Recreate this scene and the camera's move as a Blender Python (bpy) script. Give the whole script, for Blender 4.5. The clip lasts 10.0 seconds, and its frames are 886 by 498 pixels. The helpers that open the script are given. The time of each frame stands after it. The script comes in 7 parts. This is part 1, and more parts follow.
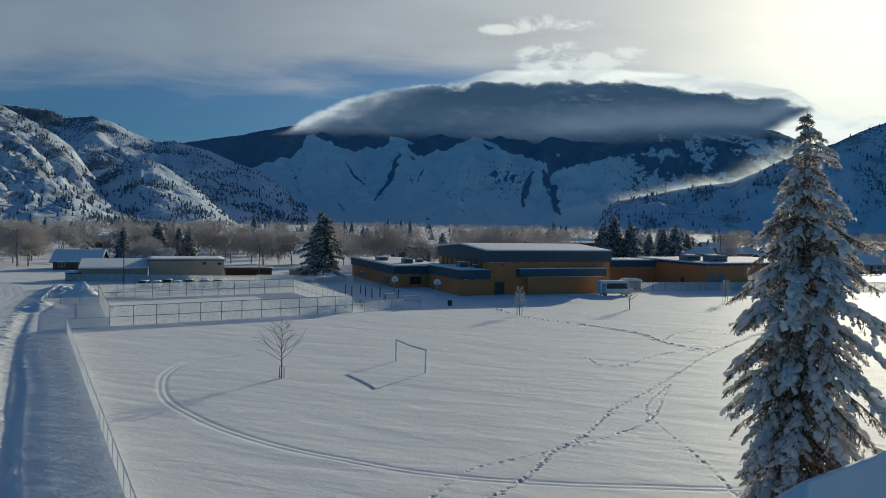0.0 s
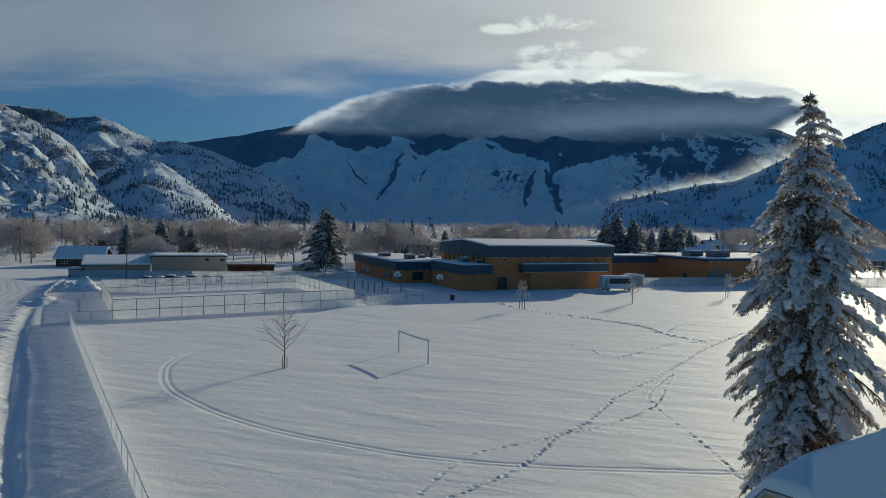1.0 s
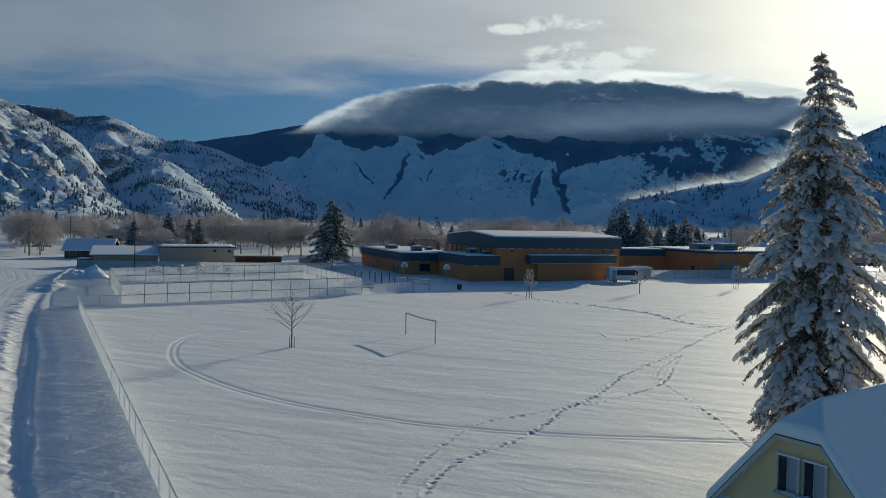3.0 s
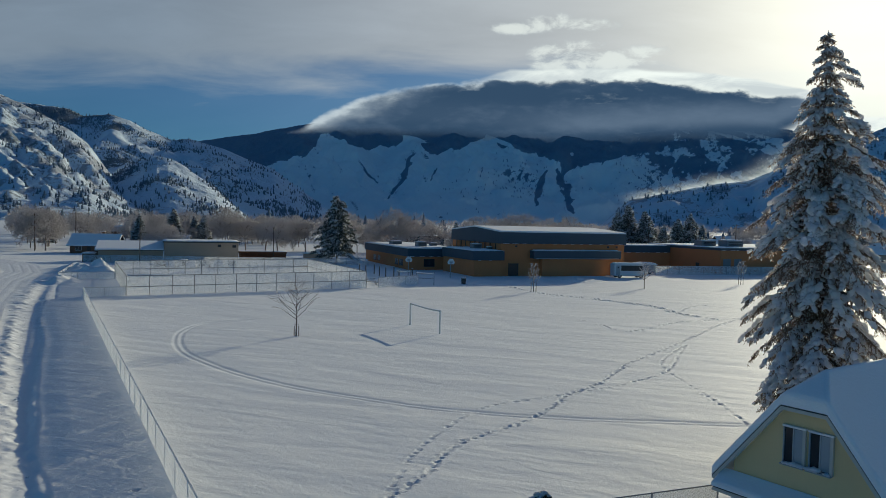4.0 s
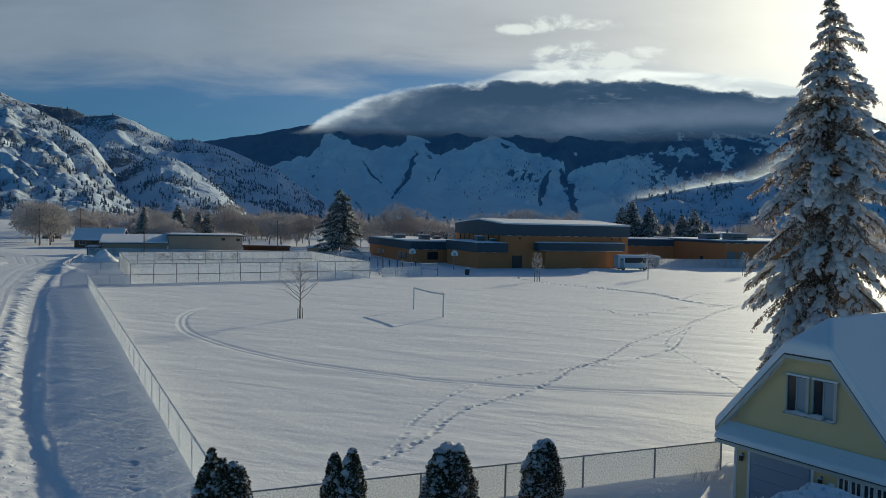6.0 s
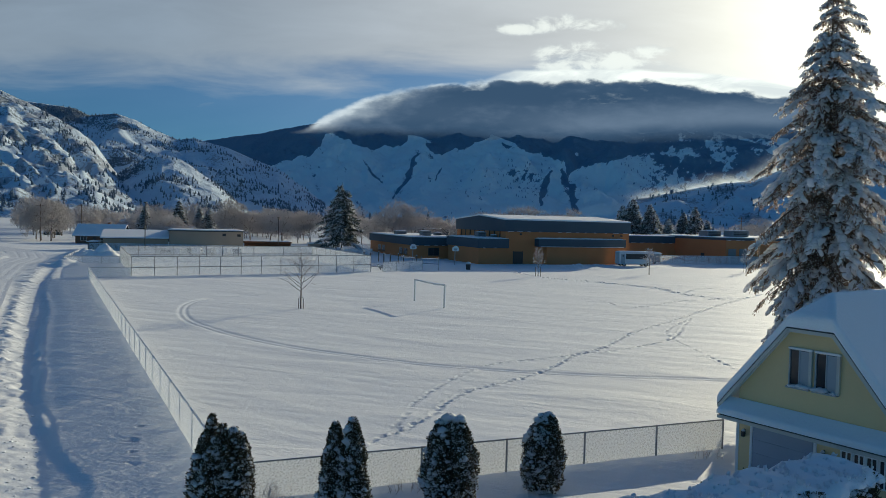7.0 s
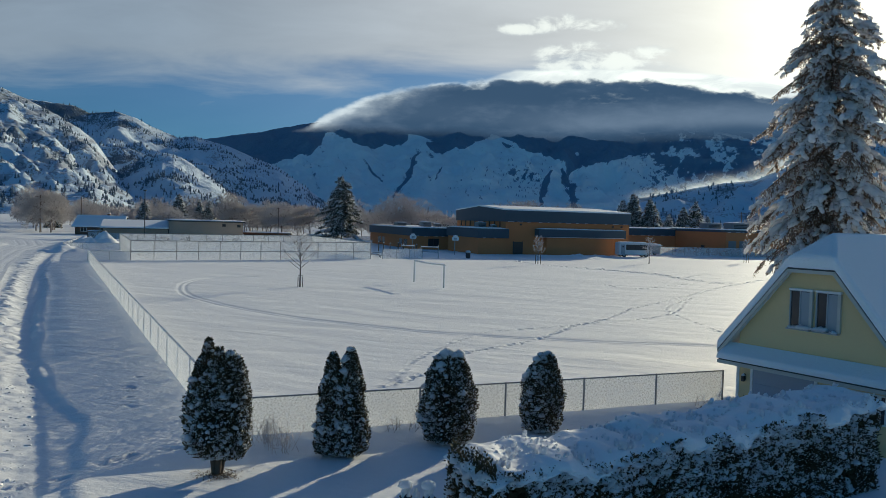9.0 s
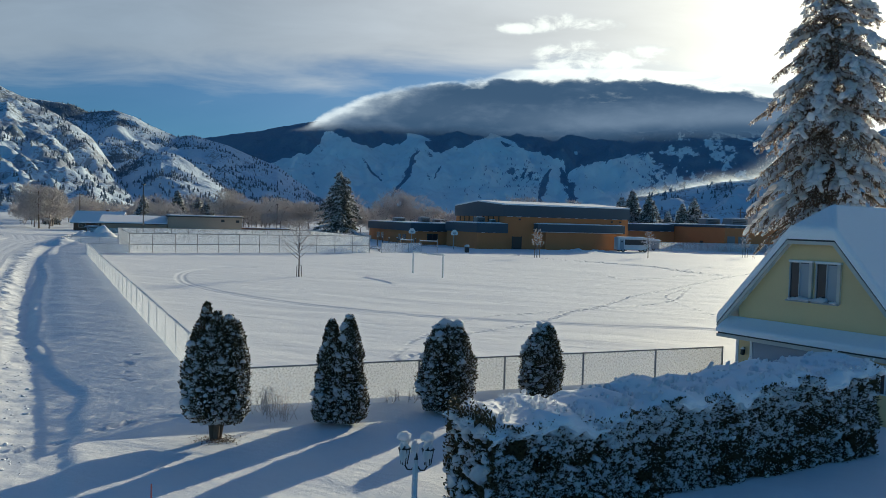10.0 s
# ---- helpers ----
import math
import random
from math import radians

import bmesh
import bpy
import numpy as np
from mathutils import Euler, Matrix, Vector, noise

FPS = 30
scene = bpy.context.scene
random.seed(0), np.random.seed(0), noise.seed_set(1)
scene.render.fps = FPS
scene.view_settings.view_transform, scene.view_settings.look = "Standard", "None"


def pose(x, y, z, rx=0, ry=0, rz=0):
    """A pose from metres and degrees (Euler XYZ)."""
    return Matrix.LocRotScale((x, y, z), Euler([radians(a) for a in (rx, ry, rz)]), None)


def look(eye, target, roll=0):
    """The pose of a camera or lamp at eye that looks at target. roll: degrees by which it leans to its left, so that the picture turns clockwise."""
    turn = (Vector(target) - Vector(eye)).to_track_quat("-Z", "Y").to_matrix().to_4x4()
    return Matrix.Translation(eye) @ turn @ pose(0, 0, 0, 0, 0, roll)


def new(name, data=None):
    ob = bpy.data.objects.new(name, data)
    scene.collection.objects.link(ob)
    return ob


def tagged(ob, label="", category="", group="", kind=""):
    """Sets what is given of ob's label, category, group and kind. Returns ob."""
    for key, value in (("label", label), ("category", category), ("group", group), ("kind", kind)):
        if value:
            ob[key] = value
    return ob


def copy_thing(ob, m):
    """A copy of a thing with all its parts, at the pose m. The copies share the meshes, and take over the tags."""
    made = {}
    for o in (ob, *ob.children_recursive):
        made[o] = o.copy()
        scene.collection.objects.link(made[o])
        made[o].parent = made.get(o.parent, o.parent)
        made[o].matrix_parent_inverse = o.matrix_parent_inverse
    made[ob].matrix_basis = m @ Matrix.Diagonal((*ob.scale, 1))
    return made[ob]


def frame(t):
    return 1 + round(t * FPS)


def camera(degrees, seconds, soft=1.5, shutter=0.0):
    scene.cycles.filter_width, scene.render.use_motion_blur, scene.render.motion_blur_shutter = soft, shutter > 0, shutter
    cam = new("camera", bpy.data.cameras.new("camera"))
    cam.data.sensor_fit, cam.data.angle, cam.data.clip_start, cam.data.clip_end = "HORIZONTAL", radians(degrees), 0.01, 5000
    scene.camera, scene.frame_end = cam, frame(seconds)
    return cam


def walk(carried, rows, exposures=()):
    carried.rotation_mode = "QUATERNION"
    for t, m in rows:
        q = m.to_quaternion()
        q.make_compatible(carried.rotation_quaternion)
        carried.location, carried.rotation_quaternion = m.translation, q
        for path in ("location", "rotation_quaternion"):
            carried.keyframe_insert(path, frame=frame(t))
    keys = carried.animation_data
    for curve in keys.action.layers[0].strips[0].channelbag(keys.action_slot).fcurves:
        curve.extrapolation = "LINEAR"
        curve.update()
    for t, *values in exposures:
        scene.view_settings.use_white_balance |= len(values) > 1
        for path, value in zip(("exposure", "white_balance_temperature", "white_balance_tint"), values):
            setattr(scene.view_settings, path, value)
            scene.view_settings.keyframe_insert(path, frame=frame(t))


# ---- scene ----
cam = camera(61.6, 10.0, soft=0.75)
PATH = [
    (0, (0.168, 0.036, 15.155), (0.135, 2.034, 15.078), 1.1),
    (0.5, (0.186, 0.022, 14.694), (0.15, 2.02, 14.616), 1.0),
    (1, (0.146, -0.002, 14.236), (0.107, 1.996, 14.158), 1.0),
    (1.5, (0.152, 0.04, 13.747), (0.108, 2.038, 13.669), 1.1),
    (2, (0.122, -0.041, 13.22), (0.074, 1.957, 13.142), 1.1),
    (2.5, (0.121, -0.001, 12.779), (0.069, 1.997, 12.701), 1.1),
    (4, (0.083, -0.057, 11.341), (0.015, 1.94, 11.262), 1.3),
    (4.5, (0.073, -0.151, 10.885), (0.001, 1.846, 10.805), 1.3),
    (5, (0.131, -0.167, 10.451), (0.057, 1.83, 10.373), 1.3),
    (5.5, (0.145, -0.17, 10.049), (0.068, 1.827, 9.971), 1.2),
    (7, (0.137, -0.117, 8.727), (0.057, 1.88, 8.649), 1.4),
    (7.5, (0.163, -0.086, 8.251), (0.083, 1.911, 8.173), 1.4),
    (8, (0.151, -0.054, 7.754), (0.071, 1.942, 7.675), 1.5),
    (8.5, (0.193, -0.075, 7.234), (0.113, 1.922, 7.155), 1.6),
    (9, (0.216, -0.064, 6.748), (0.136, 1.932, 6.669), 1.6),
    (9.5, (0.227, -0.065, 6.278), (0.149, 1.932, 6.199), 1.6),
    (10, (0.238, -0.04, 5.845), (0.161, 1.957, 5.764), 1.6),
]
# the film's own exposure opens a little towards the end
EXPOSURE = [(0, -0.08, 5860, 1), (5.5, -0.06, 5880, 1), (7.0, 0.19, 5940, 1), (7.5, 0.22, 5950, 1), (8.5, 0.26, 5955, 1), (9.0, 0.24, 5960, 1), (9.5, 0.26, 5965, 1), (10, 0.42, 5970, 1)]
walk(cam, [(t, look(eye, target, roll)) for t, eye, target, roll in PATH], EXPOSURE)

# ---- sky, sun ----
SUN_AZ, SUN_EL = radians(29.5), radians(15.0)
SUN_DIR = Vector((math.sin(SUN_AZ) * math.cos(SUN_EL), math.cos(SUN_AZ) * math.cos(SUN_EL), math.sin(SUN_EL)))


class Net:
    """Short-hand for shader maths: every call adds one node and returns its socket."""

    def __init__(self, tree):
        self.t = tree

    def put(self, value, socket):
        if isinstance(value, bpy.types.NodeSocket):
            self.t.links.new(value, socket)
        else:
            socket.default_value = value

    def m(self, op, a, b=0.0, c=0.0, clamp=False):
        n = self.t.nodes.new("ShaderNodeMath")
        n.operation, n.use_clamp = op, clamp
        for v, s in zip((a, b, c), n.inputs):
            self.put(v, s)
        return n.outputs[0]

    def add(self, a, b):
        return self.m("ADD", a, b)

    def sub(self, a, b):
        return self.m("SUBTRACT", a, b)

    def mul(self, a, b):
        return self.m("MULTIPLY", a, b)

    def step(self, x, lo, hi, out0=0.0, out1=1.0):
        n = self.t.nodes.new("ShaderNodeMapRange")
        n.interpolation_type = "SMOOTHSTEP"
        for v, s in zip((x, lo, hi, out0, out1), n.inputs):
            self.put(v, s)
        return n.outputs[0]

    def mix(self, fac, a, b, blend="MIX"):
        n = self.t.nodes.new("ShaderNodeMix")
        n.data_type, n.blend_type, n.clamp_factor = "RGBA", blend, True
        self.put(fac, n.inputs[0])
        for v, s in ((a, n.inputs[6]), (b, n.inputs[7])):
            self.put((*v, 1) if isinstance(v, tuple) and len(v) == 3 else v, s)
        return n.outputs[2]

    def noise(self, vec, scale, detail=4.0, rough=0.55, distort=0.0):
        n = self.t.nodes.new("ShaderNodeTexNoise")
        if vec is not None:
            self.put(vec, n.inputs["Vector"])
        n.inputs["Scale"].default_value, n.inputs["Detail"].default_value = scale, detail
        n.inputs["Roughness"].default_value, n.inputs["Distortion"].default_value = rough, distort
        return n.outputs["Fac"]

    def xyz(self, x, y, z):
        n = self.t.nodes.new("ShaderNodeCombineXYZ")
        for v, s in zip((x, y, z), n.inputs):
            self.put(v, s)
        return n.outputs[0]

    def curve(self, x, pts, lo, hi):
        """Piecewise-linear value over x, through a colour ramp."""
        n = self.t.nodes.new("ShaderNodeValToRGB")
        self.put(self.step_lin(x, lo, hi), n.inputs[0])
        el = n.color_ramp.elements
        while len(el) < len(pts):
            el.new(0.5)
        for e, (px, pv) in zip(el, pts):
            e.position, e.color = (px - lo) / (hi - lo), (pv, pv, pv, 1)
        return n.outputs[0]

    def step_lin(self, x, lo, hi):
        n = self.t.nodes.new("ShaderNodeMapRange")
        for v, s in zip((x, lo, hi, 0.0, 1.0), n.inputs):
            self.put(v, s)
        return n.outputs[0]


world = bpy.data.worlds.new("winter_sky")
scene.world = world
world.use_nodes = True
nt = world.node_tree
for n in list(nt.nodes):
    nt.nodes.remove(n)
S = Net(nt)
sky = nt.nodes.new("ShaderNodeTexSky")
sky.sky_type, sky.sun_disc = "NISHITA", False
sky.sun_elevation, sky.sun_rotation = SUN_EL, SUN_AZ
sky.altitude, sky.air_density, sky.dust_density, sky.ozone_density = 350, 1.0, 0.4, 1.6
where = nt.nodes.new("ShaderNodeTexCoord").outputs["Generated"]
split = nt.nodes.new("ShaderNodeSeparateXYZ")
nt.links.new(where, split.inputs[0])
dx, dy, dz = split.outputs
ahead = S.m("MAXIMUM", dy, 0.08)
u, v = S.m("DIVIDE", dx, ahead), S.m("DIVIDE", dz, ahead)
front = S.step(dy, 0.1, 0.35)
dot = nt.nodes.new("ShaderNodeVectorMath")
dot.operation = "DOT_PRODUCT"
nt.links.new(where, dot.inputs[0])
dot.inputs[1].default_value = SUN_DIR
near_sun = S.m("MAXIMUM", dot.outputs["Value"], 0.0)
halo = S.add(S.mul(S.m("POWER", near_sun, 42.0), 9.0), S.mul(S.m("POWER", near_sun, 11.0), 1.9))

STR = 0.082
# high veil of stratus with a clear blue band low over the western ridge
flow = S.xyz(S.mul(u, 1.6), S.mul(v, 7.0), 0.3)
streak = S.noise(flow, 2.2, 5, 0.55, 0.4)
fine = S.noise(S.xyz(S.mul(u, 9.0), S.mul(v, 30.0), 1.7), 1.0, 6, 0.6, 0.6)
dome = S.noise(where, 1.8, 4, 0.5, 0.5)
lift = S.add(v, S.mul(S.sub(streak, 0.5), 0.12))
veil_front = S.m("MAXIMUM", S.step(lift, 0.15, 0.225), S.mul(S.step(u, 0.02, 0.2), 0.9))
wisp = S.mul(S.mul(S.step(fine, 0.50, 0.66), S.step(v, 0.09, 0.15)), 0.3)
veil_front = S.m("MAXIMUM", S.m("MAXIMUM", veil_front, wisp), 0.24)
# overhead the veil thins out to open blue
veil_front = S.mul(veil_front, S.step(v, 0.42, 0.9, 1.0, 0.12))
veil_dome = S.mul(S.step(dome, 0.40, 0.62), 0.04)
veil = S.add(S.mul(veil_front, front), S.mul(veil_dome, S.sub(1.0, front)))
tone = S.add(S.mul(streak, 0.5), 0.75)
veil_col = S.mix(1.0, S.mix(S.step(u, -0.55, 0.22), (3.05, 3.45, 4.05), (6.3, 6.05, 6.0)), S.xyz(tone, tone, tone), "MULTIPLY")
base = S.mix(S.mul(veil, 0.92), S.mix(1.0, sky.outputs[0], S.mix(front, (0.22, 0.54, 0.82), (0.072, 0.315, 0.58)), "MULTIPLY"), veil_col)
glow = S.mix(1.0, (1.0, 0.82, 0.54), S.xyz(halo, halo, halo), "MULTIPLY")
base = S.mix(1.0, base, glow, "ADD")

# bright shelf and rounded puffs standing behind the cap cloud
billow = S.noise(S.xyz(S.mul(u, 20.0), S.mul(v, 34.0), 4.1), 1.3, 7, 0.62, 0.3)


def puff(cu, cv, ru, rv):
    a, b = S.m("DIVIDE", S.sub(u, cu), ru), S.m("DIVIDE", S.sub(v, cv), rv)
    return S.sub(1.0, S.add(S.mul(a, a), S.mul(b, b)))


rough_edge = S.mul(S.sub(billow, 0.50), 7.0)
PUFFS = ((0.055, 0.255, 0.035, 0.008), (0.10, 0.264, 0.035, 0.014), (0.145, 0.262, 0.045, 0.010), (0.11, 0.222, 0.035, 0.014), (0.145, 0.230, 0.032, 0.016),
         (0.18, 0.216, 0.05, 0.016), (0.225, 0.226, 0.045, 0.010), (0.13, 0.208, 0.06, 0.010), (0.205, 0.214, 0.05, 0.008))
puffs = None
for row in PUFFS:
    puffs = puff(*row) if puffs is None else S.m("MAXIMUM", puffs, puff(*row))
puff_mask = S.mul(S.mul(S.mul(S.step(S.add(puffs, rough_edge), -0.3, 1.3), S.step(puffs, -1.4, 0.5)), front), 0.7)
base = S.mix(puff_mask, base, S.mix(S.step(S.add(S.mul(billow, 0.6), S.mul(S.m("MAXIMUM", puffs, -1.0), 0.2)), 0.22, 0.55), (6.6, 6.6, 6.6), (11.6, 11.1, 10.0)))
shelf = S.mul(S.step(S.sub(S.curve(u, ((0.0, 0.186), (0.05, 0.2015), (0.11, 0.204), (0.216, 0.2066), (0.291, 0.2033), (0.366, 0.1963), (0.441, 0.181), (0.5, 0.15)), -0.05, 0.55),
                           S.add(v, S.mul(S.sub(fine, 0.5), 0.012))), -0.001, 0.004), front)
base = S.mix(S.mul(shelf, S.step(u, -0.02, 0.09)), base, S.mix(S.step(fine, 0.35, 0.65), (8.6, 8.5, 8.2), (12.6, 12.1, 10.9)))

back = nt.nodes.new("ShaderNodeBackground")
nt.links.new(base, back.inputs[0])
back.inputs[1].default_value = STR
out = nt.nodes.new("ShaderNodeOutputWorld")
nt.links.new(back.outputs[0], out.inputs[0])

sun_data = bpy.data.lights.new("sun", "SUN")
sun_data.energy, sun_data.angle, sun_data.color = 3.4, radians(0.45), (1.0, 0.83, 0.58)
sun = new("sun", sun_data)
sun.matrix_world = look((0, 0, 60), Vector((0, 0, 60)) - SUN_DIR)

# ---- materials ----
def mat(name, color, rough=0.8, var=0.2, scale=2.0, fine=30.0, bump=0.0, bump_scale=25.0, metal=0.0, random_tone=0.0, second=None, second_at=(0.5, 0.7), alpha=None, spec=0.5):
    """A surface with colour varied at two scales and fine relief. second: a colour that shows in patches."""
    m = bpy.data.materials.new(name)
    m.use_nodes = True
    t = m.node_tree
    N = Net(t)
    b = t.nodes["Principled BSDF"]
    co = t.nodes.new("ShaderNodeTexCoord").outputs["Object"]
    big, small = N.noise(co, scale, 3, 0.55), N.noise(co, fine, 3, 0.6)
    k = N.add(1.0 - var, N.mul(N.add(N.mul(big, 1.3), N.mul(small, 0.7)), var))
    if random_tone:
        info = t.nodes.new("ShaderNodeObjectInfo")
        k = N.mul(k, N.add(1.0 - random_tone, N.mul(info.outputs["Random"], 2 * random_tone)))
    c = N.mix(N.step(N.add(N.mul(big, 0.7), N.mul(small, 0.3)), *second_at), color, second) if second else color
    N.put(N.mix(1.0, c, N.xyz(k, k, k), "MULTIPLY"), b.inputs["Base Color"])
    N.put(N.add(rough - 0.08, N.mul(small, 0.16)), b.inputs["Roughness"])
    b.inputs["Metallic"].default_value = metal
    b.inputs["Specular IOR Level"].default_value = spec
    if bump:
        n = t.nodes.new("ShaderNodeBump")
        n.inputs["Strength"].default_value, n.inputs["Distance"].default_value = 1.0, bump
        N.put(N.noise(co, bump_scale, 4, 0.6), n.inputs["Height"])
        t.links.new(n.outputs[0], b.inputs["Normal"])
    if alpha is not None:
        N.put(alpha, b.inputs["Alpha"])
    return m


SNOW = (0.86, 0.87, 0.885)
m_snow = mat("fresh_snow", SNOW, 0.75, 0.05, 0.3, 12.0, 0.02, 9.0, spec=0.2)
m_ground = mat("field_snow", (0.835, 0.85, 0.87), 0.68, 0.08, 0.05, 1.5, 0.035, 3.0, spec=0.2)
m_packed = mat("packed_road_snow", (0.74, 0.76, 0.80), 0.6, 0.12, 0.15, 4.0, 0.03, 6.0, spec=0.3)
m_pad = mat("bough_snow", (0.83, 0.85, 0.88), 0.8, 0.05, 2.0, 20.0, 0.015, 14.0, spec=0.2)
m_needle = mat("spruce_needles", (0.15, 0.118, 0.09), 0.7, 0.5, 1.2, 9.0, spec=0.2, second=(0.34, 0.285, 0.25), second_at=(0.50, 0.68))
m_needle_far = mat("frosted_needles", (0.075, 0.088, 0.075), 0.75, 0.4, 0.3, 3.0, spec=0.2, second=(0.25, 0.275, 0.285), second_at=(0.50, 0.70))
m_cedar = mat("cedar_foliage", (0.085, 0.072, 0.040), 0.75, 0.5, 3.0, 22.0, spec=0.15, second=(0.155, 0.09, 0.05), second_at=(0.55, 0.72))
m_bark = mat("bark", (0.12, 0.085, 0.06), 0.9, 0.4, 2.0, 18.0, 0.02, 14.0)
m_frost_twig = mat("frosted_twigs", (0.62, 0.585, 0.585), 0.85, 0.35, 0.25, 2.0, random_tone=0.16, second=(0.74, 0.71, 0.71), second_at=(0.5, 0.75))
m_frost_bark = mat("snowy_bark", (0.20, 0.165, 0.145), 0.9, 0.4, 1.0, 12.0, second=(0.6, 0.6, 0.62), second_at=(0.48, 0.62))
m_brick = mat("ochre_block_wall", (0.52, 0.205, 0.076), 0.85, 0.22, 0.25, 6.0, 0.004, 20.0)
m_fascia = mat("slate_blue_metal_fascia", (0.055, 0.082, 0.108), 0.65, 0.2, 0.2, 5.0)
m_tan = mat("tan_stucco", (0.47, 0.355, 0.26), 0.9, 0.18, 0.3, 8.0, 0.003, 30.0)
m_brown = mat("brown_timber", (0.16, 0.085, 0.05), 0.8, 0.3, 0.8, 12.0)
m_yellow = mat("pale_yellow_siding", (0.70, 0.54, 0.29), 0.65, 0.1, 0.8, 14.0)
m_white = mat("white_painted_trim", (0.74, 0.75, 0.74), 0.5, 0.08, 1.5, 20.0)
m_darktrim = mat("dark_drip_edge", (0.05, 0.05, 0.055), 0.6, 0.2, 2.0, 20.0)
m_garage = mat("blue_grey_garage_door", (0.30, 0.35, 0.42), 0.5, 0.08, 1.0, 12.0)
m_steel = mat("galvanised_steel", (0.36, 0.37, 0.38), 0.5, 0.2, 3.0, 25.0, metal=0.6)
m_darksteel = mat("dark_painted_steel", (0.035, 0.037, 0.04), 0.5, 0.2, 3.0, 25.0)
m_glass = mat("window_glass", (0.022, 0.032, 0.042), 0.14, 0.1, 0.6, 5.0, spec=0.5)
m_door = mat("dark_door", (0.07, 0.045, 0.035), 0.5, 0.2, 2.0, 15.0)
m_board = mat("weathered_trim_board", (0.52, 0.51, 0.46), 0.6, 0.15, 1.0, 12.0)
m_curtain = mat("pale_blind", (0.34, 0.37, 0.40), 0.7, 0.08, 2.0, 12.0)
m_red = mat("faded_red_rod", (0.30, 0.06, 0.05), 0.6, 0.2, 3.0, 20.0)
m_pole = mat("weathered_wood_pole", (0.15, 0.12, 0.095), 0.9, 0.3, 0.6, 10.0)
m_buswhite = mat("white_bus_paint", (0.62, 0.64, 0.66), 0.4, 0.1, 0.6, 8.0)
m_cardark = mat("dark_car_paint", (0.03, 0.032, 0.04), 0.3, 0.15, 0.8, 8.0, random_tone=0.5)
m_tyre = mat("tyre_rubber", (0.025, 0.025, 0.025), 0.85, 0.2, 3.0, 20.0)
m_black = mat("black_lantern_metal", (0.02, 0.02, 0.022), 0.5, 0.2, 5.0, 30.0)
m_greyroof = mat("grey_metal_unit", (0.20, 0.21, 0.22), 0.6, 0.2, 0.7, 9.0)


def wind_relief(m):
    """Fine windblown relief on the field: long shallow streaks with grain on them."""
    t = m.node_tree
    N = Net(t)
    co = t.nodes.new("ShaderNodeTexCoord").outputs["Object"]
    sp = t.nodes.new("ShaderNodeSeparateXYZ")
    t.links.new(co, sp.inputs[0])
    x, y = sp.outputs[0], sp.outputs[1]
    slant = N.add(y, N.mul(x, 0.28))
    broad = N.noise(N.xyz(N.mul(x, 0.10), N.mul(slant, 0.30), 0.0), 1.0, 4, 0.5, 0.4)
    ripple = N.noise(N.xyz(N.mul(x, 0.40), N.mul(slant, 0.85), 3.0), 1.0, 6, 0.58, 0.6)
    patch = N.step(N.noise(N.xyz(N.mul(x, 0.05), N.mul(slant, 0.09), 7.0), 1.0, 3, 0.5), 0.38, 0.66, 0.25, 1.0)
    grain = N.noise(co, 6.0, 4, 0.7)
    bump = t.nodes["Bump"]
    bump.inputs["Distance"].default_value = 0.14
    N.put(N.add(N.mul(broad, 1.3), N.add(N.mul(N.mul(ripple, patch), 0.54), N.mul(grain, 0.14))), bump.inputs["Height"])


wind_relief(m_ground)


def let_through(m, share, color, alpha=None):
    """Lets part of the light pass through a thin or loose material, as through frost and snow."""
    t = m.node_tree
    N = Net(t)
    o, b = t.nodes["Material Output"], t.nodes["Principled BSDF"]
    tl, mx = t.nodes.new("ShaderNodeBsdfTranslucent"), t.nodes.new("ShaderNodeMixShader")
    tl.inputs[0].default_value = (*color, 1)
    mx.inputs[0].default_value = share
    t.links.new(b.outputs[0], mx.inputs[1])
    t.links.new(tl.outputs[0], mx.inputs[2])
    last = mx.outputs[0]
    if alpha is not None:
        tr, cut = t.nodes.new("ShaderNodeBsdfTransparent"), t.nodes.new("ShaderNodeMixShader")
        N.put(alpha, cut.inputs[0])
        t.links.new(tr.outputs[0], cut.inputs[1])
        t.links.new(last, cut.inputs[2])
        last = cut.outputs[0]
    t.links.new(last, o.inputs[0])


let_through(m_pad, 0.46, (0.85, 0.86, 0.88))
m_bough = mat("backlit_bough_snow", (0.90, 0.91, 0.93), 0.8, 0.05, 2.0, 20.0, 0.015, 14.0, spec=0.2)
let_through(m_bough, 0.62, (0.97, 0.95, 0.94))
let_through(m_needle, 0.42, (0.46, 0.35, 0.28))
let_through(m_needle_far, 0.2, (0.22, 0.23, 0.20))
let_through(m_frost_twig, 0.42, (0.70, 0.67, 0.66))


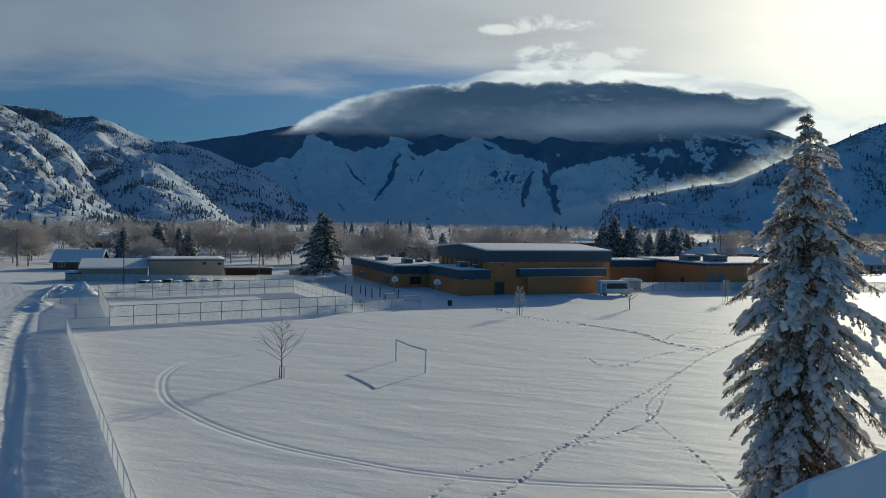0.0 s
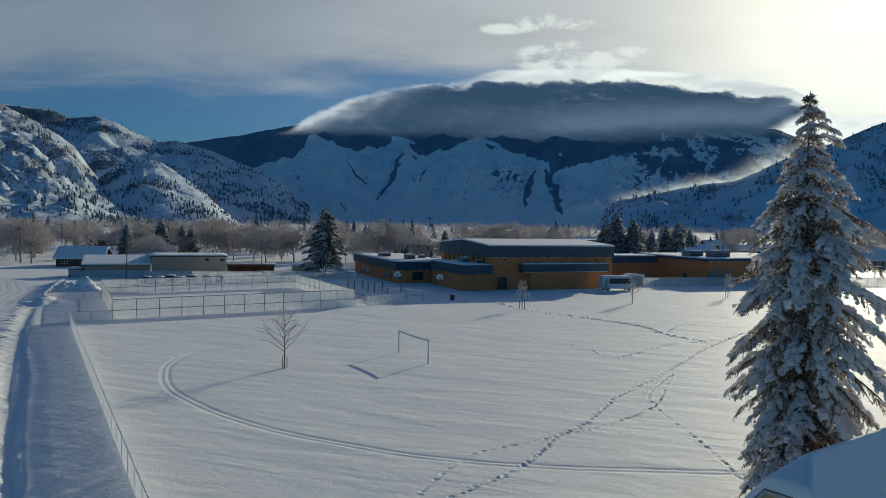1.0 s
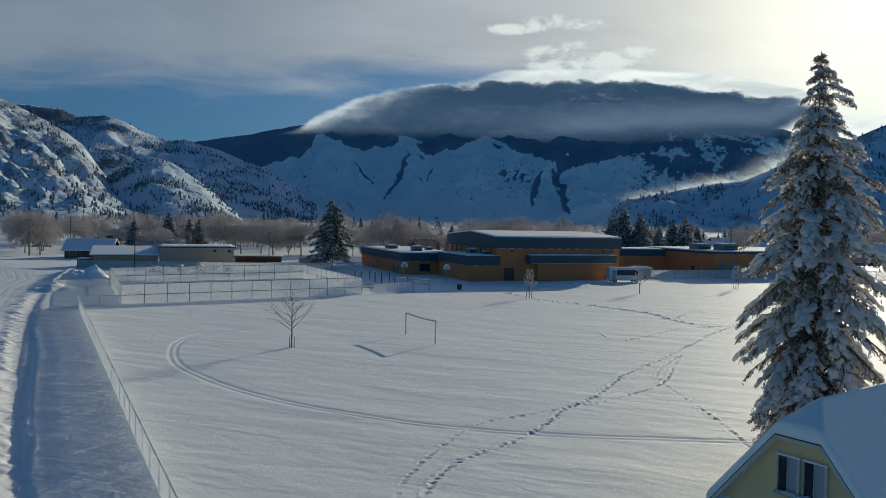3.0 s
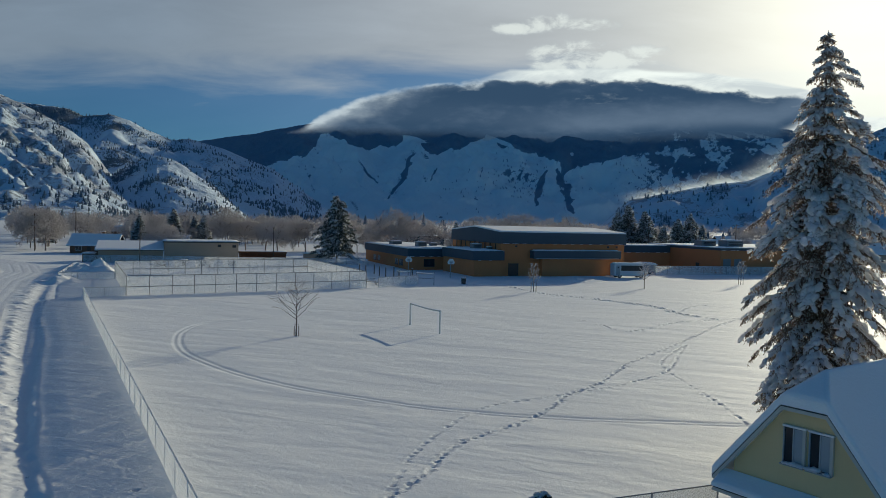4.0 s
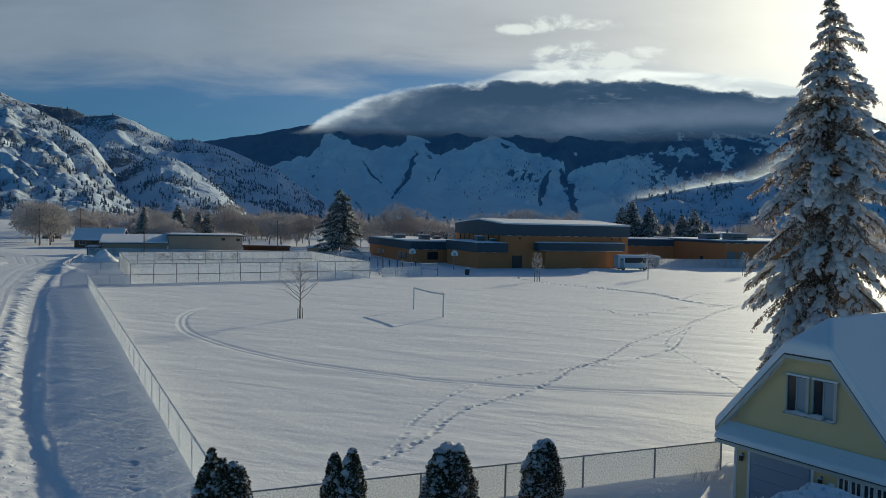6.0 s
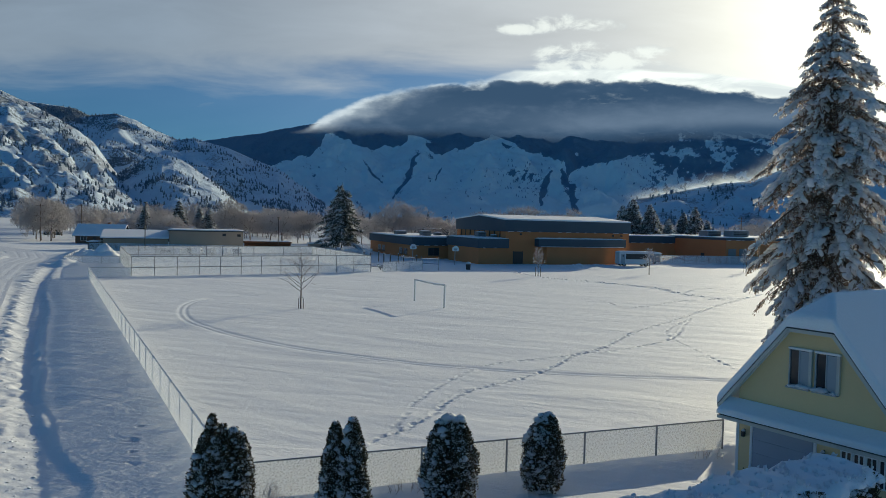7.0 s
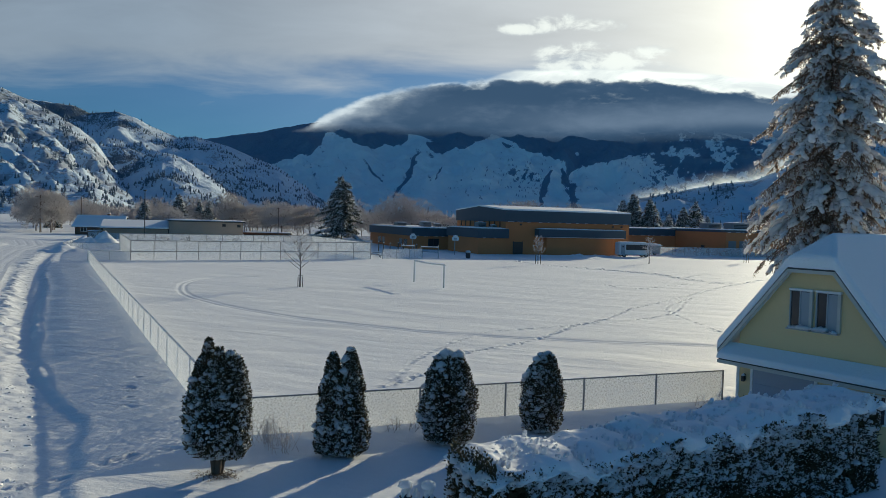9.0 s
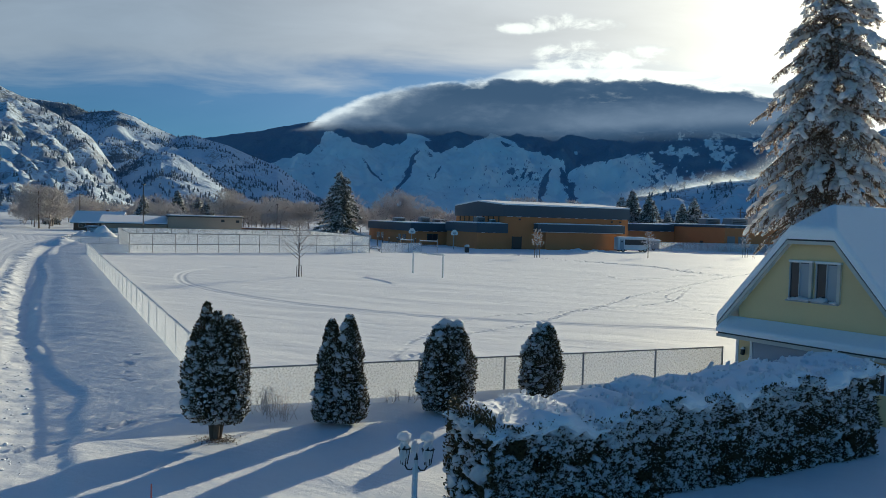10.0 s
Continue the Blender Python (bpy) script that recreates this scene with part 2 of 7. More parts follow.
def mesh_cover(name, color, cover, through_share=0.32):
    """Woven wire grown over with hoarfrost: grains of frost with gaps between them. cover: how closed it is."""
    m = bpy.data.materials.new(name)
    m.use_nodes = True
    t = m.node_tree
    N = Net(t)
    b = t.nodes["Principled BSDF"]
    co = t.nodes.new("ShaderNodeTexCoord").outputs["UV"]
    grain, patch = N.noise(co, 15.0, 4, 0.7), N.noise(co, 1.3, 4, 0.6)
    level = N.add(N.mul(grain, 1.0), N.mul(patch, 0.25))
    gap = N.step(level, 0.80 - 0.36 * cover, 0.92 - 0.36 * cover, min(0.12 * cover, 0.3), 1.0)
    N.put(N.mix(N.step(grain, 0.40, 0.60), color, (0.84, 0.86, 0.88)), b.inputs["Base Color"])
    b.inputs["Roughness"].default_value = 0.8
    let_through(m, through_share, (0.86, 0.88, 0.90), gap)
    return m


m_chain = mesh_cover("frosted_chain_link", (0.44, 0.46, 0.48), 0.76, 0.32)
m_chain_yard = mesh_cover("packed_frost_chain_link", (0.46, 0.48, 0.50), 0.98, 0.30)
m_chain_far = mesh_cover("court_chain_link", (0.50, 0.52, 0.55), 0.74)
m_frosted_steel = mat("frosted_steel", (0.60, 0.62, 0.64), 0.7, 0.25, 3.0, 25.0, metal=0.1)
m_courtsteel = mat("weathered_steel", (0.30, 0.30, 0.295), 0.6, 0.25, 2.0, 20.0)

# ---- building blocks ----
rng = np.random.default_rng(7)


def grid_noise(x, y, seed=0):
    """Smooth noise on the plane, about -1 to 1."""
    x, y = np.asarray(x, float), np.asarray(y, float)
    xi, yi = np.floor(x).astype(np.int64), np.floor(y).astype(np.int64)
    fx, fy = x - xi, y - yi

    def corner(a, b):
        h = (a * 374761393 + b * 668265263 + seed * 974711) & 0x7FFFFFFF
        h = ((h ^ (h >> 13)) * 1274126177) & 0x7FFFFFFF
        h = (h ^ (h >> 16)) & 0xFFFF
        ang = h / 65536.0 * 2 * np.pi
        return np.cos(ang), np.sin(ang)

    def dotted(a, b):
        gx, gy = corner(xi + a, yi + b)
        return gx * (fx - a) + gy * (fy - b)

    sx, sy = fx * fx * fx * (fx * (fx * 6 - 15) + 10), fy * fy * fy * (fy * (fy * 6 - 15) + 10)
    low = dotted(0, 0) * (1 - sx) + dotted(1, 0) * sx
    high = dotted(0, 1) * (1 - sx) + dotted(1, 1) * sx
    return (low * (1 - sy) + high * sy) * 1.5


def fbm(x, y, octaves=4, seed=0, gain=0.5):
    return sum(gain**k * grid_noise(x * 2**k, y * 2**k, seed + k) for k in range(octaves))


def ridged(x, y, octaves=4, seed=0, gain=0.5):
    return sum(gain**k * (1 - 2 * np.abs(grid_noise(x * 2**k, y * 2**k, seed + k))) for k in range(octaves))


def smooth(x, lo, hi):
    t = np.clip((x - lo) / (hi - lo), 0, 1)
    return t * t * (3 - 2 * t)


def mesh_from(name, verts, faces, material, soft_shade=False, uvs=None):
    """A mesh from arrays: verts (n, 3), faces (m, 3 or 4)."""
    verts, faces = np.asarray(verts, np.float32), np.asarray(faces, np.int32)
    me = bpy.data.meshes.new(name)
    k = faces.shape[1]
    me.vertices.add(len(verts))
    me.vertices.foreach_set("co", verts.ravel())
    me.loops.add(faces.size)
    me.loops.foreach_set("vertex_index", faces.ravel())
    me.polygons.add(len(faces))
    me.polygons.foreach_set("loop_start", np.arange(0, faces.size, k, dtype=np.int32))
    if soft_shade:
        me.polygons.foreach_set("use_smooth", np.ones(len(faces), bool))
    if uvs is not None:
        layer = me.uv_layers.new(name="UVMap")
        layer.data.foreach_set("uv", np.asarray(uvs, np.float32)[faces.ravel()].ravel())
    me.update(calc_edges=True)
    me.materials.append(material)
    return me


def grid_faces(rows, cols):
    i = (np.arange(rows - 1)[:, None] * cols + np.arange(cols - 1)[None]).ravel()
    return np.stack([i, i + 1, i + cols + 1, i + cols], 1)


def part(name, bm, material, parent, label=""):
    """Links a bmesh, or a ready mesh, as one mesh object under a thing or under a part."""
    if isinstance(bm, bmesh.types.BMesh):
        me = bpy.data.meshes.new(name)
        bm.to_mesh(me)
        bm.free()
        me.materials.append(material)
    else:
        me = bm
    ob = new(name, me)
    ob.parent = parent
    return tagged(ob, label, kind="stuff" if me.get("loose") else "")


def thing(name, m, label, category, group="", kind=""):
    ob = new(name)
    ob.matrix_world = m
    return tagged(ob, label, category, group, kind)


def box(x0, y0, z0, x1, y1, z1, bevel=0.0, bm=None):
    bm = bm or bmesh.new()
    r = bmesh.ops.create_cube(bm, size=1.0, matrix=Matrix.LocRotScale(((x0 + x1) / 2, (y0 + y1) / 2, (z0 + z1) / 2), None, (x1 - x0, y1 - y0, z1 - z0)))
    if bevel:
        edges = list({e for v_ in r["verts"] for e in v_.link_edges})
        bmesh.ops.bevel(bm, geom=edges, offset=bevel, segments=2, profile=0.6, affect="EDGES")
    return bm


def rod(a, b, r0, r1=None, sides=8, bm=None):
    """A round bar from a to b."""
    bm = bm or bmesh.new()
    a, b = Vector(a), Vector(b)
    q = (b - a).to_track_quat("Z", "Y").to_matrix().to_4x4()
    bmesh.ops.create_cone(bm, cap_ends=True, segments=sides, radius1=r0, radius2=r0 if r1 is None else r1, depth=(b - a).length,
                          matrix=Matrix.Translation((a + b) / 2) @ q)
    return bm


def prism(points, y0, y1, bm=None):
    """An outline in x and z, drawn out along y."""
    bm = bm or bmesh.new()
    f = [bm.verts.new((x, y0, z)) for x, z in points]
    g = [bm.verts.new((x, y1, z)) for x, z in points]
    bm.faces.new(f)
    bm.faces.new(g[::-1])
    for i in range(len(f)):
        j = (i + 1) % len(f)
        bm.faces.new((f[j], f[i], g[i], g[j]))
    bmesh.ops.recalc_face_normals(bm, faces=bm.faces)
    return bm


def snow_slab(x0, y0, x1, y1, z, thick=0.25, step_m=0.5, droop=0.06, seed=3):
    """A blanket of snow on a flat or nearly flat top, rounded and uneven at its rim."""
    nx, ny = max(4, int((x1 - x0) / step_m)), max(4, int((y1 - y0) / step_m))
    gx, gy = np.meshgrid(np.linspace(x0, x1, nx), np.linspace(y0, y1, ny))
    rim = np.minimum(np.minimum(gx - x0, x1 - gx), np.minimum(gy - y0, y1 - gy))
    h = z + thick * (0.25 + 0.75 * np.sqrt(np.clip(rim / 0.6, 0, 1))) + 0.25 * thick * fbm(gx * 0.5, gy * 0.5, 3, seed)
    up = np.stack([gx, gy, h], -1).reshape(-1, 3)
    low = np.stack([gx, gy, np.full_like(gx, z - droop)], -1).reshape(-1, 3)
    n = nx * ny
    top_f, low_f = grid_faces(ny, nx), grid_faces(ny, nx)[:, ::-1] + n
    loop = np.r_[np.arange(nx), np.arange(1, ny) * nx + nx - 1, (ny - 1) * nx + np.arange(nx - 2, -1, -1), np.arange(ny - 2, 0, -1) * nx]
    nxt = np.roll(loop, -1)
    side = np.stack([loop, loop + n, nxt + n, nxt], 1)
    return mesh_from("snow_cover", np.r_[up, low], np.r_[top_f, low_f, side], m_snow, True)


# ---- plan of the ground ----
def along(y, rows):
    ys, xs = zip(*rows)
    return np.interp(y, ys, xs)


BANK = ((-40, 25.0), (0, 0.0), (14, -8.8), (22, -13.0), (32, -19.3), (40, -23.8), (60, -35.0), (88, -51.6), (117, -67.0), (134, -73.5), (150, -84), (175, -112), (190, -150))
STEP = ((-40, 19.0), (8, -5.0), (12, -6.9), (16.6, -8.95), (20.5, -10.7), (23.1, -12.0), (24.5, -13.3), (27.0, -15.4), (30.0, -17.7), (34, -20.2), (39.2, -23.4), (46.1, -27.5), (53.2, -31.5), (63.5, -37.0), (83, -49.0), (110, -63.0), (134, -72.5), (150, -83), (190, -149))
CRUST = ((-40, 17.5), (8, -6.1), (15, -9.5), (18.6, -11.65), (21.3, -13.2), (24.3, -14.9), (28.4, -17.3), (34, -20.9), (37.6, -23.5), (45.9, -28.6), (58.9, -36.5), (82, -50.0), (110, -64.5), (134, -74.0), (150, -84.5), (190, -150.5))


def near_line(x, y, pts):
    """Distance from a bent line, and how far along it the nearest place is."""
    best, at, run = np.full(np.shape(x), 1e9), np.zeros(np.shape(x)), 0.0
    for (x0, y0), (x1, y1) in zip(pts, pts[1:]):
        ex, ey = x1 - x0, y1 - y0
        length = math.hypot(ex, ey)
        t = np.clip(((x - x0) * ex + (y - y0) * ey) / length**2, 0, 1)
        d = np.hypot(x - x0 - t * ex, y - y0 - t * ey)
        at = np.where(d < best, run + t * length, at)
        best = np.minimum(best, d)
        run += length
    return best, at


def curve_through(pts, n=6):
    """Rounds a bent line off (Catmull-Rom)."""
    p = [np.array(q, float) for q in (pts[0], *pts, pts[-1])]
    res = []
    for a, b, c, d in zip(p, p[1:], p[2:], p[3:]):
        for t in np.linspace(0, 1, n, endpoint=False):
            res.append(tuple(0.5 * (2 * b + (c - a) * t + (2 * a - 5 * b + 4 * c - d) * t * t + (3 * b - a - 3 * c + d) * t**3)))
    return res + [tuple(p[-1])]


TRACK = curve_through([(-23.5, 79.5), (-27.0, 76.4), (-27.3, 70.6), (-25.5, 64.7), (-23.0, 59.8), (-19.6, 55.7), (-15.8, 51.9), (-11.1, 48.5), (-6.2, 46.0), (-2.5, 44.4),
                       (1.9, 43.2), (6.8, 42.7), (12.0, 42.6), (16.2, 42.5), (30, 42.6)], 4)
PRINTS = [  # line, width of the trodden band, depth, prints per metre
    (curve_through([(-6.0, 25.5), (-3.7, 28.6), (-1.9, 31.7), (-0.2, 37.0), (2.4, 40.4), (4.4, 43.2), (7.1, 49.1), (9.3, 52.1), (13.3, 60.3), (17.4, 66.7), (23.2, 76.0), (28.2, 84.4), (34.9, 94.0), (44, 106)], 4), 0.17, 0.085, 8.0),
    (curve_through([(-4.5, 26.5), (-3.0, 30.2), (-2.1, 36.3), (0.9, 44.1), (3.8, 46.7), (7.1, 49.1), (10.5, 51.8), (15.5, 57.4), (18.9, 65.7), (20.8, 70.5)], 4), 0.06, 0.09, 3.4),
    (curve_through([(20.8, 70.5), (16.6, 62.5), (15.8, 57.1), (16.2, 50.0), (16.3, 43.3), (15.8, 36)], 4), 0.06, 0.10, 3.4),
    (curve_through([(7.2, 130.0), (11.1, 119.1), (20.7, 109.6), (26.3, 102.2), (27.0, 96.0), (30.4, 91.0)], 4), 0.2, 0.26, 3.2),
    (curve_through([(12.6, 87.2), (14.8, 84.6), (17.0, 78.3), (25.3, 87.6), (33.0, 92.0)], 4), 0.12, 0.14, 2.0),
    (curve_through([(27.0, 96.0), (33, 106), (42, 104), (60, 110)], 4), 0.1, 0.08, 1.4),
    (curve_through([(-11.6, 16.5), (-10.9, 17.2), (-10.3, 17.9), (-9.7, 18.6), (-9.3, 19.3), (-8.8, 19.9), (-8.0, 20.9)], 4), 0.14, 0.11, 5.0),
    (curve_through([(-11.3, 24.9), (-12.0, 25.7), (-12.4, 26.6), (-12.8, 27.6), (-13.7, 30.4)], 4), 0.2, 0.10, 3.6),
    (curve_through([(0.3, 13.4), (1.2, 17.4), (3.2, 20.4), (6.2, 23.2), (8.8, 25.4)], 4), 0.5, 0.12, 3.5),
    (curve_through([(-3.0, 12.2), (-1.0, 13.6), (1.0, 13.9)], 4), 0.7, 0.12, 3.5),
]
pits = []
for line, wide, deep, often in PRINTS:
    for (x0, y0), (x1, y1) in zip(line, line[1:]):
        for _ in range(int(rng.poisson(often * math.hypot(x1 - x0, y1 - y0)))):
            t = rng.random()
            pits.append((x0 + t * (x1 - x0) + rng.normal(0, wide * 0.6), y0 + t * (y1 - y0) + rng.normal(0, wide * 0.6), deep * rng.uniform(0.7, 1.3), rng.uniform(0.08, 0.13) * (1 + 0.25 * (y0 > 78) + 0.4 * (y0 > 90))))


def ground_height(x, y):
    field = 0.05 * fbm(x * 0.045, y * 0.045, 3, 5) + 0.011 * fbm(x * 0.22 + 0.05 * y, y * 0.62 + 0.12 * x, 4, 11, 0.6)
    h = field * smooth(y, 0, 14)
    # ploughed banks beside the road, with a trodden trench between them
    off = x - along(y, BANK)
    edge = (x - along(y, STEP)) * 0.83
    crust = (along(y, CRUST) - x) * 0.83
    lumps = 0.5 + 0.5 * fbm(x * 0.55, y * 0.55, 2, 21) + 0.45 * fbm(x * 1.7, y * 1.7, 3, 22)
    reach = 1 - smooth(y, 128, 150)
    deep = np.interp(y, (8, 17, 26, 30, 35, 60, 90, 128), (0.09, 0.10, 0.13, 0.19, 0.42, 0.42, 0.28, 0.12))
    fall = 0.22 * smooth(y, 29, 34) * (1 - smooth(y, 80, 95))
    h = h - reach * fall * (1 - smooth(edge, 0.0, 1.9))
    deep = deep - fall * 0.8
    wavy = 0.16 * fbm(x * 0.5, y * 0.5, 3, 25)
    h = h - reach * deep * (1 - smooth(edge + wavy, -0.32, 0.05)) + reach * (0.012 + 0.05 * smooth(y, 34, 40) * (1 - smooth(y, 80, 100))) * np.exp(-((edge + wavy - 0.22) / 0.2) ** 2)
    heap = smooth(crust + 0.5 * fbm(x * 0.7, y * 0.7, 2, 26), -0.2, 0.9)
    h = h + reach * heap * (0.75 * deep + 0.07 * (lumps - 0.6) + 0.032 * fbm(x * 2.0, y * 2.0, 3, 23, 0.85))
    windrow = smooth(y, 35, 44) * (1 - smooth(y, 112, 126))
    h = h + windrow * (0.09 + 0.12 * fbm(x * 0.9, y * 0.9, 3, 27, 0.7) + 0.09 * fbm(x * 2.2, y * 2.2, 2, 28)) * np.exp(-(((crust - 0.8 + 0.35 * fbm(x * 0.4, y * 0.4, 2, 29)) / 0.55) ** 2))
    h = h + reach * 0.03 * fbm(x * 1.4, y * 1.4, 3, 24, 0.6) * smooth(-edge, 0.2, 0.8)
    road = smooth(off, -3.6, -4.6) * reach
    h = h * (1 - road) - 0.12 * road
    # far bank of the road
    h = h + reach * 0.5 * lumps * np.exp(-((off + 13.5) / 1.2) ** 2)
    # heaps pushed up by the plough
    for px, py, r, top_h in ((-66.8, 131.5, 4.2, 2.6), (-71.5, 136.0, 4.2, 1.9), (-63.5, 128.5, 2.2, 1.1), (-77.0, 143.0, 4.0, 1.2), (-64.5, 115.5, 2.6, 1.1), (-66.5, 119.0, 2.6, 0.9), (21, 147, 5, 0.7), (26, 154, 3, 0.5), (14, 146, 3, 0.4)):
        d2 = ((x - px) ** 2 + (y - py) ** 2) / r**2
        h = h + top_h * np.exp(-d2 * 1.4) * (0.8 + 0.45 * fbm(x * 0.5, y * 0.5, 4, 33, 0.6))
    # wheel track curving over the field
    d, _ = near_line(x, y, TRACK)
    h = h - 0.055 * np.exp(-(((d - 0.27) / 0.12) ** 2))
    h = h - 0.010 * np.exp(-((d / 0.45) ** 2))
    # shovelled, uneven yard near the house
    yard = smooth(y, 15.2, 13.6) * smooth(y, 5, 9) * smooth(x, -6, -2)
    h = h + yard * 0.13 * fbm(x * 1.1, y * 1.1, 4, 44)
    return h


gx = np.unique(np.r_[np.geomspace(-4600, -130, 26), np.arange(-130, -86, 1.6), np.arange(-86, -46, 0.5), np.arange(-46, -28, 0.25), np.arange(-28, 24, 0.13), np.arange(24, 40, 0.17), np.arange(40, 70, 0.6), np.arange(70, 140, 2.0), np.geomspace(140, 4600, 26)])
gy = np.unique(np.r_[np.arange(-80, 6, 4.0), np.arange(6, 13, 0.3), np.arange(13, 62, 0.13), np.arange(62, 112, 0.17), np.arange(112, 136, 0.36), np.arange(136, 154, 0.7), np.arange(154, 260, 2.0), np.geomspace(260, 4700, 30)])
X, Y = np.meshgrid(gx, gy)
Zg = ground_height(X, Y)
for px, py, deep, r in pits:
    i0, i1 = np.searchsorted(gx, (px - 0.7, px + 0.7))
    j0, j1 = np.searchsorted(gy, (py - 0.9, py + 0.9))
    d2 = ((X[j0:j1, i0:i1] - px) ** 2 + (Y[j0:j1, i0:i1] - py) ** 2) / r**2
    Zg[j0:j1, i0:i1] += -deep * np.exp(-d2) + 0.22 * deep * np.exp(-((np.sqrt(d2) - 1.7) ** 2) * 2.5)
ground = new("ground", mesh_from("ground", np.stack([X, Y, Zg], -1).reshape(-1, 3), grid_faces(len(gy), len(gx)), m_ground, True))
tagged(ground, "wide flat sports field and valley floor under fresh snow", "ground", kind="structure")


def ground_z(x, y):
    i, j = int(np.clip(np.searchsorted(gx, x), 1, len(gx) - 1)), int(np.clip(np.searchsorted(gy, y), 1, len(gy) - 1))
    return float(min(Zg[j, i], Zg[j - 1, i], Zg[j, i - 1], Zg[j - 1, i - 1]))


def road_strip():
    ys = np.r_[np.arange(-30, 150, 0.8), np.arange(150, 196, 0.8)]
    side = np.linspace(-12.6, -4.3, 36)
    yy, ss = np.meshgrid(ys, side, indexing="ij")
    xx = along(yy, BANK) + ss
    rut = np.zeros_like(yy)
    for c in (-5.0, -6.6, -8.6, -10.3):
        rut -= 0.035 * np.exp(-(((ss - c + 0.25 * grid_noise(yy * 0.05, ss * 0 + c, 9)) / 0.22) ** 2))
    zz = -0.10 + rut + 0.02 * fbm(xx * 0.6, yy * 0.6, 3, 17) + 0.14 * smooth(yy, 128, 150)
    return mesh_from("road", np.stack([xx, yy, zz], -1).reshape(-1, 3), grid_faces(len(ys), len(side))[:, ::-1], m_packed, True)


tagged(new("road", road_strip()), "residential road covered in packed and rutted snow", "road", kind="structure")


# ---- mountains ----
def mountain_material(name, snow, wood, rock, fine=1.0, share=0.55, ragged=1.5, relief=None):
    m = bpy.data.materials.new(name)
    m.use_nodes = True
    t = m.node_tree
    N = Net(t)
    b = t.nodes["Principled BSDF"]
    co = t.nodes.new("ShaderNodeTexCoord").outputs["Object"]
    a = t.nodes.new("ShaderNodeAttribute")
    a.attribute_name = "cover"
    sep = t.nodes.new("ShaderNodeSeparateColor")
    t.links.new(a.outputs["Color"], sep.inputs[0])
    clumps, dots = N.noise(co, 0.02 * fine, 6, 0.68), N.noise(co, 0.09 * fine, 4, 0.65)
    mixed = N.add(N.mul(clumps, share), N.mul(dots, 1.0 - share))
    f = N.step(N.add(sep.outputs[0], N.mul(N.sub(mixed, 0.5), ragged)), 0.46, 0.56)
    r = N.step(N.add(sep.outputs[1], N.mul(N.sub(mixed, 0.5), 1.6)), 0.46, 0.60)
    ground_c = N.mix(r, snow, rock)
    tone = N.add(0.75, N.mul(dots, 0.5))
    N.put(N.mix(f, ground_c, N.mix(1.0, wood, N.xyz(tone, tone, tone), "MULTIPLY")), b.inputs["Base Color"])
    b.inputs["Roughness"].default_value = 0.9
    b.inputs["Specular IOR Level"].default_value = 0.1
    bump = t.nodes.new("ShaderNodeBump")
    bump.inputs["Distance"].default_value = relief or 9.0 / fine
    N.put(N.noise(co, 0.05 * fine, 7, 0.68), bump.inputs["Height"])
    t.links.new(bump.outputs[0], b.inputs["Normal"])
    return m


class Range:
    """A mountain flank rising from y0 to a crest at y1; crest: heights over bearing as (x / y, z / y)."""

    def __init__(self, crest, y0, y1, power, rough, cell, seed, lean=0.0, crag=0.07):
        self.u, self.v = map(np.array, zip(*crest))
        self.crag = crag
        self.y0, self.y1, self.power, self.rough, self.cell, self.seed, self.lean = y0, y1, power, rough, cell, seed, lean

    def place(self, u_, s):
        v_ = np.interp(u_, self.u, self.v)
        t = np.clip(s, 0, 1)
        y = self.y0 + (self.y1 - self.y0) * np.minimum(s, 1.3)
        x = u_ * y
        # spurs and gullies run down the slope, with smaller broken relief on them
        warp = 0.35 * fbm(x / self.cell, y / self.cell, 2, self.seed + 9)
        spurs = ridged(u_ * self.y1 / self.cell + warp + self.lean * t, t * 1.1 + warp, 3, self.seed, 0.42)
        broken = fbm(x / self.cell * 3.5, y / self.cell * 3.5, 4, self.seed + 50)
        gate = t * (1 - t) * 4
        rise = v_ * t**self.power + np.minimum(v_, 0.12) * gate * (self.rough * (spurs - 0.55) + self.crag * broken)
        rise = np.minimum(rise, v_ * (0.55 + 0.445 * t)) + 0.004 * t * (1 - 0.8 * t) * fbm(x / self.cell * 9, y / self.cell * 9, 3, self.seed + 70)
        crest = 10 + v_ * self.y1
        z = np.where(s <= 1, 10 * t + rise * y - 4 * (1 - t), crest * (1 - (s - 1) * 2.6))
        return x, y, z

    def build(self, name, label, cover, material, nu=300, ns=110):
        u_, s = np.meshgrid(np.linspace(self.u[0], self.u[-1], nu), np.r_[np.linspace(0, 1, ns), 1.1, 1.35], indexing="xy")
        x, y, z = self.place(u_, s)
        me = mesh_from(name, np.stack([x, y, z], -1).reshape(-1, 3), grid_faces(*u_.shape), material, True)
        f, r = cover(u_, s, x, y, z)
        col = np.stack([np.clip(f, 0, 1), np.clip(r, 0, 1), 0 * f, 0 * f + 1], -1).reshape(-1, 4)
        att = me.color_attributes.new("cover", "FLOAT_COLOR", "POINT")
        att.data.foreach_set("color", col.astype(np.float32).ravel())
        return tagged(new(name, me), label, "mountain", kind="structure")


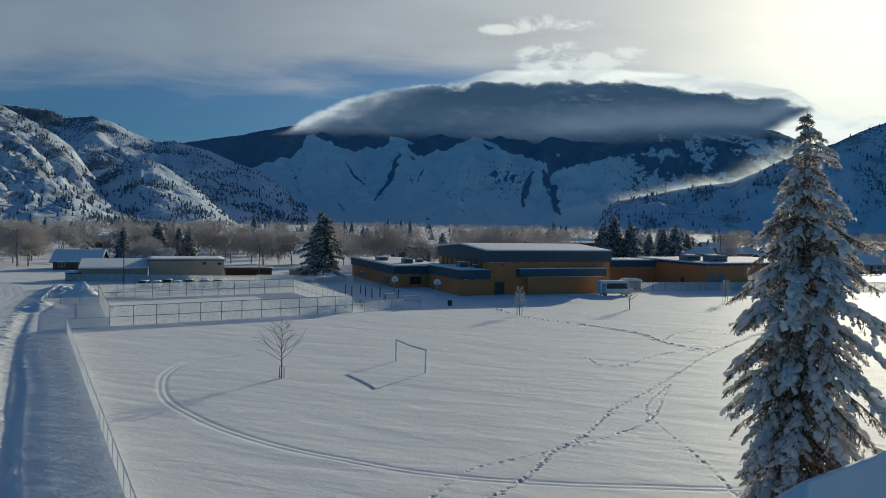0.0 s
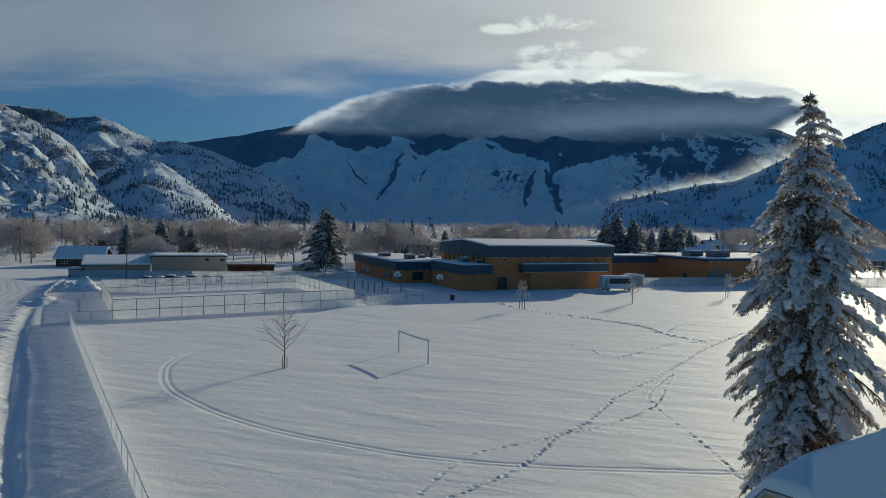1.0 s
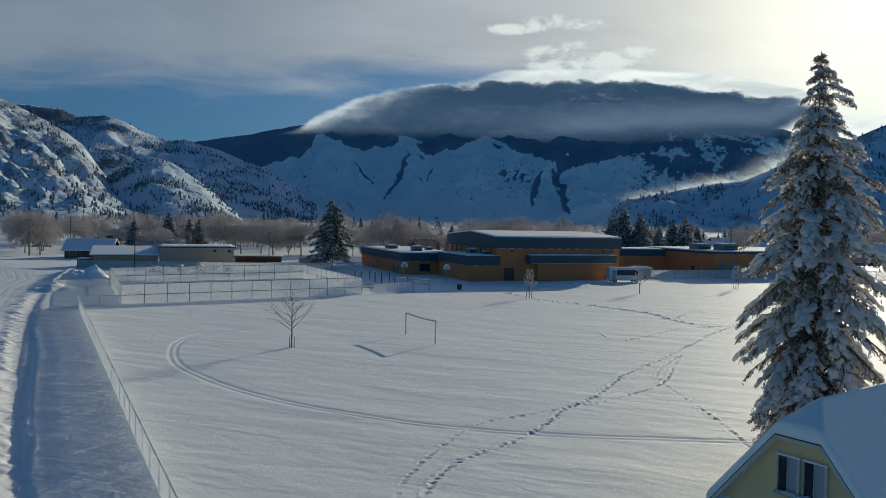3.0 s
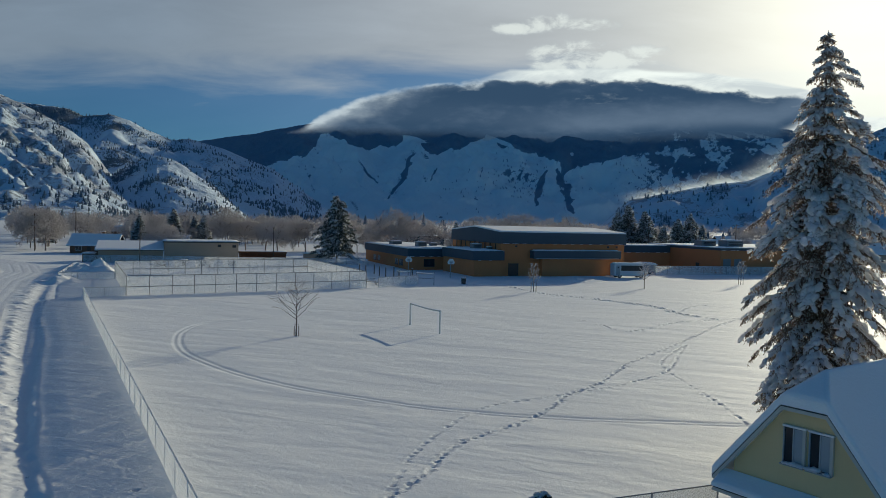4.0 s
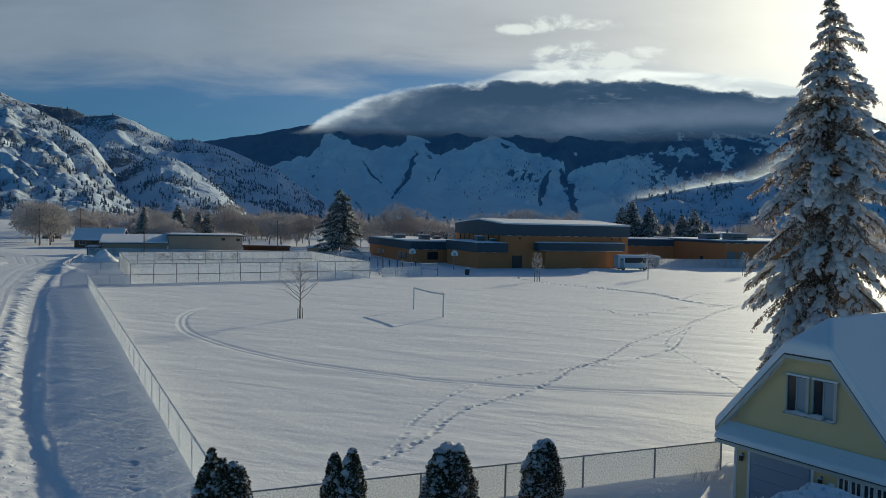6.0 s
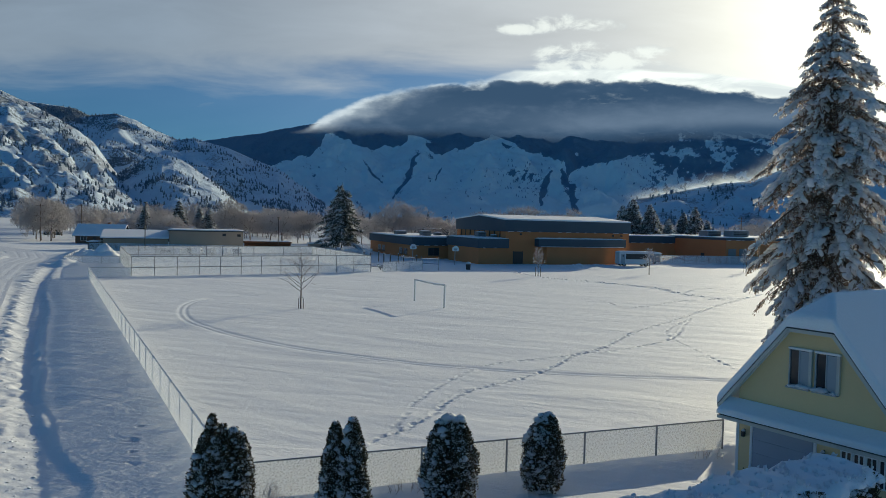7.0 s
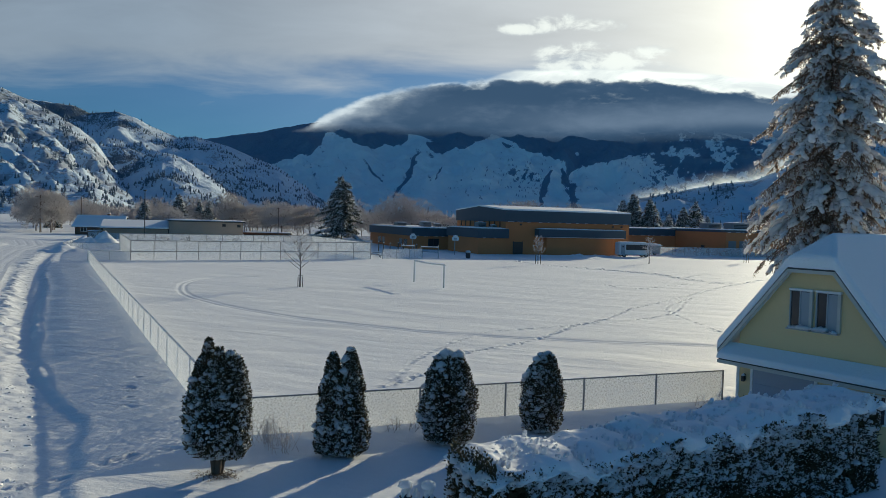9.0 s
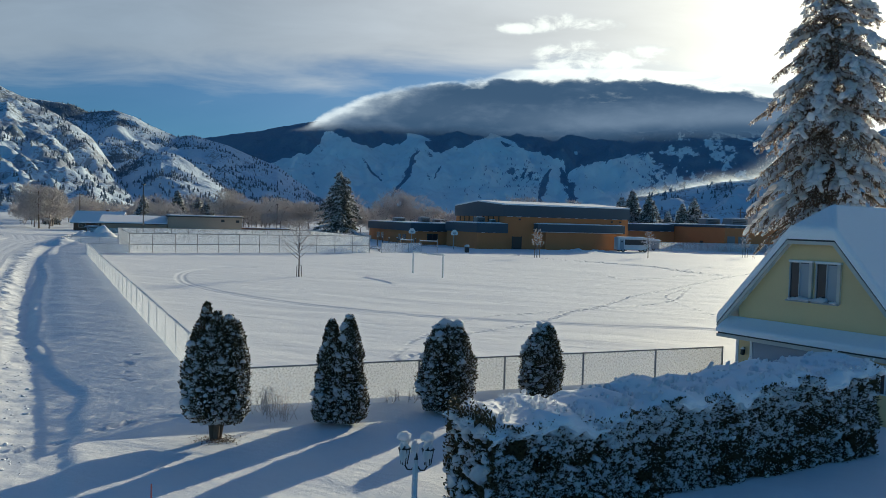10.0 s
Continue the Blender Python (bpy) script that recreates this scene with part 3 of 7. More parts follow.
# blue distance haze is painted into the far snow and forest colours
HAZY_SNOW, HAZY_WOOD, MROCK = (0.78, 0.87, 0.90), (0.155, 0.24, 0.33), (0.22, 0.23, 0.25)
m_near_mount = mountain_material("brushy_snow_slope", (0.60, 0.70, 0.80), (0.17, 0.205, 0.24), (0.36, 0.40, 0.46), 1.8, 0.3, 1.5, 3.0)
m_mount = mountain_material("hazy_snowy_mountainside", HAZY_SNOW, HAZY_WOOD, MROCK, 1.5, 0.42, 1.25)
main_range = Range(((-0.62, 0.06), (-0.45, 0.085), (-0.353, 0.102), (-0.29, 0.112), (-0.22, 0.1255), (-0.187, 0.128), (-0.16, 0.127), (-0.084, 0.126), (-0.008, 0.126), (0.068, 0.126), (0.143, 0.126),
                    (0.22, 0.121), (0.29, 0.129), (0.368, 0.131), (0.42, 0.130), (0.443, 0.121), (0.48, 0.103), (0.6, 0.07), (0.9, 0.05)), 2500, 3900, 1.0, 0.12, 520, 3, 0.0, 0.09)
left_range = Range(((-1.6, 0.17), (-0.9, 0.165), (-0.62, 0.149), (-0.55, 0.141), (-0.527, 0.131), (-0.492, 0.134), (-0.465, 0.127), (-0.435, 0.112), (-0.404, 0.100), (-0.381, 0.102),
                    (-0.335, 0.090), (-0.296, 0.075), (-0.266, 0.063), (-0.219, 0.031), (-0.181, 0.001), (-0.16, -0.004)), 1500, 2400, 1.0, 0.15, 420, 12, 0.5, 0.11)
left_spur = Range(((-1.8, 0.22), (-1.0, 0.20), (-0.75, 0.178), (-0.652, 0.163), (-0.612, 0.146), (-0.572, 0.126), (-0.542, 0.109), (-0.519, 0.092), (-0.496, 0.060), (-0.465, 0.028), (-0.419, 0.006), (-0.36, -0.005)),
                  750, 1500, 1.0, 0.11, 150, 25, 1.6, 0.09)
right_hill = Range(((0.17, -0.004), (0.184, 0.005), (0.213, 0.033), (0.258, 0.042), (0.333, 0.058), (0.37, 0.062), (0.40, 0.076), (0.422, 0.087), (0.466, 0.105), (0.502, 0.116), (0.539, 0.134), (0.567, 0.144), (0.7, 0.18), (1.1, 0.22), (1.8, 0.22)),
                   1380, 1700, 1.0, 0.22, 260, 37, -0.5, 0.15)


def main_cover(u_, s, x, y, z):
    """Forest along the top, down to an uneven line; gullies and a stand of trees on the snow below it."""
    e = (z - 10) / y
    line = np.interp(u_, *zip((-0.6, 0.06), (-0.353, 0.091), (-0.311, 0.071), (-0.273, 0.067), (-0.25, 0.076), (-0.219, 0.085), (-0.209, 0.094), (-0.203, 0.112), (-0.175, 0.106), (-0.159, 0.098), (-0.141, 0.089),
                              (-0.122, 0.0975), (-0.10, 0.0964), (-0.091, 0.1086), (-0.068, 0.104), (-0.064, 0.093), (-0.047, 0.088), (-0.009, 0.098), (0.007, 0.107), (0.022, 0.112), (0.028, 0.1085), (0.04, 0.099),
                              (0.10, 0.0878), (0.119, 0.081), (0.124, 0.062), (0.132, 0.070), (0.156, 0.078), (0.188, 0.0856), (0.22, 0.094), (0.25, 0.10), (0.42, 0.11)))
    line = line + 0.0035 * fbm(u_ * 60, e * 60, 4, 6, 0.6)
    f = smooth(e, line - 0.0035, line + 0.0035)
    # a lit strip of open snow inside the forest
    strip = np.exp(-(((e - (0.1125 - 0.36 * (u_ - 0.022))) / 0.0034) ** 2)) * smooth(u_, 0.016, 0.024) * (1 - smooth(u_, 0.050, 0.062))
    for u0, e0, du, de in ((-0.075, 0.1075, 0.018, 0.0035), (0.135, 0.0915, 0.003, 0.003), (0.345, 0.118, 0.025, 0.002), (0.39, 0.118, 0.02, 0.002)):
        strip = np.maximum(strip, np.exp(-(((u_ - u0) / du) ** 2) - (((e - e0 + 0.25 * (u_ - u0)) / de) ** 2)))
        # broken forest with snow patches on the eastern shoulder
    east = smooth(u_, 0.19, 0.25)
    mottled = 0.50 + 0.30 * smooth(e, 0.035, 0.09) + 0.55 * fbm(u_ * 26, e * 34, 2, 4, 0.6) + 0.45 * fbm(u_ * 80, e * 110, 3, 14, 0.7) - 0.30 * np.exp(-(((u_ - 0.27) / 0.03) ** 2) - (((e - 0.065) / 0.02) ** 2))
    f = f * (1 - east) + np.clip(mottled - 0.06, 0.1, 0.95) * east * (0.35 + 0.65 * smooth(e, 0.02, 0.05))
    f = f * (1 - strip)
    # thin scrub scattered down the open snow
    f = np.maximum(f, 0.20 + 0.26 * fbm(u_ * 70 + e * 30, e * 40, 4, 23, 0.7))
    bend = 0.004 * fbm(u_ * 40, e * 70, 3, 9)
    for pts, w in ((((-0.1486, 0.0774), (-0.1416, 0.0662), (-0.1261, 0.0475)), 0.0028), (((-0.0766, 0.0885), (-0.0898, 0.058), (-0.1067, 0.0266)), 0.0052), (((0.102, 0.070), (0.094, 0.045), (0.087, 0.0212)), 0.0055),
                   (((0.116, 0.0708), (0.1265, 0.0446), (0.1401, 0.0123)), 0.0075), (((-0.047, 0.07), (-0.053, 0.05)), 0.0018)):
        uu, ee = zip(*pts[::-1])
        mid_u = np.interp(e, ee, uu)
        wide = w * (0.35 + 0.65 * np.sin(np.clip((e - ee[0]) / (ee[-1] - ee[0]), 0, 1) * np.pi)) * (1 + 0.8 * fbm(u_ * 90, e * 90, 2, 13))
        f = np.maximum(f, 0.85 * np.exp(-(((u_ + bend - mid_u) / np.maximum(wide, 0.0006)) ** 2)) * (e > ee[0]) * (e < ee[-1]))
    stand = np.exp(-(((u_ - 0.072) / 0.036) ** 2) - (((e - 0.060 + 0.22 * (u_ - 0.07)) / 0.013) ** 2))
    f = np.maximum(f, stand * (0.50 + 0.7 * fbm(u_ * 110, e * 130, 3, 15)))
    return f, 0.10 + 0.22 * fbm(u_ * 50, e * 40, 3, 27)


dome_hill = Range(((-0.56, -0.004), (-0.5185, 0.027), (-0.4954, 0.047), (-0.4723, 0.0605), (-0.4454, 0.0738), (-0.4262, 0.0785), (-0.41, 0.076), (-0.3993, 0.072), (-0.385, 0.064), (-0.3723, 0.0544), (-0.345, 0.037), (-0.3222, 0.016), (-0.295, -0.006)),
                  1120, 1440, 0.8, 0.07, 210, 47, 0.4, 0.06)


def left_cover(u_, s, x, y, z):
    e = (z - 10) / y
    f = 0.36 + 0.25 * fbm(x / 170, y / 170, 3, 61) + 0.25 * smooth(e, 0.10, 0.14) * (u_ < -0.47) - 0.25 * smooth(u_, -0.36, -0.25)
    return f, 0.34 + 0.2 * fbm(x / 90, y / 90, 3, 63)


def dome_cover(u_, s, x, y, z):
    return 0.30 + 0.22 * fbm(x / 90, y / 90, 3, 66) + 0.10 * smooth(-u_, 0.42, 0.48) - 0.12 * smooth(u_, -0.40, -0.34), 0.30 + 0.22 * fbm(x / 70, y / 70, 4, 67)


def spur_cover(u_, s, x, y, z):
    return 0.36 + 0.22 * fbm(x / 90, y / 90, 3, 71), 0.50 + 0.34 * fbm(x / 34, (y + 2.2 * x) / 120, 4, 73) - 0.22 * smooth(s, 0.5, 0.15)


def hill_cover(u_, s, x, y, z):
    e = (z - 10) / y
    return 0.26 + 0.25 * fbm(x / 80, y / 80, 3, 81) + 0.1 * smooth(e, 0.05, 0.1) - 0.4 * smooth(e, 0.02, 0.0), 0.34 + 0.16 * smooth(s, 0.7, 0.95) + 0.34 * fbm(x / 70, y / 60, 4, 83)


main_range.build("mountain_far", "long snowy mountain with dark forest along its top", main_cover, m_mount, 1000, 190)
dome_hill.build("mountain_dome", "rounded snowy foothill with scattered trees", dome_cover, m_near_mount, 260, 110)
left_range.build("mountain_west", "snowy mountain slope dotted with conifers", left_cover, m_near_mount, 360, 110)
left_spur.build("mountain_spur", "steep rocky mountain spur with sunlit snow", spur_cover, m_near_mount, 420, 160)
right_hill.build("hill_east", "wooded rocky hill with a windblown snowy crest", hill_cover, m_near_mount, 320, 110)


def cone_wood(name, label, rows, material=None):
    """Small conifers far up a slope, in one mesh. rows: x, y, z, height."""
    rows = np.array(rows, float)
    n, sides = len(rows), 6
    a = np.arange(sides) / sides * 2 * np.pi
    tiers = []
    faces = []
    base_i = 0
    for z0, z1, r in ((0.08, 0.62, 0.24), (0.42, 1.0, 0.16)):
        ring = np.stack([r * np.cos(a), r * np.sin(a), np.full(sides, z0)], 1)
        tiers.append(np.r_[ring, [[0, 0, z1]]])
        k = np.arange(sides)
        faces.append(np.stack([k, (k + 1) % sides, np.full(sides, sides)], 1) + base_i)
        base_i += sides + 1
    tv, tf = np.concatenate(tiers), np.concatenate(faces)
    jit = 1 + 0.35 * rng.normal(size=(n, len(tv), 1)) * np.array([1, 1, 0.15])
    verts = rows[:, None, :3] + tv[None] * rows[:, 3, None, None] * jit
    f = (tf[None] + (np.arange(n) * len(tv))[:, None, None]).reshape(-1, 3)
    return tagged(new(name, mesh_from(name, verts.reshape(-1, 3), f, material or m_slope_tree)), label, "trees", kind="stuff")


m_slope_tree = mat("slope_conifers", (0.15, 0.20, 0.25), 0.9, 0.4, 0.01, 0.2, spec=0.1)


# pale blue stands in for distance haze over dark conifers
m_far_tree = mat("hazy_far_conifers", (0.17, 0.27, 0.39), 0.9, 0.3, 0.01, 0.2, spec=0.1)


def wooded(rg, count, density, low, high, u0, u1, s0=0.02, s1=0.99):
    u_, s = rng.uniform(u0, u1, count * 6), rng.uniform(s0, s1, count * 6)
    x, y, z = rg.place(u_, s)
    keep = rng.random(len(x)) < density(u_, s, x, y, z)
    x, y, z = x[keep][:count], y[keep][:count], z[keep][:count]
    return np.stack([x, y, z, rng.uniform(low, high, len(x))], 1)


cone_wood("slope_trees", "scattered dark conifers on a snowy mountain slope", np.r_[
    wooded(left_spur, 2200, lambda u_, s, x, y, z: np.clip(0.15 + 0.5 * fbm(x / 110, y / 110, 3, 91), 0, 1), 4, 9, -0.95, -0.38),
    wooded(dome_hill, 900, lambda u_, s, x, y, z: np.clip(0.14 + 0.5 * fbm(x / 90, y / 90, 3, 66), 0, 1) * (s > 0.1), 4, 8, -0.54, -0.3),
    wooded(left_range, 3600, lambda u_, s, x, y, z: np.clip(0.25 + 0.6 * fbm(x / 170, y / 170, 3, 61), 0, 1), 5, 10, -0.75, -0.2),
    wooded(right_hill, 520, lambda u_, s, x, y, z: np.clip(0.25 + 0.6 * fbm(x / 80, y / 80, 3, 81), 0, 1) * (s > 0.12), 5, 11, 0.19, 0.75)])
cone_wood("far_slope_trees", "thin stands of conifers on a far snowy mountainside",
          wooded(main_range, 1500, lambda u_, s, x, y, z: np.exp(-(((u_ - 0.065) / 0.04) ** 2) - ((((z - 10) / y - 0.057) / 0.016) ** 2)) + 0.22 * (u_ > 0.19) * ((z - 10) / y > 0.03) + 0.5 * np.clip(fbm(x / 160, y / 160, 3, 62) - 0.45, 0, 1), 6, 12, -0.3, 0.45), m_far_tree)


# ---- cloud lying on the far mountain ----
def cloud_material():
    m = bpy.data.materials.new("cap_cloud_vapour")
    m.use_nodes = True
    t = m.node_tree
    for n in list(t.nodes):
        t.nodes.remove(n)
    N = Net(t)
    co = t.nodes.new("ShaderNodeTexCoord").outputs["Object"]
    sp = t.nodes.new("ShaderNodeSeparateXYZ")
    t.links.new(co, sp.inputs[0])
    a, b = N.m("DIVIDE", sp.outputs[0], sp.outputs[1]), N.m("DIVIDE", sp.outputs[2], sp.outputs[1])
    top_line = N.curve(a, CAP_TOP, -0.3, 0.55)
    low_line = N.curve(a, CAP_LOW, -0.3, 0.55)
    lump = N.noise(N.xyz(N.mul(a, 22.0), N.mul(b, 40.0), 0.6), 1.0, 7, 0.52, 0.2)
    veil_ = N.noise(N.xyz(N.mul(a, 7.0), N.mul(b, 16.0), 2.6), 1.0, 6, 0.55, 0.3)
    billow_ = N.noise(N.xyz(N.mul(a, 17.0), N.mul(b, 44.0), 7.3), 1.0, 8, 0.6, 0.2)
    deep = N.sub(N.add(top_line, N.mul(N.sub(lump, 0.5), 0.026)), b)
    high = N.sub(b, N.add(low_line, N.mul(N.sub(veil_, 0.5), 0.020)))
    alpha = N.mul(N.step(deep, -0.003, 0.009), N.step(high, -0.012, N.step(a, -0.12, 0.02, 0.003, 0.008)))
    # thick and dark under the top, paler and hazier towards its foot; lit through where it is thin
    level = N.add(high, N.mul(N.sub(veil_, 0.5), 0.03))
    haze = N.mul(N.step(level, 0.004, 0.020), N.step(level, 0.052, 0.022))
    body = N.mix(N.mul(haze, N.step(a, 0.0, 0.22, 0.12, 0.75)), (0.042, 0.076, 0.132), (0.135, 0.178, 0.245))
    body = N.mix(N.mul(N.step(N.add(N.mul(veil_, 0.6), N.mul(billow_, 0.4)), 0.46, 0.68), 0.42), body, (0.17, 0.215, 0.29))
    window_ = N.m("MAXIMUM", N.sub(1.0, N.add(N.m("POWER", N.m("DIVIDE", N.sub(a, 0.165), 0.05), 2.0), N.m("POWER", N.m("DIVIDE", N.sub(b, 0.169), 0.010), 2.0))), 0.0)
    body = N.mix(N.mul(N.step(N.add(window_, N.mul(N.sub(billow_, 0.52), 5.0)), 0.2, 1.5), N.mul(N.step(window_, 0.0, 0.5), 0.65)), body, (0.42, 0.45, 0.48))
    thin = N.step(N.add(deep, N.mul(N.sub(billow_, 0.5), 0.05)), N.step(a, -0.2, 0.02, 0.040, 0.010), 0.0)
    body = N.mix(N.mul(thin, N.step(a, -0.02, 0.08, 0.62, 0.30)), body, (0.50, 0.53, 0.56))
    rim = N.mul(N.step(N.add(deep, N.mul(N.sub(billow_, 0.5), 0.03)), N.step(a, -0.2, 0.0, 0.016, 0.006), 0.0), N.step(a, -0.3, 0.1, 0.72, 0.92))
    body = N.mix(rim, body, N.mix(N.step(a, -0.1, 0.25), (0.74, 0.75, 0.75), (1.0, 0.96, 0.86)))
    em, tr, mx, o = (t.nodes.new(k) for k in ("ShaderNodeEmission", "ShaderNodeBsdfTransparent", "ShaderNodeMixShader", "ShaderNodeOutputMaterial"))
    N.put(body, em.inputs[0])
    N.put(alpha, mx.inputs[0])
    t.links.new(tr.outputs[0], mx.inputs[1])
    t.links.new(em.outputs[0], mx.inputs[2])
    t.links.new(mx.outputs[0], o.inputs[0])
    return m


CAP_TOP = ((-0.235, 0.118), (-0.218, 0.128), (-0.194, 0.1430), (-0.16, 0.158), (-0.129, 0.168), (-0.092, 0.1755), (-0.054, 0.181), (-0.005, 0.189), (0.0213, 0.192), (0.11, 0.1905), (0.19, 0.194), (0.232, 0.191),
           (0.284, 0.190), (0.321, 0.185), (0.351, 0.187), (0.374, 0.179), (0.419, 0.1735), (0.471, 0.1645), (0.50, 0.150))
CAP_LOW = ((-0.235, 0.1245), (-0.16, 0.124), (-0.083, 0.1225), (-0.008, 0.120), (0.053, 0.115), (0.113, 0.113), (0.181, 0.1155), (0.241, 0.121), (0.33, 0.124), (0.40, 0.126), (0.42, 0.137), (0.442, 0.148), (0.471, 0.163), (0.5, 0.17))


def cap_cloud():
    """A long lens of cloud: its near face hangs before the crest and its top slopes back beyond it."""
    a = np.linspace(-0.25, 0.51, 90)
    ring = []
    for f, w in ((3.72, 0.100), (3.70, 0.13), (3.74, 0.16), (3.82, 0.19), (3.95, 0.215), (4.35, 0.20), (4.8, 0.17), (4.9, 0.14), (4.7, 0.12)):
        y = f * 1000 + 0 * a
        ring.append(np.stack([a * y, y, (w + 0.003 * grid_noise(a * 30, 0 * a + w * 90, 8)) * y], -1))
    v_ = np.stack(ring, 0)
    return mesh_from("cap_cloud", v_.reshape(-1, 3), grid_faces(*v_.shape[:2]), cloud_material(), True)


tagged(new("cloud_backdrop", cap_cloud()), "dark lens-shaped cap cloud with a bright rim over the mountain", "cloud", kind="structure")


def blowing_snow():
    """Thin sheets of snow blown off the hill's crest, lit through by the low sun."""
    m = bpy.data.materials.new("blown_snow")
    m.use_nodes = True
    t = m.node_tree
    for n in list(t.nodes):
        t.nodes.remove(n)
    N = Net(t)
    uv = t.nodes.new("ShaderNodeTexCoord").outputs["UV"]
    sp = t.nodes.new("ShaderNodeSeparateXYZ")
    t.links.new(uv, sp.inputs[0])
    n_ = N.noise(N.xyz(N.mul(sp.outputs[0], 26.0), N.mul(sp.outputs[1], 1.3), 0.4), 1.0, 6, 0.62, 0.7)
    fade = N.m("POWER", N.sub(1.0, sp.outputs[1]), 2.6)
    ends = N.mul(N.step(sp.outputs[0], 0.0, 0.18), N.step(sp.outputs[0], 1.0, 0.85))
    alpha = N.mul(N.mul(fade, N.step(n_, 0.22, 0.68, 0.25, 1.0)), N.mul(ends, 0.95))
    tl, tr, mx, o = (t.nodes.new(k) for k in ("ShaderNodeBsdfTranslucent", "ShaderNodeBsdfTransparent", "ShaderNodeMixShader", "ShaderNodeOutputMaterial"))
    tl.inputs[0].default_value = (0.80, 0.90, 0.98, 1)
    N.put(alpha, mx.inputs[0])
    t.links.new(tr.outputs[0], mx.inputs[1])
    t.links.new(tl.outputs[0], mx.inputs[2])
    t.links.new(mx.outputs[0], o.inputs[0])
    a = np.linspace(0.20, 0.50, 120)
    h = np.linspace(0, 1, 10)
    aa, hh = np.meshgrid(a, h)
    x, y, z = right_hill.place(aa, 0 * aa + 0.995)
    tall = 42 * (0.45 + 0.55 * smooth(aa, 0.22, 0.42)) * (0.7 + 0.4 * grid_noise(aa * 22, 0 * aa, 6))
    v_ = np.stack([x - 70 * hh, y - 20 * hh, z - 2 + tall * hh], -1)
    uvs = np.stack([(aa - 0.20) / 0.30, hh], -1)
    return mesh_from("blown_snow", v_.reshape(-1, 3), grid_faces(*aa.shape), m, True, uvs.reshape(-1, 2))


tagged(new("blowing_snow", blowing_snow()), "plume of windblown snow glowing along a hill crest", "snow", kind="stuff")

# ---- plants ----
def unit(a):
    return a / np.maximum(np.linalg.norm(a, axis=-1, keepdims=True), 1e-9)


def cards(name, p, d, side, length, width, material):
    """Small pointed sprays of foliage: from p along d, each folded a little."""
    length, width = np.asarray(length)[:, None], np.asarray(width)[:, None]
    mid = p + d * length * 0.45
    v_ = np.stack([p, mid + side * width * 0.5, p + d * length, mid - side * width * 0.5], 1)
    f = np.arange(len(p) * 4).reshape(-1, 4)
    return mesh_from(name, v_.reshape(-1, 3), f, material)


def _ico(level):
    bm = bmesh.new()
    bmesh.ops.create_icosphere(bm, subdivisions=level, radius=1.0)
    bm.verts.ensure_lookup_table()
    v_ = np.array([w.co[:] for w in bm.verts])
    f = np.array([[w.index for w in q.verts] for q in bm.faces])
    bm.free()
    return v_, f


ICO = _ico(2), _ico(1)


def blobs(name, p, along_dir, size, material, flat=0.6, bumpy=0.18, coarse=False):
    """Rounded cushions of snow: p centres, size (n, 2) half length and half width, lying along a direction."""
    p, size = np.asarray(p, float), np.asarray(size, float)
    n = len(p)
    a = unit(np.asarray(along_dir, float))
    b = unit(np.cross(np.tile([0, 0, 1.0], (n, 1)), a) + 1e-6)
    c = np.cross(a, b)
    ball, ico_f = ICO[coarse]
    v_ = ball.copy()
    v_[:, 2] = np.where(v_[:, 2] < 0, v_[:, 2] * 0.5, v_[:, 2])
    jig = 1 + bumpy * rng.normal(size=(n, len(v_), 1))
    w = v_[None] * jig
    out_v = p[:, None] + a[:, None] * w[..., :1] * size[:, None, :1] + b[:, None] * w[..., 1:2] * size[:, None, 1:] + c[:, None] * w[..., 2:] * size[:, None, 1:] * flat
    f = (ico_f[None] + (np.arange(n) * len(v_))[:, None, None]).reshape(-1, 3)
    me = mesh_from(name, out_v.reshape(-1, 3), f, material, True)
    me["loose"] = 1
    return me


def tubes(name, segs, material, sides=5):
    """Many tapered sticks in one mesh. segs: rows of a, b, radius at a, radius at b."""
    segs = np.array(segs, float)
    a, b, r0, r1 = segs[:, :3], segs[:, 3:6], segs[:, 6], segs[:, 7]
    d = unit(b - a)
    s = unit(np.cross(d, np.where(np.abs(d[:, 2:]) > 0.9, [[1.0, 0, 0]], [[0, 0, 1.0]])))
    t = np.cross(d, s)
    ang = np.arange(sides) / sides * 2 * np.pi
    ring = s[:, None] * np.cos(ang)[None, :, None] + t[:, None] * np.sin(ang)[None, :, None]
    v_ = np.concatenate([a[:, None] + ring * r0[:, None, None], b[:, None] + ring * r1[:, None, None]], 1)
    k = np.arange(sides)
    f = np.stack([k, (k + 1) % sides, (k + 1) % sides + sides, k + sides], 1)
    f = (f[None] + (np.arange(len(segs)) * 2 * sides)[:, None, None]).reshape(-1, 4)
    return mesh_from(name, v_.reshape(-1, 3), f, material, True)


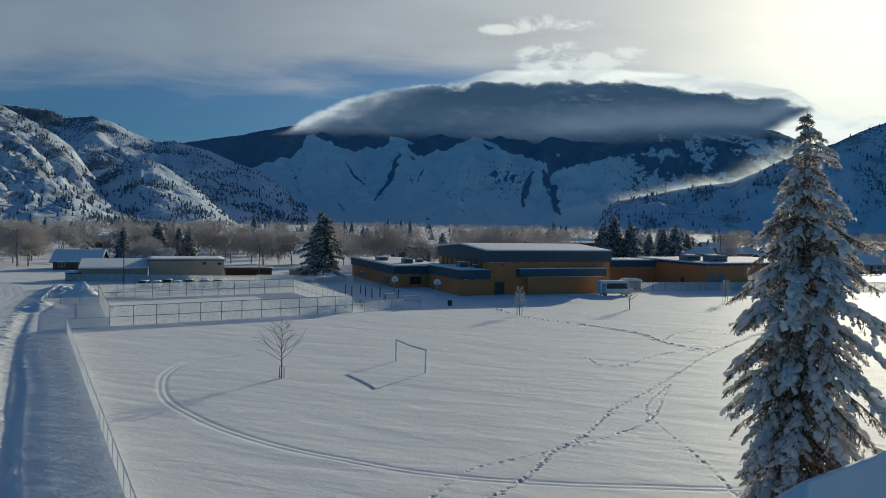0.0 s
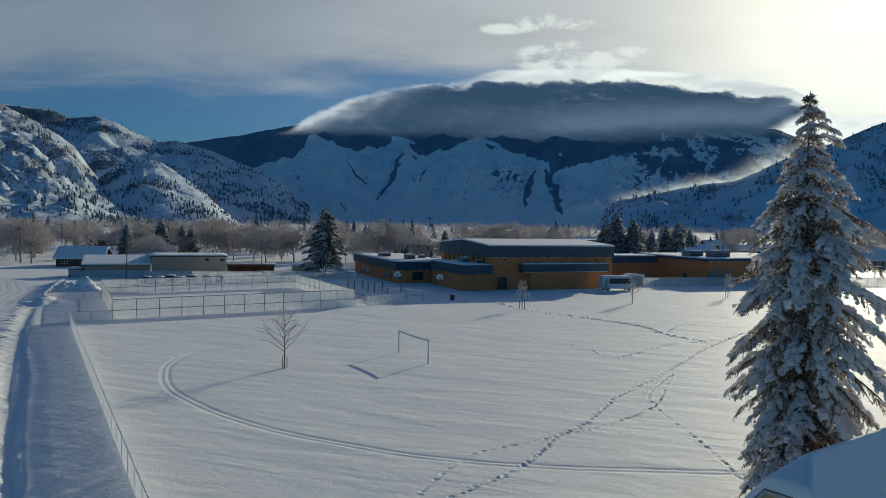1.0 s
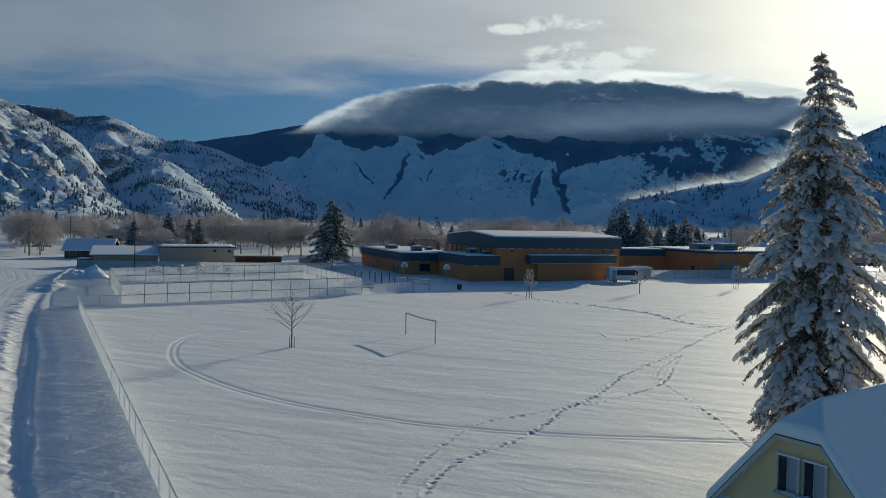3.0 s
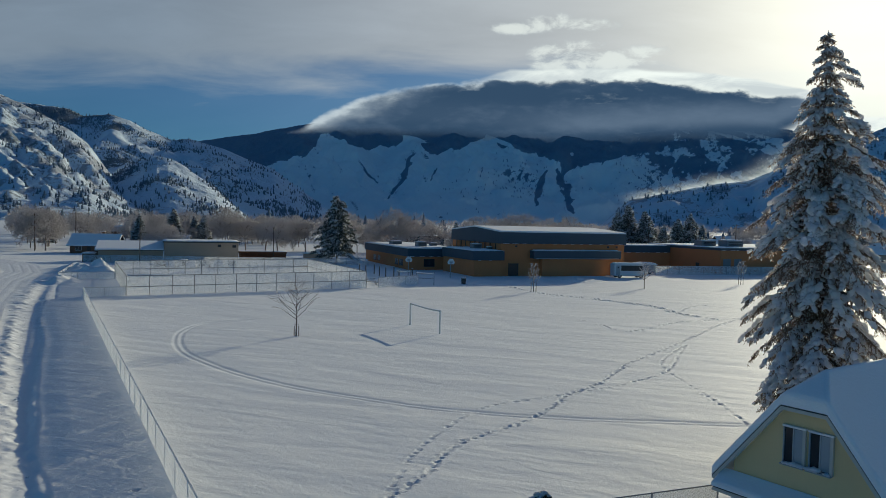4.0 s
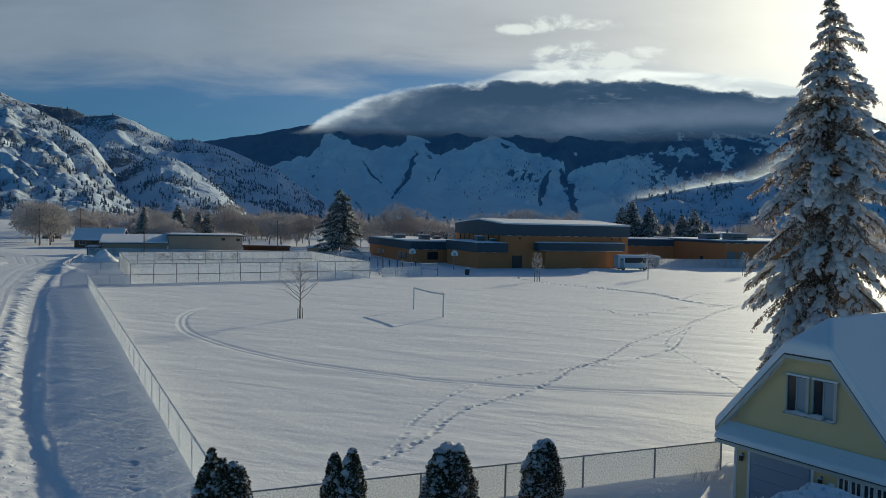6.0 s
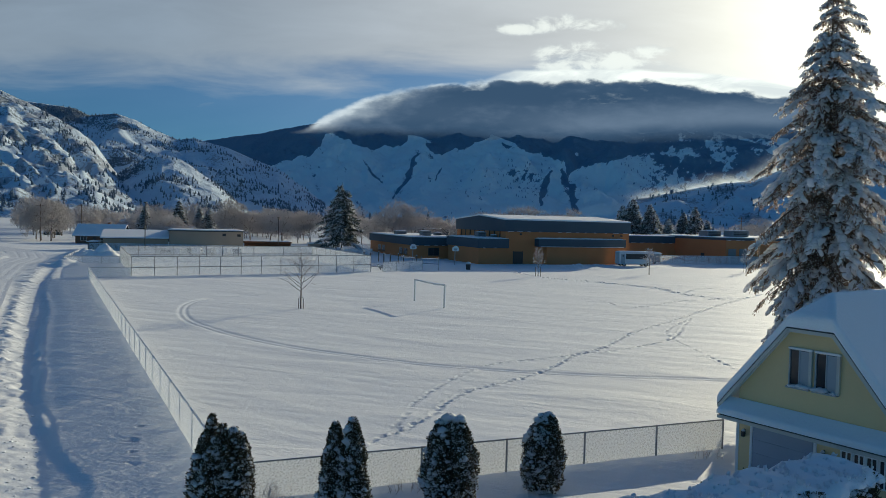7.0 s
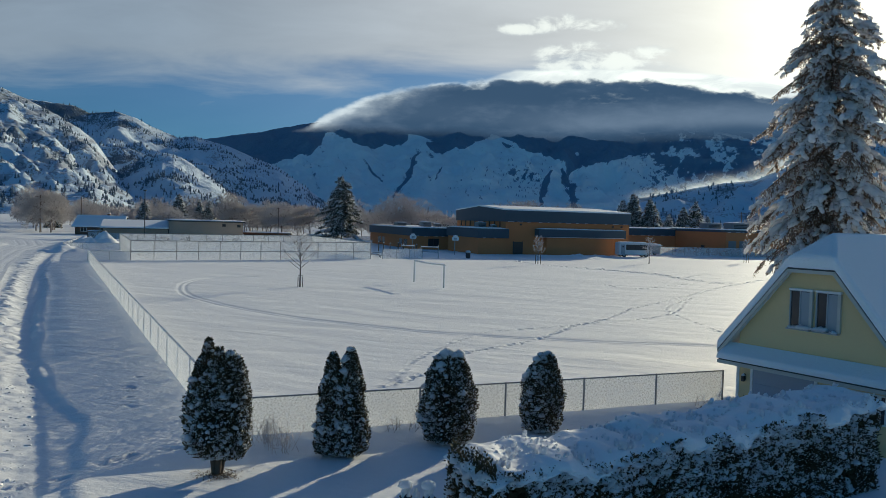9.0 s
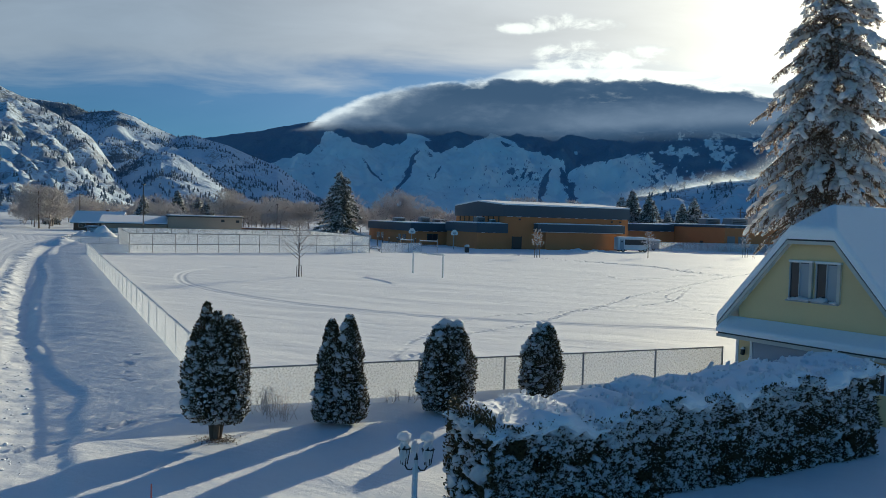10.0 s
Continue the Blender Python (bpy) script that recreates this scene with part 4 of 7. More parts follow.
def spruce_meshes(height, profile, whorl, per, twigs, sprays, spray, pad, needle_mat, snow_mat, droop=0.5, ragged=0.27, first=0.06, snow_share=1.0, stem=0.011, twig_snow=0.7):
    """Trunk with limbs, needles and snow of a spruce. profile: reach of the boughs over height; spray: length and width of a spray of needles."""
    ph, pr = zip(*profile)
    segs = []
    zs = np.linspace(0, height, 14)
    for z0, z1 in zip(zs, zs[1:]):
        w0, w1 = stem * (height - z0) + 0.015, stem * (height - z1) + 0.015
        segs.append((0, 0, z0, 0, 0, z1, w0, w1))
    P, D, SD, L, W = [], [], [], [], []
    BP, BD, BS = [], [], []
    z = first * height
    while z < height - 0.25:
        reach0 = float(np.interp(z, ph, pr))
        turn = rng.uniform(0, 2 * np.pi)
        for k in range(per if reach0 > 0.9 else max(3, per - 3)):
            ang = turn + 2 * np.pi * (k + rng.uniform(-0.3, 0.3)) / per
            reach = reach0 * rng.uniform(0.9 - ragged, 0.9 + ragged)
            z0 = z + rng.uniform(-0.5, 0.5) * whorl
            out_d = np.array([math.cos(ang), math.sin(ang), 0.0])
            cross_d = np.array([-math.sin(ang), math.cos(ang), 0.0])
            sag = droop * rng.uniform(0.65, 1.3)
            n = max(5, int(reach * 4))
            t = np.linspace(0, 1, n + 1)
            swing = rng.uniform(-0.12, 0.12)
            path = out_d * (reach * t)[:, None] + cross_d * (swing * reach * t**2)[:, None]
            path[:, 2] = z0 + reach * (0.22 * t - sag * t**2 * (1 - 0.28 * t))
            for i in range(n):
                r0 = (0.012 + 0.014 * reach) * (1 - t[i]) + 0.008
                segs.append((*path[i], *path[i + 1], r0, r0 * 0.85))
            m = max(6, int(twigs * reach / 3.0) + 3)
            tt = np.sort(rng.uniform(0.16, 1.0, m))
            sides = rng.choice((-1.0, 1.0), m)
            pos = np.stack([np.interp(tt, t, path[:, c]) for c in range(3)], 1)
            slope = unit(np.stack([np.interp(tt, t, np.gradient(path[:, c])) for c in range(3)], 1))
            tl = (0.16 + 0.34 * reach ** 0.6 * (1 - 0.75 * np.abs(tt - 0.45))) * rng.uniform(0.6, 1.25, m)
            td = unit(slope * 0.75 + cross_d * sides[:, None] * rng.uniform(0.5, 1.0, m)[:, None] + np.array([0, 0, -0.32]))
            end = pos + td * tl[:, None]
            for q in range(m):
                segs.append((*pos[q], *end[q], 0.011, 0.005))
            g = rng.uniform(0.05, 1.0, (m, sprays))
            sp = pos[:, None] + td[:, None] * (tl[:, None] * g)[..., None] + rng.normal(0, 0.02, (m, sprays, 3))
            sd = unit(td[:, None] * 0.7 + rng.normal(0, 0.55, (m, sprays, 3)) + np.array([0, 0, -0.42]))
            P.append(sp.reshape(-1, 3))
            D.append(sd.reshape(-1, 3))
            SD.append(unit(np.cross(sd, rng.normal(size=sd.shape))).reshape(-1, 3))
            small = min(1.0, 0.5 + reach / 3)
            L.append(small * spray[0] * rng.uniform(0.6, 1.3, m * sprays))
            W.append(small * spray[1] * rng.uniform(0.6, 1.3, m * sprays))
            # snow lies along the bough and on its side twigs
            if rng.random() < 0.85 * snow_share:
                nb = max(3, int(reach * pad[2]))
                tb = np.clip(np.linspace(0.22, 1.0, nb) + rng.normal(0, 0.05, nb), 0.15, 1.02)
                bp = np.stack([np.interp(tb, t, path[:, c]) for c in range(3)], 1)
                bd = np.stack([np.interp(tb, t, np.gradient(path[:, c])) for c in range(3)], 1)
                half = pad[0] * (0.55 + 0.6 * np.sin(np.clip(tb, 0, 1) * np.pi * 0.85)) * rng.gamma(6, 0.16, nb) * min(1.0, 0.46 + reach / 3.0)
                bp = bp + cross_d * rng.normal(0, 0.9, nb)[:, None] * half[:, None] + np.array([0, 0, 0.04])
                BP.append(bp)
                BD.append(bd)
                BS.append(np.stack([half * 1.25, half * pad[1]], 1))
                pick = rng.random(m) < twig_snow * snow_share
                if pick.any():
                    half = pad[0] * 0.72 * rng.uniform(0.5, 1.25, pick.sum()) * min(1.0, 0.46 + reach / 3.0)
                    BP.append((pos + td * tl[:, None] * 0.6)[pick] + np.array([0, 0, 0.03]))
                    BD.append(td[pick])
                    BS.append(np.stack([half * 1.7, half * 0.75], 1))
        z += whorl * rng.uniform(0.8, 1.2)
    trunk = tubes("trunk", segs, m_bark)
    P, D, SD, L, W = (np.concatenate(a) for a in (P, D, SD, L, W))
    white = rng.random(len(P)) < 0.34 * snow_share
    needles = cards("needles", P[~white], D[~white], SD[~white], L[~white], W[~white], needle_mat)
    frost = cards("frost", P[white] + np.array([0, 0, 0.02]), D[white], SD[white], L[white], W[white] * 1.2, snow_mat)
    snow = blobs("snow", np.concatenate(BP), np.concatenate(BD), np.concatenate(BS), snow_mat, 0.66, 0.2)
    return trunk, needles, snow, frost


def loaded_spruce(height, profile):
    """A big spruce bowed down by snow: drooping boughs, side twigs with hanging needles, tongues and thick pads of snow on them."""
    r_ = np.random.default_rng(19)
    ph, pr = zip(*profile)
    segs = []
    zs = np.linspace(0, height, 16)
    bow = np.cumsum(r_.normal(0, 0.015, (16, 2)), 0)
    for k in range(15):
        segs.append((*bow[k], zs[k], *bow[k + 1], zs[k + 1], 0.010 * (height - zs[k]) + 0.014, 0.010 * (height - zs[k + 1]) + 0.014))
    P, D, L, W = [], [], [], []
    BP, BD, BS = [], [], []

    def needles(p0, way, length, count, size):
        g = r_.uniform(0.0, 1.0, (count, 1))
        P.append(p0 + way * length * g + r_.normal(0, 0.03, (count, 3)))
        D.append(unit(way * 0.5 + r_.normal(0, 0.5, (count, 3)) + np.array([0, 0, -0.8])))
        L.append(size * r_.uniform(0.6, 1.3, count))
        W.append(size * 0.30 * r_.uniform(0.6, 1.3, count))

    def tongue(p0, way, length, half):
        k = max(1, int(round(length / (half * 1.5))))
        g = (np.arange(k) + 0.6 + r_.normal(0, 0.12, k)) / k
        BP.append(p0 + way * length * g[:, None] + np.array([0, 0, 0.035]) + r_.normal(0, 0.38, (k, 3)) * half)
        BD.append(np.tile(way, (k, 1)) + r_.normal(0, 0.18, (k, 3)))
        h = half * r_.uniform(0.65, 1.25, k)
        BS.append(np.stack([h * r_.uniform(1.15, 1.7, k), h], 1))

    z = 0.035 * height
    while z < height - 0.3:
        reach0 = float(np.interp(z, ph, pr))
        low = 1 - z / height
        per = 7 if reach0 > 1.2 else 4
        turn = r_.uniform(0, 6.283)
        for k in range(per):
            ang = turn + 6.283 * (k + r_.uniform(-0.35, 0.35)) / per
            reach = reach0 * min(1.22, r_.uniform(0.55, 1.30)) * (1 + 0.2 * math.cos(ang))
            out_d, cross_d = np.array([math.cos(ang), math.sin(ang), 0.0]), np.array([-math.sin(ang), math.cos(ang), 0.0])
            sag = (0.62 + 0.85 * low) * r_.uniform(0.7, 1.25)
            n = max(4, int(reach * 3.2))
            t = np.linspace(0, 1, n + 1)
            path = out_d * (reach * t)[:, None] + cross_d * (r_.uniform(-0.14, 0.14) * reach * t**2)[:, None]
            path[:, 2] = z + r_.uniform(-0.2, 0.2) + reach * (0.20 * t - sag * t**2 * (1 - 0.30 * t))
            heavy = r_.random() < 0.92 - 0.32 * low
            for i in range(n):
                r0 = (0.012 + 0.012 * reach) * (1 - t[i]) + 0.008
                segs.append((*path[i], *path[i + 1], r0, r0 * 0.85))
                way = path[i + 1] - path[i]
                length = float(np.linalg.norm(way))
                way = way / length
                needles(path[i], way, length, 20, 0.16)
                if heavy and t[i] > 0.22 and reach > 0.3:
                    tongue(path[i], way, length, (0.060 + 0.031 * min(reach, 3.2)) * r_.uniform(0.6, 1.35) * (1.0 if i < n - 1 else 0.8))
            for q in range(int(6.0 * reach) + 3):
                tq = r_.uniform(0.12, 0.97)
                p0 = np.array([np.interp(tq, t, path[:, c]) for c in range(3)])
                i = min(n - 1, int(tq * n))
                slope = unit(path[i + 1] - path[i])
                side_ = r_.choice((-1.0, 1.0))
                way = unit(slope * 0.8 + cross_d * side_ * r_.uniform(0.45, 1.0) + np.array([0, 0, -0.35 - 0.25 * low]))
                length = (0.15 + 0.30 * min(reach, 2.6) * (1 - 0.75 * abs(tq - 0.5))) * r_.uniform(0.6, 1.25)
                segs.append((*p0, *(p0 + way * length), 0.012, 0.005))
                needles(p0, way, length, int(10 + 26 * length), 0.15)
                if heavy and r_.random() < 0.66 - 0.40 * low:
                    tongue(p0 + way * length * 0.15, way, length * 0.95, 0.046 + 0.022 * min(reach, 2.6) * r_.uniform(0.4, 1.5))
            # now and then a whole bough end lies under one thick pad
            if reach > 1.3 and r_.random() < 0.13:
                c = 9
                tq = r_.uniform(0.5, 0.97, c)
                p0 = np.stack([np.interp(tq, t, path[:, a]) for a in range(3)], 1) + cross_d * r_.normal(0, 0.24, (c, 1)) + np.array([0, 0, 0.05])
                h = r_.uniform(0.11, 0.21, c)
                BP.append(p0)
                BD.append(np.tile(path[-1] - path[-2], (c, 1)) + r_.normal(0, 0.1, (c, 3)))
                BS.append(np.stack([h * 1.3, h], 1))
        # short shaded growth round the trunk
        k = int(120 * reach0)
        a, rr = r_.uniform(0, 6.283, k), reach0 * r_.uniform(0.03, 0.5, k)
        P.append(np.stack([rr * np.cos(a), rr * np.sin(a), z + r_.uniform(-0.5, 0.2, k) - 0.25 * low * rr], 1))
        D.append(unit(r_.normal(size=(k, 3)) + np.array([0, 0, -0.5])))
        L.append(r_.uniform(0.18, 0.36, k))
        W.append(r_.uniform(0.06, 0.11, k))
        z += r_.uniform(0.38, 0.60)
    P, D, L, W = (np.concatenate(a) for a in (P, D, L, W))
    SD = unit(np.cross(D, r_.normal(size=D.shape)))
    white = r_.random(len(P)) < 0.16 + 0.26 * np.clip(P[:, 2] / height, 0, 1)
    return (tubes("trunk", segs, m_bark), cards("needles", P[~white], D[~white], SD[~white], L[~white], W[~white], m_needle),
            blobs("snow", np.concatenate(BP), np.concatenate(BD), np.concatenate(BS), m_bough, 0.82, 0.17), cards("frost", P[white], D[white], SD[white], L[white] * 0.8, W[white], m_bough))


def plant(name, x, y, meshes, names, label, category, turn=0.0, scale=1.0, group=""):
    ob = thing(name, Matrix.LocRotScale((x, y, ground_z(x, y) - 0.02), Euler((0, 0, turn)), (scale,) * 3), label, category, group)
    for nm, me in zip(names, meshes):
        part(nm, me, None, ob)
    return ob


NAMES = ("trunk", "needles", "snow", "frost")
big = loaded_spruce(20.7, ((0, 2.6), (1.5, 2.8), (4.5, 3.1), (7.5, 3.3), (9, 3.5), (10.5, 3.6), (12, 3.4), (13.8, 2.9), (15.2, 2.25), (16.2, 1.75), (17.3, 1.25), (18.2, 1.0), (19.2, 0.75), (20.0, 0.45), (20.6, 0.12)))
plant("spruce_tree", 16.9, 36.2, big, NAMES, "tall dark spruce with drooping boughs loaded with snow", "tree")
mid = spruce_meshes(17.4, ((0, 4.0), (3.0, 5.4), (7, 4.6), (11, 3.2), (14.5, 1.7), (17.3, 0.3)), 0.85, 7, 16, 10, (0.60, 0.22), (0.34, 0.6, 2.2), m_needle_far, m_pad, droop=0.6, first=0.17, snow_share=0.62, ragged=0.42)
plant("spruce_tree", -32.1, 181, mid, NAMES, "broad dark spruce dusted with snow beside the parking lot", "tree")
fir = spruce_meshes(13.0, ((0, 3.0), (1.5, 3.7), (5, 2.9), (9, 1.6), (12.9, 0.2)), 0.55, 8, 14, 8, (0.6, 0.26), (0.3, 0.7, 2.2), m_needle_far, m_pad, first=0.05, snow_share=0.8)
FIRS = ((-100.4, 250, 1.02), (-110, 245, 0.86), (-94, 252, 0.84), (-89, 247, 0.86), (-118, 300, 0.9), (-150, 260, 0.8), (-58, 330, 0.9), (-44, 330, 0.6), (52, 262, 1.2), (57, 268, 1.4), (62, 264, 1.25), (66, 274, 1.1), (75, 255, 1.2), (72.5, 260, 1.05), (78, 300, 0.9), (96, 330, 0.8), (104, 335, 0.9),
        (38, 300, 1.0), (-5, 300, 0.8), (150, 300, 0.9), (165, 320, 1.1), (-190, 330, 1.0), (-205, 340, 0.9), (22, 420, 0.9), (115, 420, 1.0), (130, 430, 1.0))
first_fir = plant("fir_tree", FIRS[0][0], FIRS[0][1], fir, NAMES, "dark conical fir dusted with snow", "tree", 0.3, FIRS[0][2], "firs between the houses")
for x, y, k in FIRS[1:]:
    copy_thing(first_fir, pose(x, y, 0, 0, 0, rng.uniform(0, 360)) @ Matrix.Scale(k / FIRS[0][2], 4))


def bare_tree(height, levels, spread, twig, trunk_r, seed, fork=3, clear=0.25):
    """Limbs and twigs of a leafless tree, by repeated forking. Returns rows for tubes(): limbs, twigs."""
    r_ = np.random.default_rng(seed)
    limbs, fine_ = [], []

    def grow(p, d, length, r, level):
        n = 3 if level < 2 else 2
        for _ in range(n):
            d = unit(d + r_.normal(0, 0.10, 3) + np.array([0, 0, 0.05]))
            q = p + d * length / n
            (limbs if level < levels - 1 else fine_).append((*p, *q, r, r * 0.86))
            p, r = q, r * 0.86
            if level >= levels - 2:
                for _ in range(2):
                    e = unit(d + r_.normal(0, 0.6, 3))
                    fine_.append((*p, *(p + e * length * r_.uniform(0.35, 0.7)), twig, twig * 0.5))
        if level >= levels:
            return
        k = fork + (level == 0) * 2
        turn = r_.uniform(0, 6.28)
        for i in range(k):
            a = turn + i * 6.283 / k + r_.uniform(-0.4, 0.4)
            side_ = unit(np.cross(d, [0.3, 0.1, 1.0]) + 1e-6)
            other = np.cross(d, side_)
            e = unit(d * (1.0 if level else 0.9) + spread * r_.uniform(0.6, 1.2) * (side_ * math.cos(a) + other * math.sin(a)))
            grow(p, e, length * r_.uniform(0.62, 0.82), max(r * 0.62, twig), level + 1)

    base = np.zeros(3)
    top_ = np.array([0, 0, height * clear])
    limbs.append((*base, *top_, trunk_r * 1.2, trunk_r))
    grow(top_, np.array([0, 0, 1.0]), height * (1 - clear) * 0.36, trunk_r, 0)
    return limbs, fine_


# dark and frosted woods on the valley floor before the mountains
wx, wy = rng.uniform(-0.62, 0.62, 420), 330 * (1250 / 330) ** rng.uniform(0, 1, 420)
thin = grid_noise(wx * wy / 90, wy / 140, 55) > -0.05
cone_wood("valley_wood", "dark conifers scattered over the far valley floor", np.stack([(wx * wy)[thin], wy[thin], 0 * wy[thin] - 0.2, rng.gamma(6, 1.1, thin.sum()) + 2.0], 1))


def far_frosted_woods(count=1500, sticks=90):
    """Leafless crowns far across the town, each a loose cloud of twigs over a short stem."""
    r_ = np.random.default_rng(77)
    y = 300 * (1500 / 300) ** r_.uniform(0, 1, count)
    x = r_.uniform(-0.63, 0.63, count) * y
    ok = (grid_noise(x / 70, y / 120, 58) > -0.3) & ~((x > 60) & (x < 190) & (y < 440) & (r_.random(count) < 0.7))
    x, y = x[ok], y[ok]
    n = len(x)
    tall = r_.uniform(5, 10.5, n)
    wide = tall * r_.uniform(0.38, 0.62, n)
    d = unit(r_.normal(size=(n, sticks, 3)) * np.array([1, 1, 0.9]) + np.array([0, 0, 0.25]))
    rad = r_.uniform(0.25, 1.0, (n, sticks, 1)) ** 0.6
    p = d * rad * np.stack([wide, wide, tall * 0.5], 1)[:, None] + np.stack([x, y, tall * 0.52], 1)[:, None]
    way = unit(d + np.array([0, 0, 0.6]) + r_.normal(0, 0.3, d.shape)).reshape(-1, 3)
    long_ = (np.repeat(tall, sticks) * r_.uniform(0.12, 0.26, n * sticks))
    me = cards("frosted_woods", p.reshape(-1, 3), way, unit(np.cross(way, r_.normal(size=way.shape))), long_, long_ * r_.uniform(0.10, 0.22, n * sticks), m_frost_far)
    tagged(new("frosted_woods", me), "grey and pinkish leafless woods white with frost across the valley", "trees", kind="stuff")


m_frost_far = mat("far_frosted_twigs", (0.27, 0.25, 0.26), 0.9, 0.5, 0.02, 0.3, second=(0.52, 0.49, 0.50), second_at=(0.42, 0.66))
let_through(m_frost_far, 0.35, (0.45, 0.41, 0.40))
far_frosted_woods()

# frosted street and garden trees of the town
kinds = []
for k in range(5):
    limbs, fine_ = bare_tree(9.0 + k, 5, 0.95, 0.04, 0.2, 40 + k, 3, 0.09)
    more, fine_more = bare_tree(6.0 + k, 4, 1.1, 0.04, 0.12, 60 + k, 4, 0.06)
    kinds.append((tubes("trunk", limbs + more, m_frost_bark, 4), tubes("crown", fine_ + fine_more, m_frost_twig, 3)))
firsts = []
spots = [(-60, 232, 1.15), (-52, 236, 1.0), (-66, 240, 1.0), (-24, 222, 1.05), (-18, 226, 0.95), (-12, 232, 1.0), (-28, 230, 0.9), (6, 240, 0.9), (12, 245, 1.0), (20, 250, 1.0), (-120, 207, 1.2), (-126, 212, 1.25), (-131, 218, 1.1),
         (-88, 215, 0.62), (-92, 212, 0.55), (-83, 214, 0.6), (-72, 238, 1.0), (-46, 244, 1.0), (32, 255, 1.0), (-40, 236, 0.95), (-36, 240, 0.9), (-4, 236, 0.8), (1, 246, 0.95), (-78, 236, 0.9), (-80, 246, 1.0)]
for k in range(130):
    y = 228 + 330 * rng.uniform(0, 1) ** 1.3
    x = rng.uniform(-0.64, 0.60) * y
    if not (-118 < x < -62 and y < 236) and not (x > 40 and y < 300):
        spots.append((x, y, rng.uniform(0.5, 1.0)))
for k in range(70):
    y = rng.uniform(226, 330)
    x = rng.uniform(-0.60, -0.22) * y
    if not (x > -128 and y < 272):
        spots.append((x, y, rng.uniform(0.55, 0.95)))
for n, (x, y, k) in enumerate(spots):
    m = pose(x, y, -0.1, 0, 0, rng.uniform(0, 360)) @ Matrix.Scale(k, 4)
    if n < len(kinds):
        ob = thing("deciduous_tree", m, "leafless tree with twigs white with frost", "tree", "frosted trees of the town")
        part("trunk", kinds[n][0], None, ob)
        part("crown", kinds[n][1], None, ob, "pinkish frosted twigs")
        firsts.append((ob, k))
    else:
        ob, k0 = firsts[n % len(kinds)]
        copy_thing(ob, pose(x, y, -0.1, 0, 0, rng.uniform(0, 360)) @ Matrix.Scale(k / k0, 4))


def young_tree(height, clear, count, reach, thick_r, twig, seed):
    """A straight leader with rising side branches that fork a little."""
    r_ = np.random.default_rng(seed)
    stem, fine_ = [], []
    zs = np.linspace(0, height, 9)
    sway = np.cumsum(r_.normal(0, 0.02 * height / 5, (9, 2)), 0)
    sway -= sway[0]
    for k in range(8):
        stem.append((*sway[k], zs[k], *sway[k + 1], zs[k + 1], thick_r * (1 - 0.85 * zs[k] / height), thick_r * (1 - 0.85 * zs[k + 1] / height)))
    ang = r_.uniform(0, 6.28)
    for k in range(count):
        f = clear + (0.93 - clear) * (k + r_.uniform(0, 0.8)) / count
        ang += 2.4 + r_.uniform(-0.3, 0.3)
        z = f * height
        p = np.array([np.interp(z, zs, sway[:, 0]), np.interp(z, zs, sway[:, 1]), z])
        d = unit(np.array([math.cos(ang), math.sin(ang), r_.uniform(0.40, 0.95)]))
        l = reach * (1.08 - 0.75 * (f - clear) / (1 - clear)) * r_.uniform(0.75, 1.15)
        rad = thick_r * 0.5 * (1.1 - f * 0.6)
        for s in range(4):
            d = unit(d + r_.normal(0, 0.09, 3) + np.array([0, 0, 0.06]))
            q = p + d * l / 4
            stem.append((*p, *q, rad, rad * 0.75))
            p, rad = q, rad * 0.75
            if s:
                for _ in range(2):
                    e = unit(d + r_.normal(0, 0.5, 3))
                    m_ = p + e * l * r_.uniform(0.18, 0.38)
                    fine_.append((*p, *m_, max(twig, rad * 0.6), twig * 0.7))
                    e2 = unit(e + r_.normal(0, 0.4, 3))
                    fine_.append((*m_, *(m_ + e2 * l * 0.14), twig * 0.7, twig * 0.5))
    return stem, fine_


# young trees on the field, tied to stakes
stem, fine_ = young_tree(5.4, 0.30, 26, 2.2, 0.085, 0.015, 71)
ob = thing("field_tree", pose(-15.95, 69.2, 0), "slender leafless tree staked at the field's edge, snow on its forks", "tree")
part("trunk", tubes("trunk", stem, m_frost_bark, 6), None, ob)
part("crown", tubes("crown", fine_, m_frost_twig, 4), None, ob)
for sx in (-0.22, 0.22):
    part("stake", rod((sx, 0.1, -0.1), (sx, 0.1, 1.0), 0.042), m_frost_bark, ob)
part("tie", rod((-0.22, 0.1, 1.1), (0.22, 0.1, 1.1), 0.02), m_darksteel, ob)
stem, fine_ = young_tree(4.6, 0.28, 20, 1.45, 0.08, 0.034, 83)
tr, tw = tubes("trunk", stem, m_frost_bark, 6), tubes("crown", fine_, m_frost_twig, 4)
for n, (x, y) in enumerate(((10.8, 120.4), (31.2, 131.6), (53.0, 145.5))):
    m = pose(x, y, 0, 0, 0, n * 77)
    if n == 0:
        sap = thing("sapling", m, "young leafless tree with frosted twigs between two stakes", "tree", "saplings along the field")
        part("trunk", tr, None, sap)
        part("crown", tw, None, sap)
        for sx in (-0.4, 0.4):
            part("stake", rod((sx, 0, -0.1), (sx, 0, 1.5), 0.05), m_pole, sap)
    else:
        copy_thing(sap, m)


